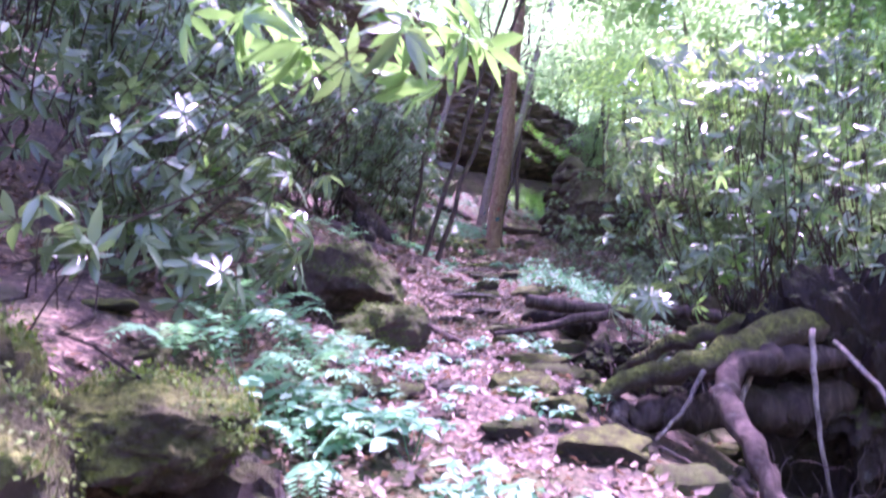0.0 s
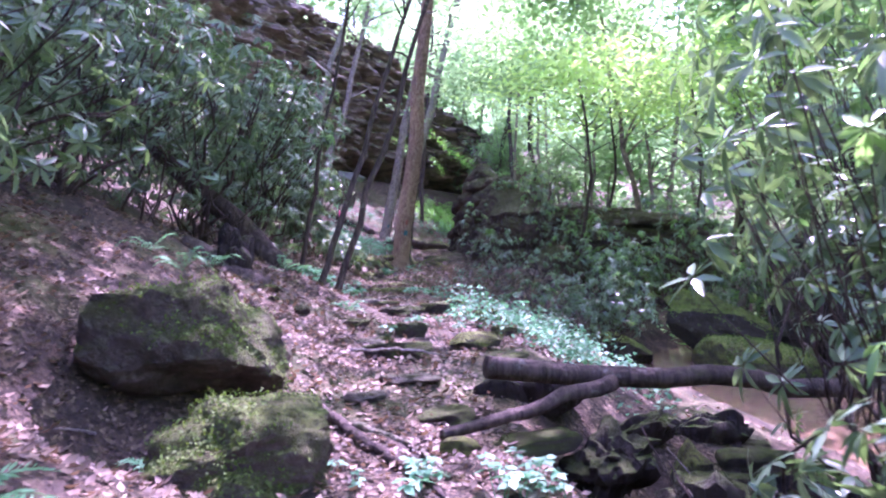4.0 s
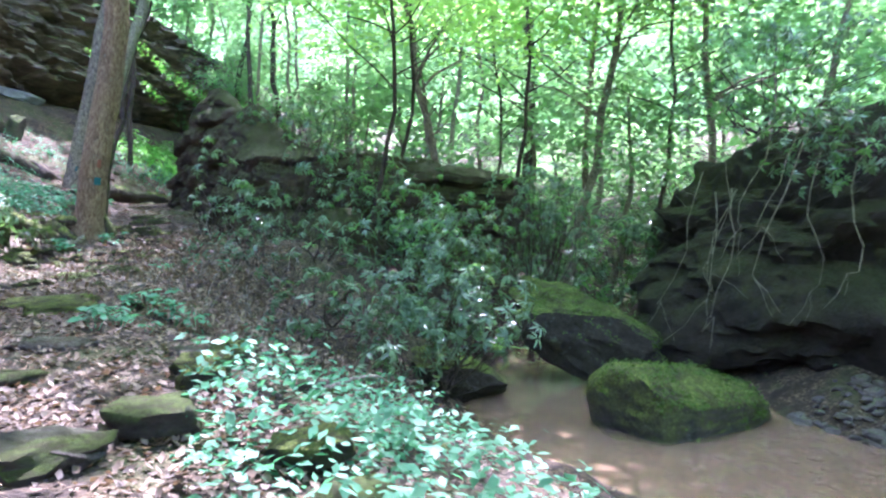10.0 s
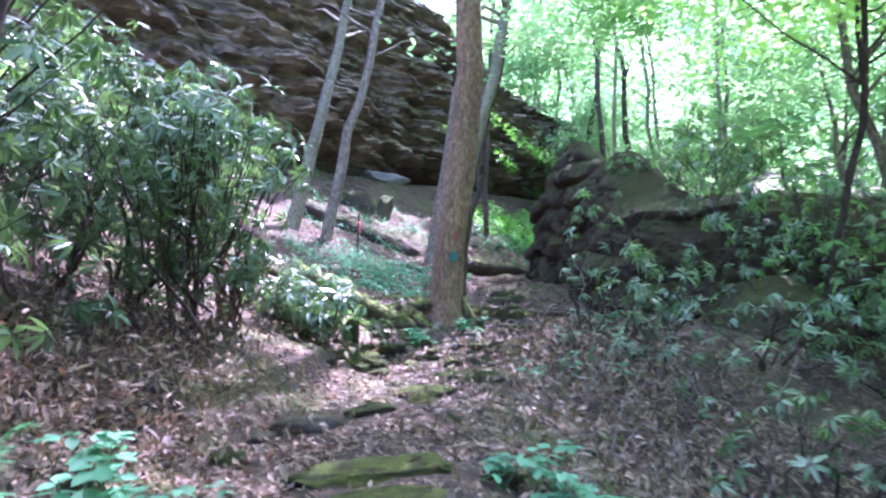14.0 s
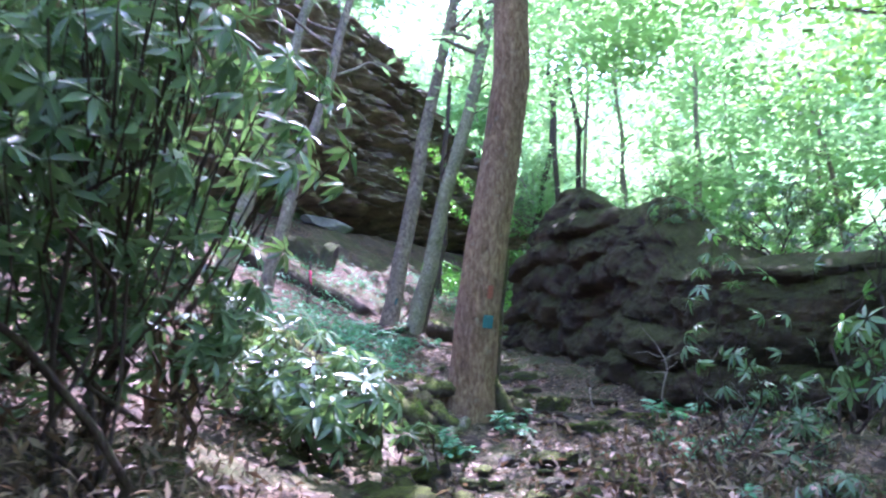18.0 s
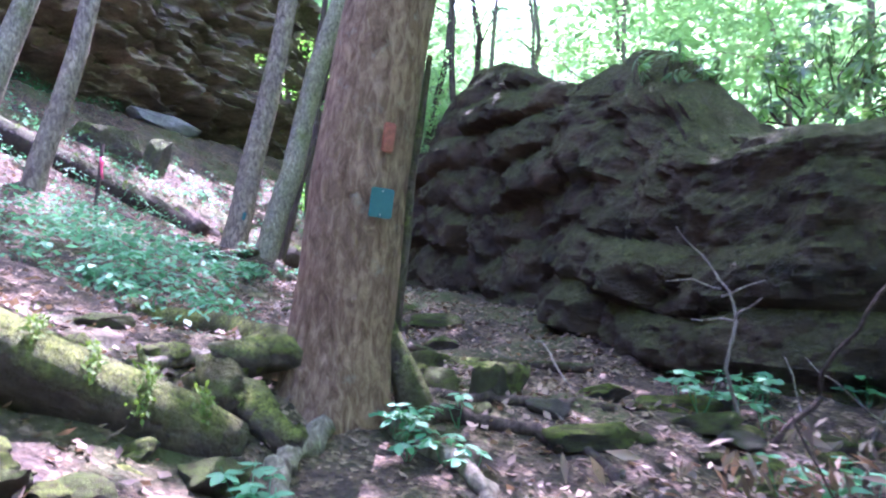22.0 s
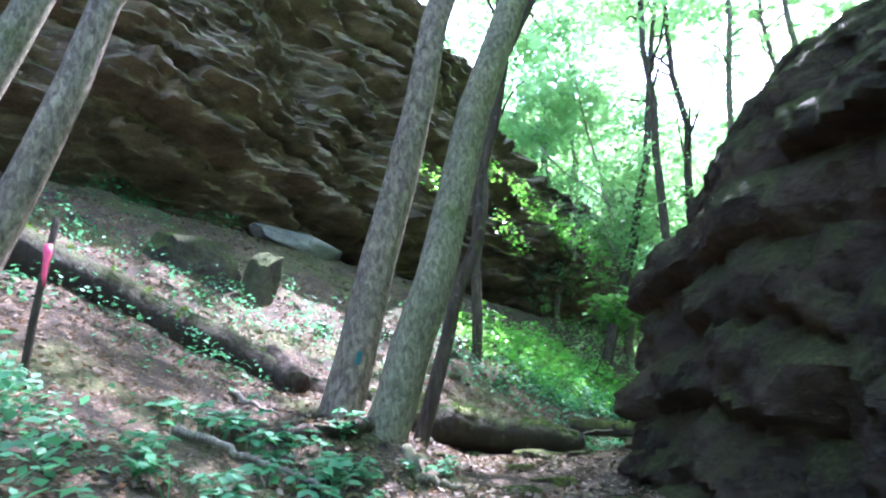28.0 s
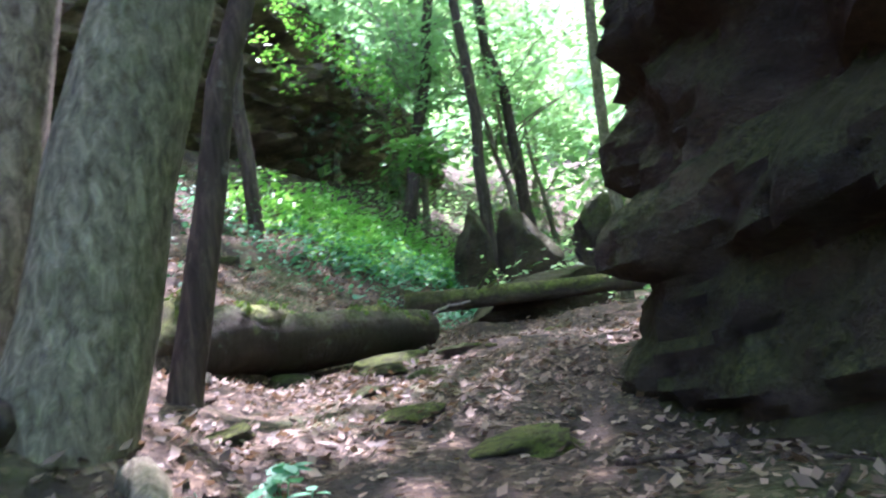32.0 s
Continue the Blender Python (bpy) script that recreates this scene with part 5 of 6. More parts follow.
herb_bed("herb_bed", "bed of low blue-green leafy plants on the creek bank", 2.8, 13.7, 1.25, 2.7, 3800, 1, 1.0, -15)
herb_bed("herb_bed", "bed of low blue-green leafy plants below the trail", 2.6, 10.6, 0.9, 1.4, 1400, 2, 1.0, 10)
herb_bed("herb_bed", "bed of blue-green leafy plants on the slope below the cliff", -0.1, 31.8, 1.8, 2.5, 3800, 3, 1.2, 10)
herb_bed("herb_bed", "bed of leafy plants between the large tree and the slope", 0.8, 29.2, 1.0, 1.4, 700, 4, 1.15)
# this patch looks sunlit mainly by its brighter leaf colour
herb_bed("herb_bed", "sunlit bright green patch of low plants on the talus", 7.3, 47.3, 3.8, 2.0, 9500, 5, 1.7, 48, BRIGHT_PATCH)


# ---- trail marker, ribbon stake ----
def trail_marker():
    bm = bmesh.new()
    bmesh.ops.create_cube(bm, size=1)
    bmesh.ops.scale(bm, vec=(0.13, 0.008, 0.165), verts=bm.verts)
    up = [e for e in bm.edges if abs(e.verts[0].co.y - e.verts[1].co.y) > 0.004]
    bmesh.ops.bevel(bm, geom=up, offset=0.007, segments=2, affect="EDGES")
    me = bpy.data.meshes.new("trail_marker")
    bm.to_mesh(me)
    bm.free()
    me.materials.append(PLATE_BLUE)
    marker = thing("trail_marker", "small blue-green plastic trail marker nailed to the trunk", "trail marker")
    marker.matrix_world = pose(2.09, 26.085, 3.25, 2, 6, -4)
    part("plate", me, marker)
    for z in (0.066, -0.066):
        nail = bmesh.new()
        bmesh.ops.create_cone(nail, cap_ends=True, segments=10, radius1=0.006, radius2=0.004, depth=0.006, matrix=pose(0, -0.006, z, 90))
        nail_mesh = bpy.data.meshes.new("nail")
        nail.to_mesh(nail_mesh)
        nail.free()
        nail_mesh.materials.append(NAIL_STEEL)
        part("nail", nail_mesh, marker, "dull grey nail head")
    return marker


trail_marker()
bm = bmesh.new()
bmesh.ops.create_cube(bm, size=1)
bmesh.ops.scale(bm, vec=(0.07, 0.02, 0.17), verts=bm.verts)
bmesh.ops.bevel(bm, geom=list(bm.edges), offset=0.009, segments=2, affect="EDGES")
blaze_mesh = bpy.data.meshes.new("paint_blaze")
bm.to_mesh(blaze_mesh)
bm.free()
blaze_mesh.materials.append(RED_PAINT)
blaze = tagged(new("paint_blaze", blaze_mesh), "faded red paint blaze on the trunk above the marker", "paint mark")
blaze.matrix_world = pose(2.13, 26.105, 3.62, 2, 6, -4)
blue_mesh = blaze_mesh.copy()
blue_mesh.materials.clear()
blue_mesh.materials.append(PLATE_BLUE)
blue = tagged(new("paint_blaze", blue_mesh), "small blue paint blaze on the leaning grey trunk", "paint mark")
blue.matrix_world = pose(2.27, 37.21, 4.05, -6, 13, 5)
stake = thing("stake", "thin brown stake with a pink ribbon tied on it", "stake", on_soil(-0.2, 34.4))
sv, st = tube(bend((0, 0, -0.1), (0.05, 0.0, 1.35), 6, 0, 0.01, 3), np.linspace(0.035, 0.03, 6), 8, 0.05, 3)
part("post", arrays_mesh("post", sv, st, BARK_DARK), stake)
sv, st = tube(bend((0.05, -0.045, 1.12), (0.09, -0.08, 0.78), 5, 0, 0.05, 5), [0.03, 0.034, 0.022, 0.018, 0.01], 5, 0.1, 5)
part("ribbon", arrays_mesh("ribbon", sv, st, PINK), stake, "bright pink plastic ribbon")


# ---- woods beyond ----
def wood_tree(seed, tall, crown, leaves, leaf):
    return tree("tree", "slender forest tree with a light green leafy crown", (0, 0, 0), (0.9 * (seed % 3 - 1), 0.5, tall), 0.12, 0.04, (BARK_GREY, BARK_MOSS, BARK_GREY)[seed % 3], 200 + seed,
                crown=crown, leaves=leaves, leaf=leaf, limbs=7, limb_from=0.3, flare=0.3, ridges=4, group="woods", sides=9, mid=(0.35 * (seed % 2 * 2 - 1), 0.2, 0))


PROTO = [wood_tree(k, (13, 11, 15, 8, 6)[k], ((3.4, 8.0, -2.2), (3.0, 7.0, -2.0), (3.6, 8.5, -2.5), (2.4, 5.0, -1.2), (2.2, 4.5, -1.0))[k], 2700, (0.27, 0.25, 0.28, 0.22, 0.22)[k]) for k in range(5)]
rs = np.random.RandomState(77)
spots = []
for x, y in [(10.9, 25.6), (12.5, 22.5), (14, 26), (13.5, 19.5), (13, 24), (15, 28), (17, 22), (12, 38), (16, 35), (20, 30), (15, 44), (19, 41), (24, 36), (14, 58), (18, 54), (22, 49), (27, 44), (10, 60), (5, 63), (21, 62), (28, 56), (34, 48), (32, 36), (27, 27),
             (36, 26), (25, 18), (19, 15), (33, 16), (40, 40), (38, 58), (28, 70), (16, 72), (6, 74), (-4, 68), (46, 30), (48, 50), (44, 16), (22, 8), (16, 4), (30, 5), (11, 9), (-9, 6), (-13, 14), (-8, -2), (-15, 24),
             (9, -4), (-10, 50), (-3, 58), (12, 50.5), (8, 58), (-4.8, 45), (-1.5, 48), (1.0, 50.8), (3.4, 53.4), (5.9, 56), (-8.5, 42), (2.0, 54.5), (-2.2, 51), (9.5, 55.5), (12.5, 54.5), (15.5, 51), (11, 59), (14, 57), (17, 48), (13, 62)]:
    spots.append((x + rs.randn() * 0.8, y + rs.randn() * 0.8))
for n, (x, y) in enumerate(spots):
    k = n if n < 5 else (3 + n % 2 if n < 8 else n % 5)
    z = float(height(x, y)) - 0.05
    if (x - CLIFF[0]) * 0.75 - (y - CLIFF[1]) * 0.66 < 0:
        run = 0.66 * (x - CLIFF[0]) + 0.75 * (y - CLIFF[1])
        z = CLIFF[2] + float(np.interp(run, [-34, -12, 0, 8, 24, 27], [13, 10.5, 8.2, 6.0, 3.6, 2.6])) + 0.3
    m = pose(x, y, z, rs.randn() * 4, rs.randn() * 4, rs.rand() * 360) @ Matrix.Scale(rs.uniform(0.85, 1.25), 4)
    if n < 5:
        PROTO[k].matrix_world = m
    else:
        ob = copy_thing(PROTO[k], m)
        ob.scale = m.to_scale()


def far_woods():
    """The closed wall of leaves beyond the clearing, and the roof of leaves over it."""
    rs = np.random.RandomState(8)
    n = 100000
    a = rs.uniform(-0.75, 2.1, n)
    r = rs.uniform(34, 75, n)
    c = rs.randint(0, 900, n)
    ca, cr, cz = rs.uniform(-0.75, 2.1, 900), rs.uniform(27, 66, 900), rs.uniform(0.0, 1, 900) ** 1.3
    x = 3 + cr[c] * np.sin(ca[c]) + rs.randn(n) * 1.5
    y = 18 + cr[c] * np.cos(ca[c]) + rs.randn(n) * 1.5
    s = (x - CLIFF[0]) * 0.75 - (y - CLIFF[1]) * 0.66
    z = np.maximum(height(x, y), np.where(s < 0, 14, -5)) + cz[c] * (12 + 0.32 * cr[c]) + rs.randn(n) * 0.7
    keep = ((s < -8) | (s > 10) | (y > 55)) & (s > -34) & ~((y < 55) & (x < 15))
    x, y, z = x[keep], y[keep], z[keep]
    n = len(x)
    rot = turns(rs.rand(n) * 6.28, rs.uniform(-0.6, 0.5, n), rs.uniform(-0.6, 0.6, n))
    v, t = strewn(leaf_shape(1, 0.6, 0.2, 0.1, 1), np.stack([x, y, z], 1), rot, rs.uniform(0.4, 1.0, n))
    return tagged(new("far_woods", arrays_mesh("far_woods", v, t, CANOPY_LEAF)), "sunlit green leaves of the woods beyond the hollow", "foliage", kind="stuff")


def canopy_roof():
    """Leaves high over the trail, in loose layers that let flecks of sun through, plus added shading clumps."""
    rs = np.random.RandomState(9)
    m, n = 640, 68000
    cx, cy, cz = rs.uniform(-16, 30, m), rs.uniform(-12, 72, m), rs.uniform(8.5, 17, m)
    cz[440:] += 6
    # added clumps, mostly out of view, set sunward to shade boulder, hillside, bank and trail
    cx[:34], cy[:34], cz[:34] = rs.uniform(5, 12, 34), rs.uniform(27, 38, 34), rs.uniform(10.5, 14, 34)
    cx[34:100], cy[34:100], cz[34:100] = rs.uniform(-4.5, 2, 66), rs.uniform(7, 22, 66), rs.uniform(10.5, 14, 66)
    cx[100:126], cy[100:126], cz[100:126] = rs.uniform(10, 16, 26), rs.uniform(17, 25, 26), rs.uniform(10.5, 13, 26)
    cx[126:134], cy[126:134], cz[126:134] = rs.uniform(8.8, 10.8, 8), rs.uniform(42, 45, 8), rs.uniform(15.6, 16.6, 8)
    cx[166:200], cy[166:200], cz[166:200] = rs.uniform(5, 9, 34), rs.uniform(21, 27, 34), rs.uniform(11, 14, 34)
    cx[200:212], cy[200:212], cz[200:212] = rs.uniform(5.5, 8, 12), rs.uniform(11, 14, 12), rs.uniform(9, 10.5, 12)
    c_extra = np.concatenate([rs.randint(0, 34, 5500), rs.randint(34, 100, 9000), rs.randint(100, 126, 4000), rs.randint(126, 134, 500), rs.randint(166, 200, 2600), rs.randint(200, 212, 1500)])
    c = rs.randint(0, m, n)
    c[:23100] = c_extra
    x, y, z = cx[c] + rs.randn(n) * 1.0, cy[c] + rs.randn(n) * 1.0, cz[c] + rs.randn(n) * 0.35
    s = (x - CLIFF[0]) * 0.75 - (y - CLIFF[1]) * 0.66
    ok = (s > 9) | (z > 15.5)
    x, y, z = x[ok], y[ok], z[ok]
    n = len(x)
    rot = turns(rs.rand(n) * 6.28, rs.uniform(-0.5, 0.3, n), rs.uniform(-0.5, 0.5, n))
    v, t = strewn(leaf_shape(1, 0.55, 0.2, 0.1, 1), np.stack([x, y, z], 1), rot, rs.uniform(0.14, 0.30, n) * np.where(z > 16, 2.2, 1.25))
    return tagged(new("canopy", arrays_mesh("canopy", v, t, CANOPY_LEAF)), "high leafy canopy over the trail, with added unseen shading clumps", "foliage", kind="stuff")


def backdrop():
    """The wooded hillsides that close the view all round, far beyond the trail."""
    a, up = np.linspace(0, 2 * np.pi, 260, endpoint=False), np.linspace(0, 1, 40)
    ga, gu = np.meshgrid(a, up)
    wave = np.sin(5 * ga + 1) + 0.6 * np.sin(11 * ga + 3 * gu) + 0.5 * np.sin(23 * ga + 9 * gu) + 0.4 * np.sin(47 * ga - 17 * gu) + 0.35 * np.sin(83 * ga + 31 * gu)
    r = 72 + 9 * gu + 2.2 * wave
    z = -6 + gu * (44 + 3.0 * np.sin(9 * ga) + 2.0 * np.sin(31 * ga) + 1.5 * np.sin(67 * ga))
    v = np.stack([(5 + r * np.sin(ga)).ravel(), (24 + r * np.cos(ga)).ravel(), z.ravel()], 1)
    i = (np.arange(39)[:, None] * 260 + np.arange(260)[None]).ravel()
    j = (np.arange(39)[:, None] * 260 + np.roll(np.arange(260), -1)[None]).ravel()
    return tagged(new("backdrop", arrays_mesh("backdrop", v, np.stack([i, j, j + 260, i + 260], 1), FAR_FOLIAGE)), "wooded hillside closing the view, with a faint glow added", "hillside", kind="structure")


backdrop()
far_woods()
canopy_roof()

# ---- stones on and beside the trail ----
STONE_MESHES = {}
for k in range(8):
    for nm, mt in (("grey", GREY_STONE), ("moss", MOSS_ROCK), ("green", GREEN_ROCK)):
        STONE_MESHES[nm, k] = arrays_mesh("trail_stone", *rock_arrays((2, 2, 2), 3, 300 + k, 0.72, 0.24, 1.0, 14), {"grey": GREY_STONE, "moss": MOSS_ROCK, "green": GREEN_ROCK}[nm], True, 30)
STONE_LABELS = {"grey": "flat grey stone lying in the trail", "moss": "moss-edged stone beside the trail", "green": "low stone covered in bright green moss"}


def trail_stone(x, y, sx, sy, sz, turn, kind, k, lift=0.0, tilt=0.0):
    sz = sz * 0.72 if sx > 0.4 else sz
    ob = new("trail_stone", STONE_MESHES[kind, k % 8])
    ob.matrix_world = Matrix.Translation(on_soil(x, y, lift + sz * 0.18)) @ pose(0, 0, 0, tilt, tilt * 0.6, turn) @ Matrix.Diagonal((sx / 2, sy / 2, sz / 2, 1))
    return tagged(ob, STONE_LABELS[kind], "stone", "stones of the trail")


for n, (x, y, sx, sy, sz, turn, kind) in enumerate([
        (0.5, 22.9, 0.95, 0.45, 0.3, 20, "green"), (2.05, 22.4, 1.1, 0.4, 0.25, -10, "moss"), (1.4, 21.5, 0.85, 0.6, 0.22, 10, "green"), (0.9, 20.6, 0.7, 0.5, 0.18, 30, "moss"),
        (0.4, 20.0, 0.75, 0.5, 0.18, -5, "grey"), (0.95, 18.5, 1.25, 0.55, 0.26, 8, "green"), (2.3, 23.2, 0.45, 0.3, 0.14, 0, "grey"), (2.2, 24.1, 0.48, 0.36, 0.2, 15, "grey"),
        (0.45, 23.8, 0.26, 0.22, 0.5, 0, "green"), (1.2, 17.8, 0.9, 0.4, 0.24, 15, "green"), (1.0, 16.1, 0.9, 0.4, 0.2, -20, "grey"), (0.9, 13.6, 0.9, 0.5, 0.3, -25, "grey"),
        (1.45, 13.9, 0.6, 0.7, 0.4, 30, "moss"), (1.9, 15.0, 0.5, 0.4, 0.35, 0, "green"), (0.12, 8.6, 0.5, 0.35, 0.12, 20, "grey"), (0.5, 9.0, 0.75, 0.45, 0.14, -20, "grey"),
        (0.75, 8.2, 0.6, 0.45, 0.2, 40, "moss"), (4.95, 39.4, 0.75, 0.5, 0.3, 10, "green"), (4.2, 37.1, 0.5, 0.4, 0.14, 0, "green"), (4.3, 38.1, 0.45, 0.3, 0.12, 30, "moss"),
        (3.2, 36.9, 0.6, 0.25, 0.16, 60, "green"), (0.05, 4.6, 0.35, 0.26, 0.12, 0, "grey"), (0.08, 6.0, 0.3, 0.26, 0.16, 10, "grey"), (-0.35, 4.4, 0.45, 0.4, 0.26, 40, "moss"),
        (0.75, 4.1, 0.4, 0.35, 0.2, 0, "green"), (0.95, 5.3, 0.7, 0.3, 0.22, -20, "moss"), (2.4, 16.2, 0.5, 0.45, 0.4, 0, "green"), (3.0, 24.6, 0.6, 0.35, 0.3, 20, "moss"),
        (3.3, 25.8, 0.7, 0.4, 0.3, 0, "green"), (4.2, 26.3, 0.8, 0.35, 0.25, -10, "green"), (3.0, 26.6, 0.35, 0.2, 0.45, 10, "moss"), (3.3, 26.9, 0.4, 0.25, 0.4, 30, "green"),
        (3.6, 30.9, 0.8, 0.4, 0.34, -30, "moss"), (3.95, 30.0, 0.8, 0.35, 0.3, -20, "moss"), (3.3, 29.9, 0.5, 0.35, 0.3, -30, "moss"), (3.6, 29.0, 0.5, 0.3, 0.3, 0, "moss"), (2.9, 28.9, 0.6, 0.3, 0.22, 10, "green"), (2.0, 12.5, 0.5, 0.4, 0.3, 0, "moss"), (1.9, 11.2, 0.5, 0.35, 0.3, 20, "moss")]):
    trail_stone(x, y, sx, sy, sz, turn, kind, n)
rs = np.random.RandomState(21)
for n in range(110):
    y = rs.uniform(1.5, 44)
    d = rs.choice([-1, 1]) * rs.uniform(0.25, 2.0) ** 1.2
    x = float(np.interp(y, TY, TX)) + d
    s = rs.uniform(0.07, 0.34)
    if y > 27 and x > 3.9 and y < 37.5:
        continue
    trail_stone(x, y, s * rs.uniform(0.8, 1.8), s, s * rs.uniform(0.3, 0.7), rs.rand() * 360, ("grey", "moss", "green", "moss")[n % 4], n, 0, rs.randn() * 8)


def gravel():
    """Loose stones of the creek's gravel bar."""
    rs = np.random.RandomState(22)
    n = 900
    x, y = rs.uniform(7.2, 11.0, n), rs.uniform(11.6, 15.4, n)
    keep = (height(x, y) > -0.42) | (rs.rand(n) < 0.4)
    x, y = x[keep], y[keep]
    n = len(x)
    size = rs.uniform(0.03, 0.15, n) * rs.uniform(0.5, 1.3, n)
    v, t = strewn(rock_arrays((2, 1.6, 0.9), 2, 320, 0.5, 0.2, 1.0, 8), np.stack([x, y, height(x, y) + 0.2 * size], 1), turns(rs.rand(n) * 6.28, rs.randn(n) * 0.2, rs.randn(n) * 0.2), size)
    return tagged(new("gravel", arrays_mesh("gravel", v, t, GREY_STONE, True, 30)), "grey creek gravel and flat stones", "gravel", kind="stuff")


gravel()
# mossy lumps of buried root and stone about the foot of the large tree
for n in range(62):
    a, r = rs.rand() * 6.28, 0.5 + 2.6 * rs.rand() ** 0.8
    x, y = 2.0 + r * math.cos(a) * 1.1, 25.4 + r * math.sin(a) * 0.8
    if y > 27.5 or math.hypot(x - 2.0, y - 26.45) < 0.5 or math.hypot(x - 1.5, y - 23.4) < 0.35:
        continue
    s = rs.uniform(0.12, 0.42)
    trail_stone(x, y, s * rs.uniform(0.9, 1.6), s, s * rs.uniform(0.4, 0.75), rs.rand() * 360, ("green", "moss", "moss", "green", "grey")[n % 5], n, 0, rs.randn() * 10)
for n in range(56):
    x, y = rs.uniform(-0.5, 1.5), rs.uniform(22.6, 26.2)
    if abs(x - float(np.interp(y, [20, 23, 26], [0.2, 1.4, 2.6]))) < 0.3:
        continue
    s = rs.uniform(0.10, 0.34)
    trail_stone(x, y, s * rs.uniform(1.0, 1.9), s, s * rs.uniform(0.45, 0.8), rs.rand() * 360, ("green", "moss", "green")[n % 3], n, 0, rs.randn() * 10)
for n, (x, y, sx, sy, sz, turn, kind) in enumerate([
        (2.9, 8.56, 0.5, 0.5, 0.95, 20, "green"), (3.7, 8.7, 0.9, 0.6, 0.6, -20, "moss"), (1.3, 8.0, 0.9, 0.4, 0.3, 15, "moss"), (2.1, 7.6, 0.7, 0.5, 0.4, 60, "moss"), (0.81, 6.18, 0.9, 0.4, 0.28, -12, "green"),
        (1.25, 6.0, 0.55, 0.35, 0.22, 30, "green"), (0.62, 4.7, 0.6, 0.45, 0.3, 10, "green"), (-0.64, 4.43, 0.55, 0.4, 0.32, 30, "moss"), (0.84, 3.21, 0.6, 0.45, 0.3, -20, "green"), (0.42, 3.63, 0.5, 0.3, 0.2, 30, "moss"),
        (1.1, 3.0, 0.5, 0.4, 0.26, 0, "moss"), (0.7, 11.04, 0.5, 0.28, 0.42, -30, "moss"), (0.89, 13.51, 0.75, 0.42, 0.34, 20, "moss"), (0.48, 9.77, 0.8, 0.4, 0.34, -10, "moss"), (0.17, 10.4, 0.6, 0.4, 0.1, 10, "grey"),
        (1.33, 10.12, 0.8, 0.5, 0.35, 25, "green"), (1.87, 14.63, 0.45, 0.35, 0.4, 0, "green"), (2.1, 13.2, 0.6, 0.5, 0.36, 50, "green"), (0.2, 14.2, 0.7, 0.4, 0.16, 10, "grey"), (0.5, 15.2, 1.0, 0.5, 0.2, -15, "moss"),
        (5.3, 40.0, 0.55, 0.5, 0.26, 20, "green"), (4.4, 36.2, 0.6, 0.45, 0.16, 10, "green"), (3.9, 35.4, 0.5, 0.4, 0.12, 30, "moss"), (4.9, 38.4, 0.55, 0.25, 0.12, 20, "moss"), (5.6, 39.2, 0.6, 0.3, 0.14, -10, "moss")]):
    trail_stone(x, y, sx, sy, sz, turn, kind, n + 3)


# ---- roots and sticks ----
def root_strand(points, r0, r1, mat, label, seed, name="root", category="root"):
    p = np.asarray(points, float)
    t = np.linspace(0, len(p) - 1, 5 * len(p))
    q = np.stack([np.interp(t, np.arange(len(p)), p[:, c]) for c in range(3)], 1)
    for _ in range(3):
        q[1:-1] = (q[:-2] + 2 * q[1:-1] + q[2:]) / 4
    rs_ = np.random.RandomState(seed)
    q[1:-1] += rs_.randn(len(q) - 2, 3) * r0 * 0.25
    v, tr = tube(q - q[0], np.linspace(r0, r1, len(q)), 8, 0.08, seed)
    ob = new(name, arrays_mesh(name, v, tr, mat))
    ob.location = q[0]
    return tagged(ob, label, category)


STUMP_ROOTS = [([(0.95, 4.45, 1.08), (1.3, 4.5, 1.2), (1.73, 4.45, 1.32), (2.2, 4.55, 1.5), (2.9, 4.75, 1.6)], 0.06, 0.15, MOSS_LOG, "thick mossy root reaching out of an upturned stump"),
               ([(2.9, 4.7, 1.35), (2.2, 4.4, 1.38), (1.75, 4.1, 1.3), (1.62, 3.5, 1.15), (1.55, 2.9, 0.95), (1.5, 2.4, 0.8)], 0.1, 0.04, BARK_DARK, "long bent root curving down from the upturned stump"),
               ([(2.9, 5.0, 1.7), (2.3, 5.05, 1.55), (1.8, 5.15, 1.35), (1.4, 5.3, 1.1)], 0.1, 0.05, MOSS_LOG, "mossy root reaching out of an upturned stump"),
               ([(2.9, 4.8, 1.0), (2.2, 4.55, 0.98), (1.6, 4.55, 0.95), (1.15, 4.3, 0.92)], 0.19, 0.08, BARK_DARK, "heavy dark root lying along the gully edge"),
               ([(2.4, 4.2, 1.6), (2.3, 4.0, 1.2), (2.35, 3.9, 0.6)], 0.02, 0.012, DEAD_WOOD, "thin bare root hanging from the stump"),
               ([(2.1, 4.4, 1.3), (1.9, 4.2, 1.0), (1.95, 4.0, 0.7)], 0.022, 0.01, DEAD_WOOD, "thin bare root hanging from the stump"),
               ([(1.75, 4.35, 1.3), (1.6, 4.3, 1.05), (1.35, 4.1, 0.9)], 0.018, 0.01, DEAD_WOOD, "thin bare root hanging from the stump"),
               ([(2.6, 4.3, 1.5), (2.5, 3.6, 1.3), (2.45, 3.3, 0.7)], 0.018, 0.01, DEAD_WOOD, "thin bare root hanging from the stump")]
STUMP_ROOTS += [([(1.9, 26.45, 2.45), (1.5, 26.35, 2.43), (1.2, 26.25, 2.3)], 0.1, 0.13, MOSS_LOG, "mossy root spreading from the foot of the large tree"),
                ([(1.2, 26.25, 2.33), (1.42, 26.05, 2.2), (1.62, 25.92, 1.98)], 0.12, 0.09, MOSS_LOG, "mossy root spreading from the foot of the large tree")]
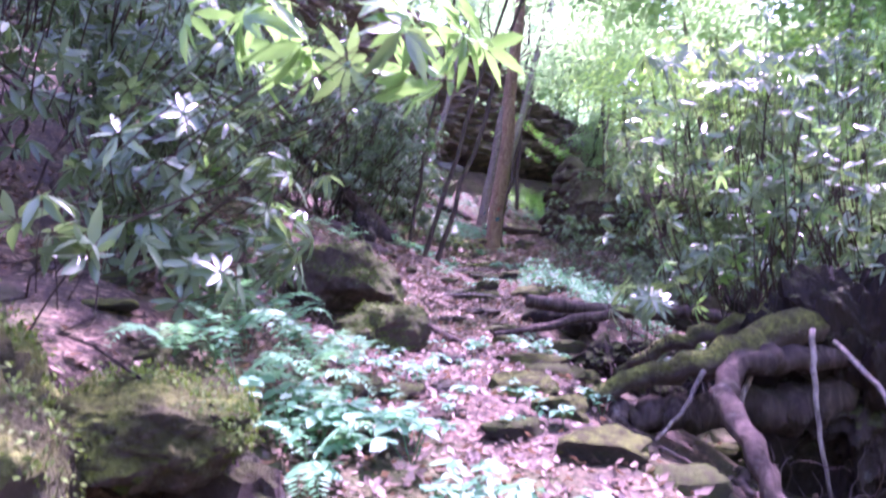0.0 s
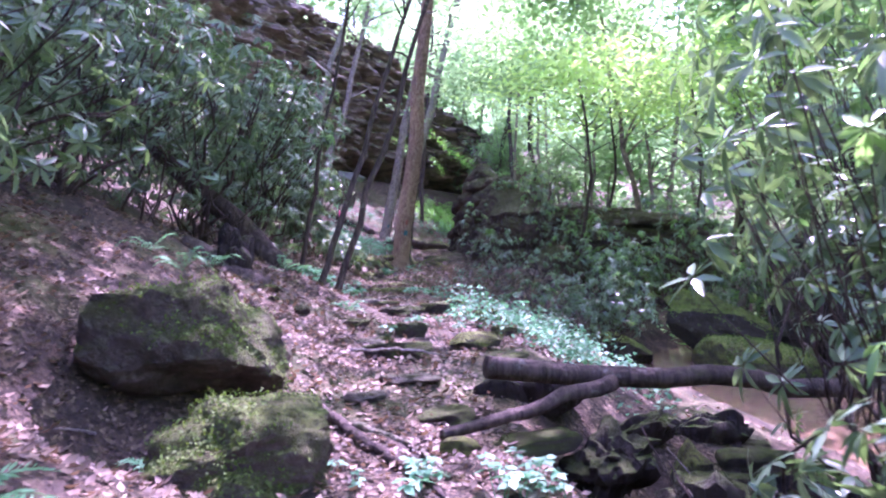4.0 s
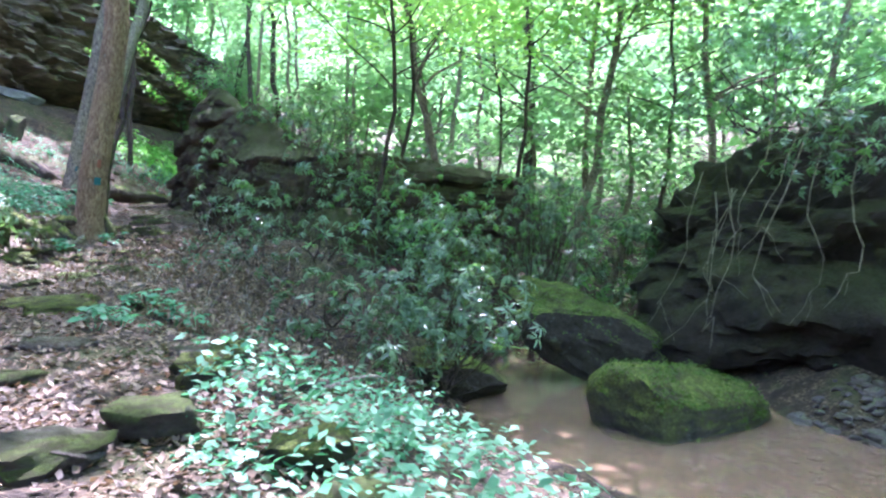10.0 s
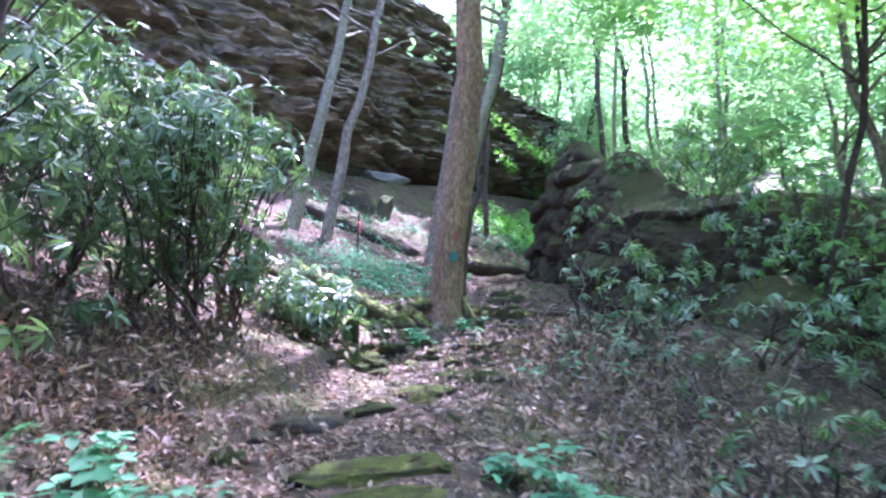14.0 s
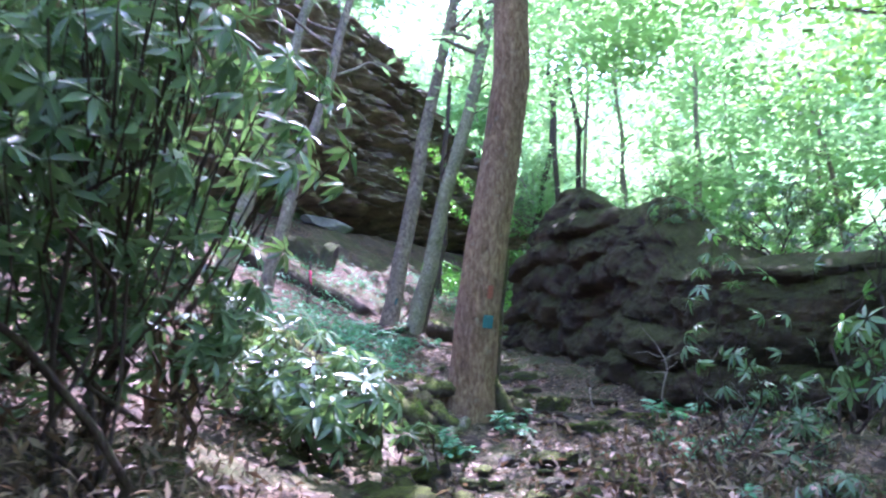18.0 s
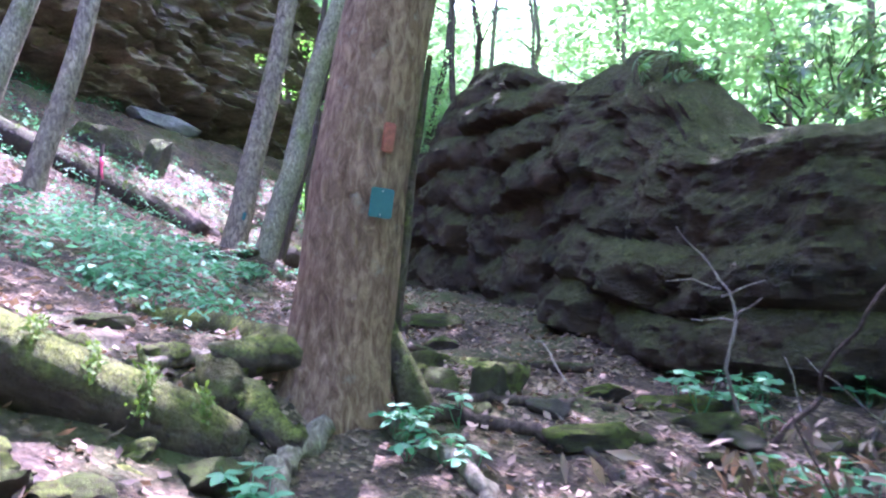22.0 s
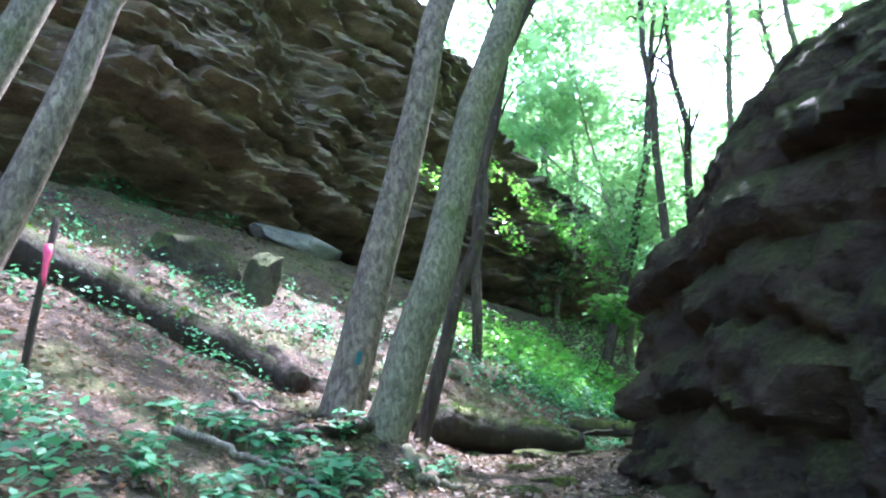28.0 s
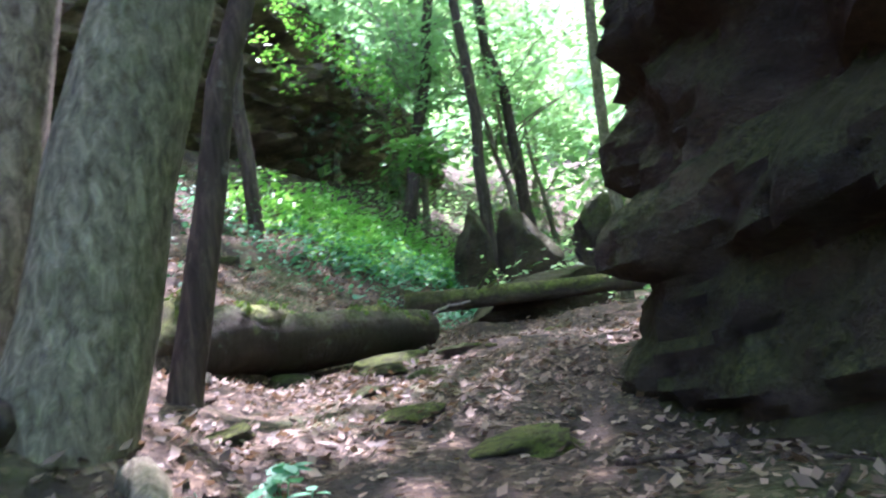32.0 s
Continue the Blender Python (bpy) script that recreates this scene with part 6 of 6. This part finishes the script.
for n, (pts, r0, r1, mat, label) in enumerate(STUMP_ROOTS):
    root_strand(pts, r0, r1, mat, label, 460 + n)


def soil_path(pts, lift):
    return [on_soil(x, y, lift) for x, y in pts]


for n, (pts, r) in enumerate([([(2.2, 26.1), (2.45, 25.6), (2.35, 25.1), (2.6, 24.6)], 0.06), ([(2.3, 26.3), (2.8, 26.1), (3.2, 25.7), (3.1, 25.2)], 0.06), ([(1.8, 26.1), (1.5, 25.7), (1.5, 25.2), (1.1, 24.8)], 0.07),
                              ([(2.35, 26.5), (2.9, 26.6), (3.5, 26.4), (4.2, 26.6)], 0.06), ([(1.7, 26.5), (1.2, 26.6), (0.8, 26.3)], 0.07), ([(-0.26, 8.45), (0.08, 7.7), (0.3, 7.15), (0.46, 6.55)], 0.045),
                              ([(0.0, 8.1), (0.42, 7.6), (0.5, 7.05)], 0.03), ([(2.45, 36.05), (2.1, 35.7), (1.6, 35.4), (1.2, 35.2)], 0.09), ([(2.8, 35.9), (2.9, 35.4), (3.3, 35.2)], 0.07),
                              ([(1.9, 37.1), (1.7, 36.8), (1.3, 36.8)], 0.06), ([(1.35, 7.6), (1.0, 7.0), (0.85, 6.2), (1.0, 5.6)], 0.05), ([(2.6, 8.2), (2.3, 7.6), (1.9, 7.2), (1.5, 7.1)], 0.06), ([(3.0, 8.4), (3.3, 8.1), (3.8, 8.0), (4.2, 8.2)], 0.09), ([(2.3, 4.9), (2.0, 4.4), (1.75, 3.8), (1.7, 3.2)], 0.05), ([(2.6, 4.4), (2.3, 3.9), (2.2, 3.3)], 0.04), ([(2.5, 25.2), (2.9, 24.9), (3.3, 25.0)], 0.035), ([(1.0, 25.0), (0.6, 24.4), (0.7, 23.9)], 0.05)]):
    root_strand(soil_path(pts, r * 0.4), r, r * 0.35, BARK_MOSS if n % 2 == 0 else BARK_DARK, "gnarled tree root crossing the trail", 400 + n)
for n, (a, b, r) in enumerate([((-0.45, 12.3, 1.75), (-0.25, 10.6, 1.62), 0.015), ((0.0, 9.7, 1.45), (0.9, 9.5, 1.42), 0.02), ((0.9, 34.6, 3.25), (2.2, 34.2, 2.75), 0.035), ((0.9, 35.6, 3.4), (1.5, 35.1, 3.15), 0.03),
                               ((5.3, 41.0, 2.95), (7.0, 41.6, 3.2), 0.03), ((4.5, 28.7, 2.2), (3.8, 26.9, 2.04), 0.014), ((2.6, 14.3, 1.45), (3.5, 15.0, 1.2), 0.015)]):
    root_strand(bend(a, b, 5, 0.05, 0.03, n), r, r * 0.5, DEAD_WOOD, "bare weathered stick lying on the ground", 430 + n, "stick", "stick")


def litter():
    """Dry fallen leaves, thickest along the trail."""
    rs = np.random.RandomState(31)
    n = 118000
    y = rs.uniform(-1, 46, n)
    x = np.interp(y, TY, TX) + rs.randn(n) * 2.0
    x[-36000:], y[-36000:] = rs.uniform(-4.5, 9.5, 36000), rs.uniform(26, 49, 36000)
    x[-68000:-36000], y[-68000:-36000] = rs.uniform(-4.2, 2.6, 32000), rs.uniform(0.5, 20, 32000)
    z = height(x, y) + rs.uniform(0.006, 0.035, n)
    gully = (x > 1.15) & (x < 5) & (y > 3.2) & (y < 9.6)
    clumps = np.sin(1.9 * x + 0.8 * y) + np.sin(2.7 * y - 1.3 * x + 1) + rs.randn(n) * 0.8 > -0.75
    keep = (z > -0.15) & ~(gully & (rs.rand(n) < 0.85)) & clumps
    x, y, z = x[keep], y[keep], z[keep]
    n = len(x)
    rot = turns(rs.rand(n) * 6.28, rs.uniform(-0.45, 0.45, n), rs.uniform(-0.6, 0.6, n))
    v, t = strewn(leaf_shape(1, 0.62, -0.25, 0.35, 1), np.stack([x, y, z], 1), rot, rs.uniform(0.03, 0.085, n))
    return tagged(new("leaf_litter", arrays_mesh("leaf_litter", v, t, LITTER)), "dry brown and tan fallen leaves", "leaf litter", kind="stuff")


litter()


# ---- bare twigs, hanging roots, dead brush ----
def bare_shrub(name, label, strands, r, mat, seed, category="twig"):
    """Bare wood: one child strand for each fork."""
    origin = strands[0][0]
    root = thing(name, label, category, origin)
    for n, pts in enumerate(strands):
        p = np.concatenate([bend(a, b, 6, 0, 0.06, seed + n + i) for i, (a, b) in enumerate(zip(pts[:-1], pts[1:]))]) - np.asarray(origin)
        v, t = tube(p, np.linspace(r if n == 0 else r * 0.7, r * 0.3, len(p)), 6, 0.06, seed + n)
        part("branch", arrays_mesh("branch", v, t, mat), root)
    return root


bare_shrub("dead_sapling", "bare pale dead sapling leaning against the great boulder",
           [[(4.3, 25.82, 1.9), (4.34, 25.83, 2.58), (4.34, 25.98, 2.88), (4.2, 26.2, 3.2)], [(4.34, 25.95, 2.8), (4.1, 26.19, 2.85)], [(4.34, 25.95, 2.75), (4.47, 25.71, 2.85)],
            [(4.34, 25.85, 2.6), (4.15, 26.0, 2.62)], [(4.34, 25.84, 2.6), (4.42, 25.7, 2.75)]], 0.014, DEAD_WOOD, 500, "dead sapling")
bare_shrub("dead_sapling", "thin brown bare stem slanting across the boulder foot", [[(4.3, 25.5, 1.9), (4.47, 25.34, 2.21), (4.47, 24.94, 2.83), (4.6, 24.6, 3.3)]], 0.02, BARK_DARK, 510, "dead sapling")
rs = np.random.RandomState(52)
for n in range(11):
    y, top = rs.uniform(14.4, 17.6), rs.uniform(3.0, 4.4)
    x = 9.75 + 0.12 * abs(y - 16.2) + rs.uniform(-0.1, 0.25)
    a = (x + 0.5, y, top)
    b = (x + rs.uniform(-0.25, 0.1), y + rs.uniform(-0.4, 0.4), top - rs.uniform(0.8, 2.2))
    c = (x + rs.uniform(-0.2, 0.2), y + rs.uniform(-0.5, 0.5), b[2] - rs.uniform(0.2, 0.8))
    bare_shrub("hanging_root", "thin bare root hanging down the dark bank", [[a, b, c], [b, (b[0] - 0.05, b[1] + rs.uniform(-0.4, 0.4), b[2] - 0.5)]], rs.uniform(0.006, 0.011), BARK_MOSS, 520 + n, "root")
brush = []
for n in range(46):
    a = (9.2 + rs.rand() * 3.2, 51.6 + rs.randn() * 0.3, 11.6 - rs.rand() * 2.2)
    brush.append([a, (a[0] + rs.uniform(-0.3, 0.9), a[1] - rs.rand() * 0.5, a[2] - rs.uniform(0.6, 1.8))])
bare_shrub("dead_brush", "tangle of pale dead branches hanging from the cliff edge", [[(8.2, 51.3, 12.9), (10.8, 51.5, 10.8), (13.0, 51.3, 8.6)]] + brush, 0.035, DEAD_WOOD, 600, "dead branches")
bare_shrub("fallen_branch", "pale barkless fallen branch lying on the slope", [[(0.9, 35.3, 3.36), (1.46, 35.5, 3.24), (1.9, 35.58, 3.16), (2.2, 35.5, 3.0)], [(1.46, 35.5, 3.24), (1.7, 35.9, 3.3)]], 0.035, DEAD_WOOD, 660, "branch")
bare_shrub("fallen_branch", "short pale broken branch lying on the slope", [[(0.85, 36.95, 3.62), (1.2, 36.5, 3.48), (1.5, 36.2, 3.36)]], 0.035, DEAD_WOOD, 670, "branch")
for n, (x, y, h, r) in enumerate([(-1.3, 22.35, 1.2, 0.05), (-1.15, 22.9, 1.1, 0.09), (-1.05, 22.95, 0.9, 0.06), (-1.7, 22.8, 1.2, 0.06), (-0.9, 22.6, 0.9, 0.03), (-2.0, 22.2, 1.3, 0.05)]):
    z = float(height(x, y))
    bare_shrub("bare_shrub", "crooked bare rhododendron trunk rising from the bank", [[(x, y, z - 0.1), (x + 0.05, y, z + h * 0.5), (x - 0.1, y + 0.1, z + h), (x - 0.2, y, z + h * 1.5)],
               [(x, y, z + h * 0.6), (x + 0.25, y + 0.1, z + h * 1.2)]], r, (BARK_GREY, BARK_RED, BARK_DARK)[n % 3], 680 + n, "shrub trunk")
for n in range(26):
    y = rs.uniform(2, 40)
    x = float(np.interp(y, TY, TX)) + rs.choice([-1, 1]) * rs.uniform(0.4, 2.2)
    a, ln = rs.rand() * 6.28, rs.uniform(0.25, 0.9)
    p = [on_soil(x, y, 0.03), on_soil(x + math.cos(a) * ln * 0.5, y + math.sin(a) * ln * 0.5, 0.045), on_soil(x + math.cos(a) * ln, y + math.sin(a) * ln, 0.03)]
    root_strand(p, rs.uniform(0.006, 0.016), 0.004, BARK_DARK if n % 3 else DEAD_WOOD, "thin fallen twig lying in the leaf litter", 710 + n, "fallen_twig", "twig")


def undergrowth():
    """Low leaves that cover the slopes across the creek and behind the boulder."""
    rs = np.random.RandomState(61)
    n = 60000
    x, y = rs.uniform(9, 40, n), rs.uniform(-6, 66, n)
    s = (x - CLIFF[0]) * 0.75 - (y - CLIFF[1]) * 0.66
    inside = (np.abs(x - 9.0) < 5.2) & (np.abs(y - 30.9) < 6.6) | ((x < 11.2) & (y > 11) & (y < 20))
    keep = (s > 0.5) & ~inside
    x, y = x[keep], y[keep]
    n = len(x)
    z = height(x, y) + rs.uniform(0.02, 0.9, n) ** 1.6 * (1 + 0.5 * np.sin(0.9 * x + 0.7 * y))
    rot = turns(rs.rand(n) * 6.28, rs.uniform(-0.5, 0.4, n), rs.randn(n) * 0.3)
    v, t = strewn(leaf_shape(1, 0.5, 0.2, 0.15, 1), np.stack([x, y, z], 1), rot, rs.uniform(0.10, 0.26, n))
    return tagged(new("undergrowth", arrays_mesh("undergrowth", v, t, CANOPY_LEAF)), "leafy green undergrowth on the far slopes", "undergrowth", kind="stuff")


undergrowth()


# green growth on the cliff's ledges and on the great boulder
for n, (x, y, z, rx, rz, count) in enumerate([(6.9, 48.9, 9.95, 0.9, 0.35, 260), (7.9, 48.95, 9.15, 0.8, 0.3, 240), (8.9, 49.3, 8.75, 0.7, 0.3, 200), (5.4, 48.6, 11.2, 0.8, 0.3, 160), (6.0, 47.6, 8.6, 0.8, 0.25, 120), (3.6, 45.6, 9.4, 0.9, 0.25, 110)]):
    rs = np.random.RandomState(900 + n)
    u = rs.uniform(-1, 1, count) * rx
    at = np.stack([x + 0.66 * u + 0.5 * rs.rand(count), y + 0.75 * u - 0.5 * rs.rand(count), z - 0.45 * u + rs.randn(count) * rz * 0.5], 1)
    v, t = strewn(leaf_shape(1, 0.6, 0.2, 0.15, 1), at, turns(rs.rand(count) * 6.28, rs.uniform(-0.6, 0.3, count), rs.randn(count) * 0.3), rs.uniform(0.07, 0.18, count))
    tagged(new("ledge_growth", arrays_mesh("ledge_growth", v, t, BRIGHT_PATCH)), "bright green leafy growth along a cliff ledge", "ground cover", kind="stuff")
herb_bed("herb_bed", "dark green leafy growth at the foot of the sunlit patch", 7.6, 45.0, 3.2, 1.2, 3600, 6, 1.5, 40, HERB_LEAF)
herb_bed("herb_bed", "scattered pale green plants on the leafy talus", 4.6, 43.8, 2.4, 1.6, 1200, 7, 1.3, 40, HERB_LEAF)
herb_bed("herb_bed", "scattered green plants on the slope above the rotting log", -0.8, 39.6, 2.6, 1.4, 900, 8, 1.1, 20, HERB_LEAF)
fern(on_soil(-1.25, 8.3, 0.95), 0.3, 41, 5)
fern(on_soil(-1.5, 8.4, 0.95), 0.25, 42, 5)
bush("rhododendron", "sprawling rhododendron with drooping blue-green leaves over the bank", on_soil(-2.4, 20.0), (-2.5, 20.5, 4.1), (1.1, 1.1, 0.8), 170, 0.16, 170, young=0.02, stems=5, stem_r=0.02)
bush("rhododendron", "sprawling rhododendron with drooping blue-green leaves over the bank", on_soil(-3.4, 18.2), (-3.0, 18.2, 4.4), (1.4, 1.4, 1.1), 240, 0.16, 171, young=0.02, stems=8, stem_r=0.025)
bush("rhododendron", "bright young rhododendron sprays in front of the great boulder", on_soil(7.4, 24.0), (7.6, 23.8, 3.5), (1.0, 0.7, 0.9), 60, 0.15, 172, young=0.4, stems=6)
bush("rhododendron", "low rhododendron among dead leaves before the boulder", on_soil(4.6, 23.9), (4.6, 23.9, 2.05), (0.6, 0.5, 0.3), 26, 0.14, 173, young=0.0, stems=4)
bush("rhododendron", "small rhododendron rosette with long pale leaves on the brown bank", on_soil(-1.6, 20.4), (-1.55, 20.3, 2.75), (0.2, 0.2, 0.12), 6, 0.2, 174, young=0.0, stems=3, stem_r=0.01)
bush("rhododendron", "large rhododendron with small blue-green leaves high on the bank", on_soil(-2.6, 21.8), (-2.3, 21.6, 5.0), (1.4, 1.2, 1.0), 220, 0.13, 178, young=0.02, stems=7, stem_r=0.02)
bush("rhododendron", "low cascading rhododendron on the bank above the trail", on_soil(-1.0, 22.6), (-0.8, 22.4, 3.2), (0.85, 0.7, 0.5), 110, 0.14, 179, young=0.0, stems=5, stem_r=0.014)
bush("rhododendron", "thin-stemmed open rhododendron rising before the great boulder", on_soil(3.95, 24.1), (4.0, 23.9, 3.3), (0.7, 0.5, 1.0), 26, 0.14, 175, young=0.2, stems=5, stem_r=0.014)
bush("rhododendron", "open rhododendron with sparse glossy leaves below the trail", on_soil(4.3, 22.3), (4.3, 22.3, 2.9), (0.8, 0.7, 0.7), 26, 0.15, 176, young=0.05, stems=5, stem_r=0.014)
bush("rhododendron", "small glossy rhododendron spray above the creek wedge", on_soil(4.2, 17.2), (4.3, 17.0, 0.95), (0.35, 0.3, 0.2), 9, 0.17, 177, young=0.0, stems=3, stem_r=0.01)
# dead twigs and fallen branches among the shrubs below the trail
rs = np.random.RandomState(88)
for n, (cx, cy, span) in enumerate([(3.4, 19.6, 0.9), (3.9, 23.4, 0.9), (3.2, 21.4, 0.8), (3.6, 17.6, 0.8), (2.6, 7.0, 0.8), (2.5, 4.2, 0.7), (5.0, 25.0, 0.7), (1.9, 5.6, 0.5), (4.4, 21.2, 0.8), (3.0, 15.9, 0.6)]):
    strands = []
    for k in range(16):
        a = rs.rand() * 6.28
        x, y = cx + rs.randn() * span * 0.45, cy + rs.randn() * span * 0.45
        z = float(height(x, y))
        reach = rs.uniform(0.3, 0.9)
        strands.append([(x, y, z + 0.02), (x + math.cos(a) * reach * 0.5, y + math.sin(a) * reach * 0.5, z + rs.uniform(0.05, 0.4)), (x + math.cos(a) * reach, y + math.sin(a) * reach, z + rs.uniform(0.05, 0.7))])
    bare_shrub("dead_brush", "tangle of thin brown dead twigs in the undergrowth", strands, 0.011, BARK_DARK if n % 2 else DEAD_WOOD, 800 + 20 * n, "dead branches")


def dead_leaves():
    """Dry leaves caught in the brush below the trail and on the shaded bank."""
    rs = np.random.RandomState(89)
    n = 9000
    x, y = np.concatenate([rs.normal(3.6, 0.8, n), rs.normal(-1.3, 0.8, n // 2)]), np.concatenate([rs.uniform(16.5, 24.8, n), rs.uniform(18, 22.5, n // 2)])
    n = len(x)
    z = height(x, y) + rs.uniform(0.0, 1, n) ** 2.2 * 0.45
    rot = turns(rs.rand(n) * 6.28, rs.uniform(-1.2, 0.6, n), rs.randn(n) * 0.6)
    v, t = strewn(leaf_shape(1, 0.32, 0.35, 0.4, 1), np.stack([x, y, z], 1), rot, rs.uniform(0.06, 0.14, n))
    return tagged(new("dead_leaves", arrays_mesh("dead_leaves", v, t, LITTER)), "curled brown dead leaves caught in the brush", "leaf litter", kind="stuff")


dead_leaves()
herb_bed("herb_bed", "scattered green plants on the leafy slope under the cliff", 1.6, 40.6, 2.2, 1.5, 1000, 9, 1.1, 35, HERB_LEAF)
herb_bed("herb_bed", "scattered green plants along the rotting log", -0.6, 37.2, 2.4, 0.9, 800, 10, 1.1, 15, HERB_LEAF)
herb_bed("herb_bed", "scattered green plants under the cliff's foot", -2.6, 43.0, 2.4, 1.4, 900, 11, 1.2, 40, HERB_LEAF)
fern(on_soil(-1.25, 3.85, 0.08), 0.62, 43, 8, "large bright fern with long arching fronds beside the trail")
fern(on_soil(-0.85, 3.75, 0.08), 0.55, 44, 8, "large bright fern with long arching fronds beside the trail")
fern(on_soil(-0.62, 3.35, 0.05), 0.45, 45, 7, "large bright fern with long arching fronds beside the trail")
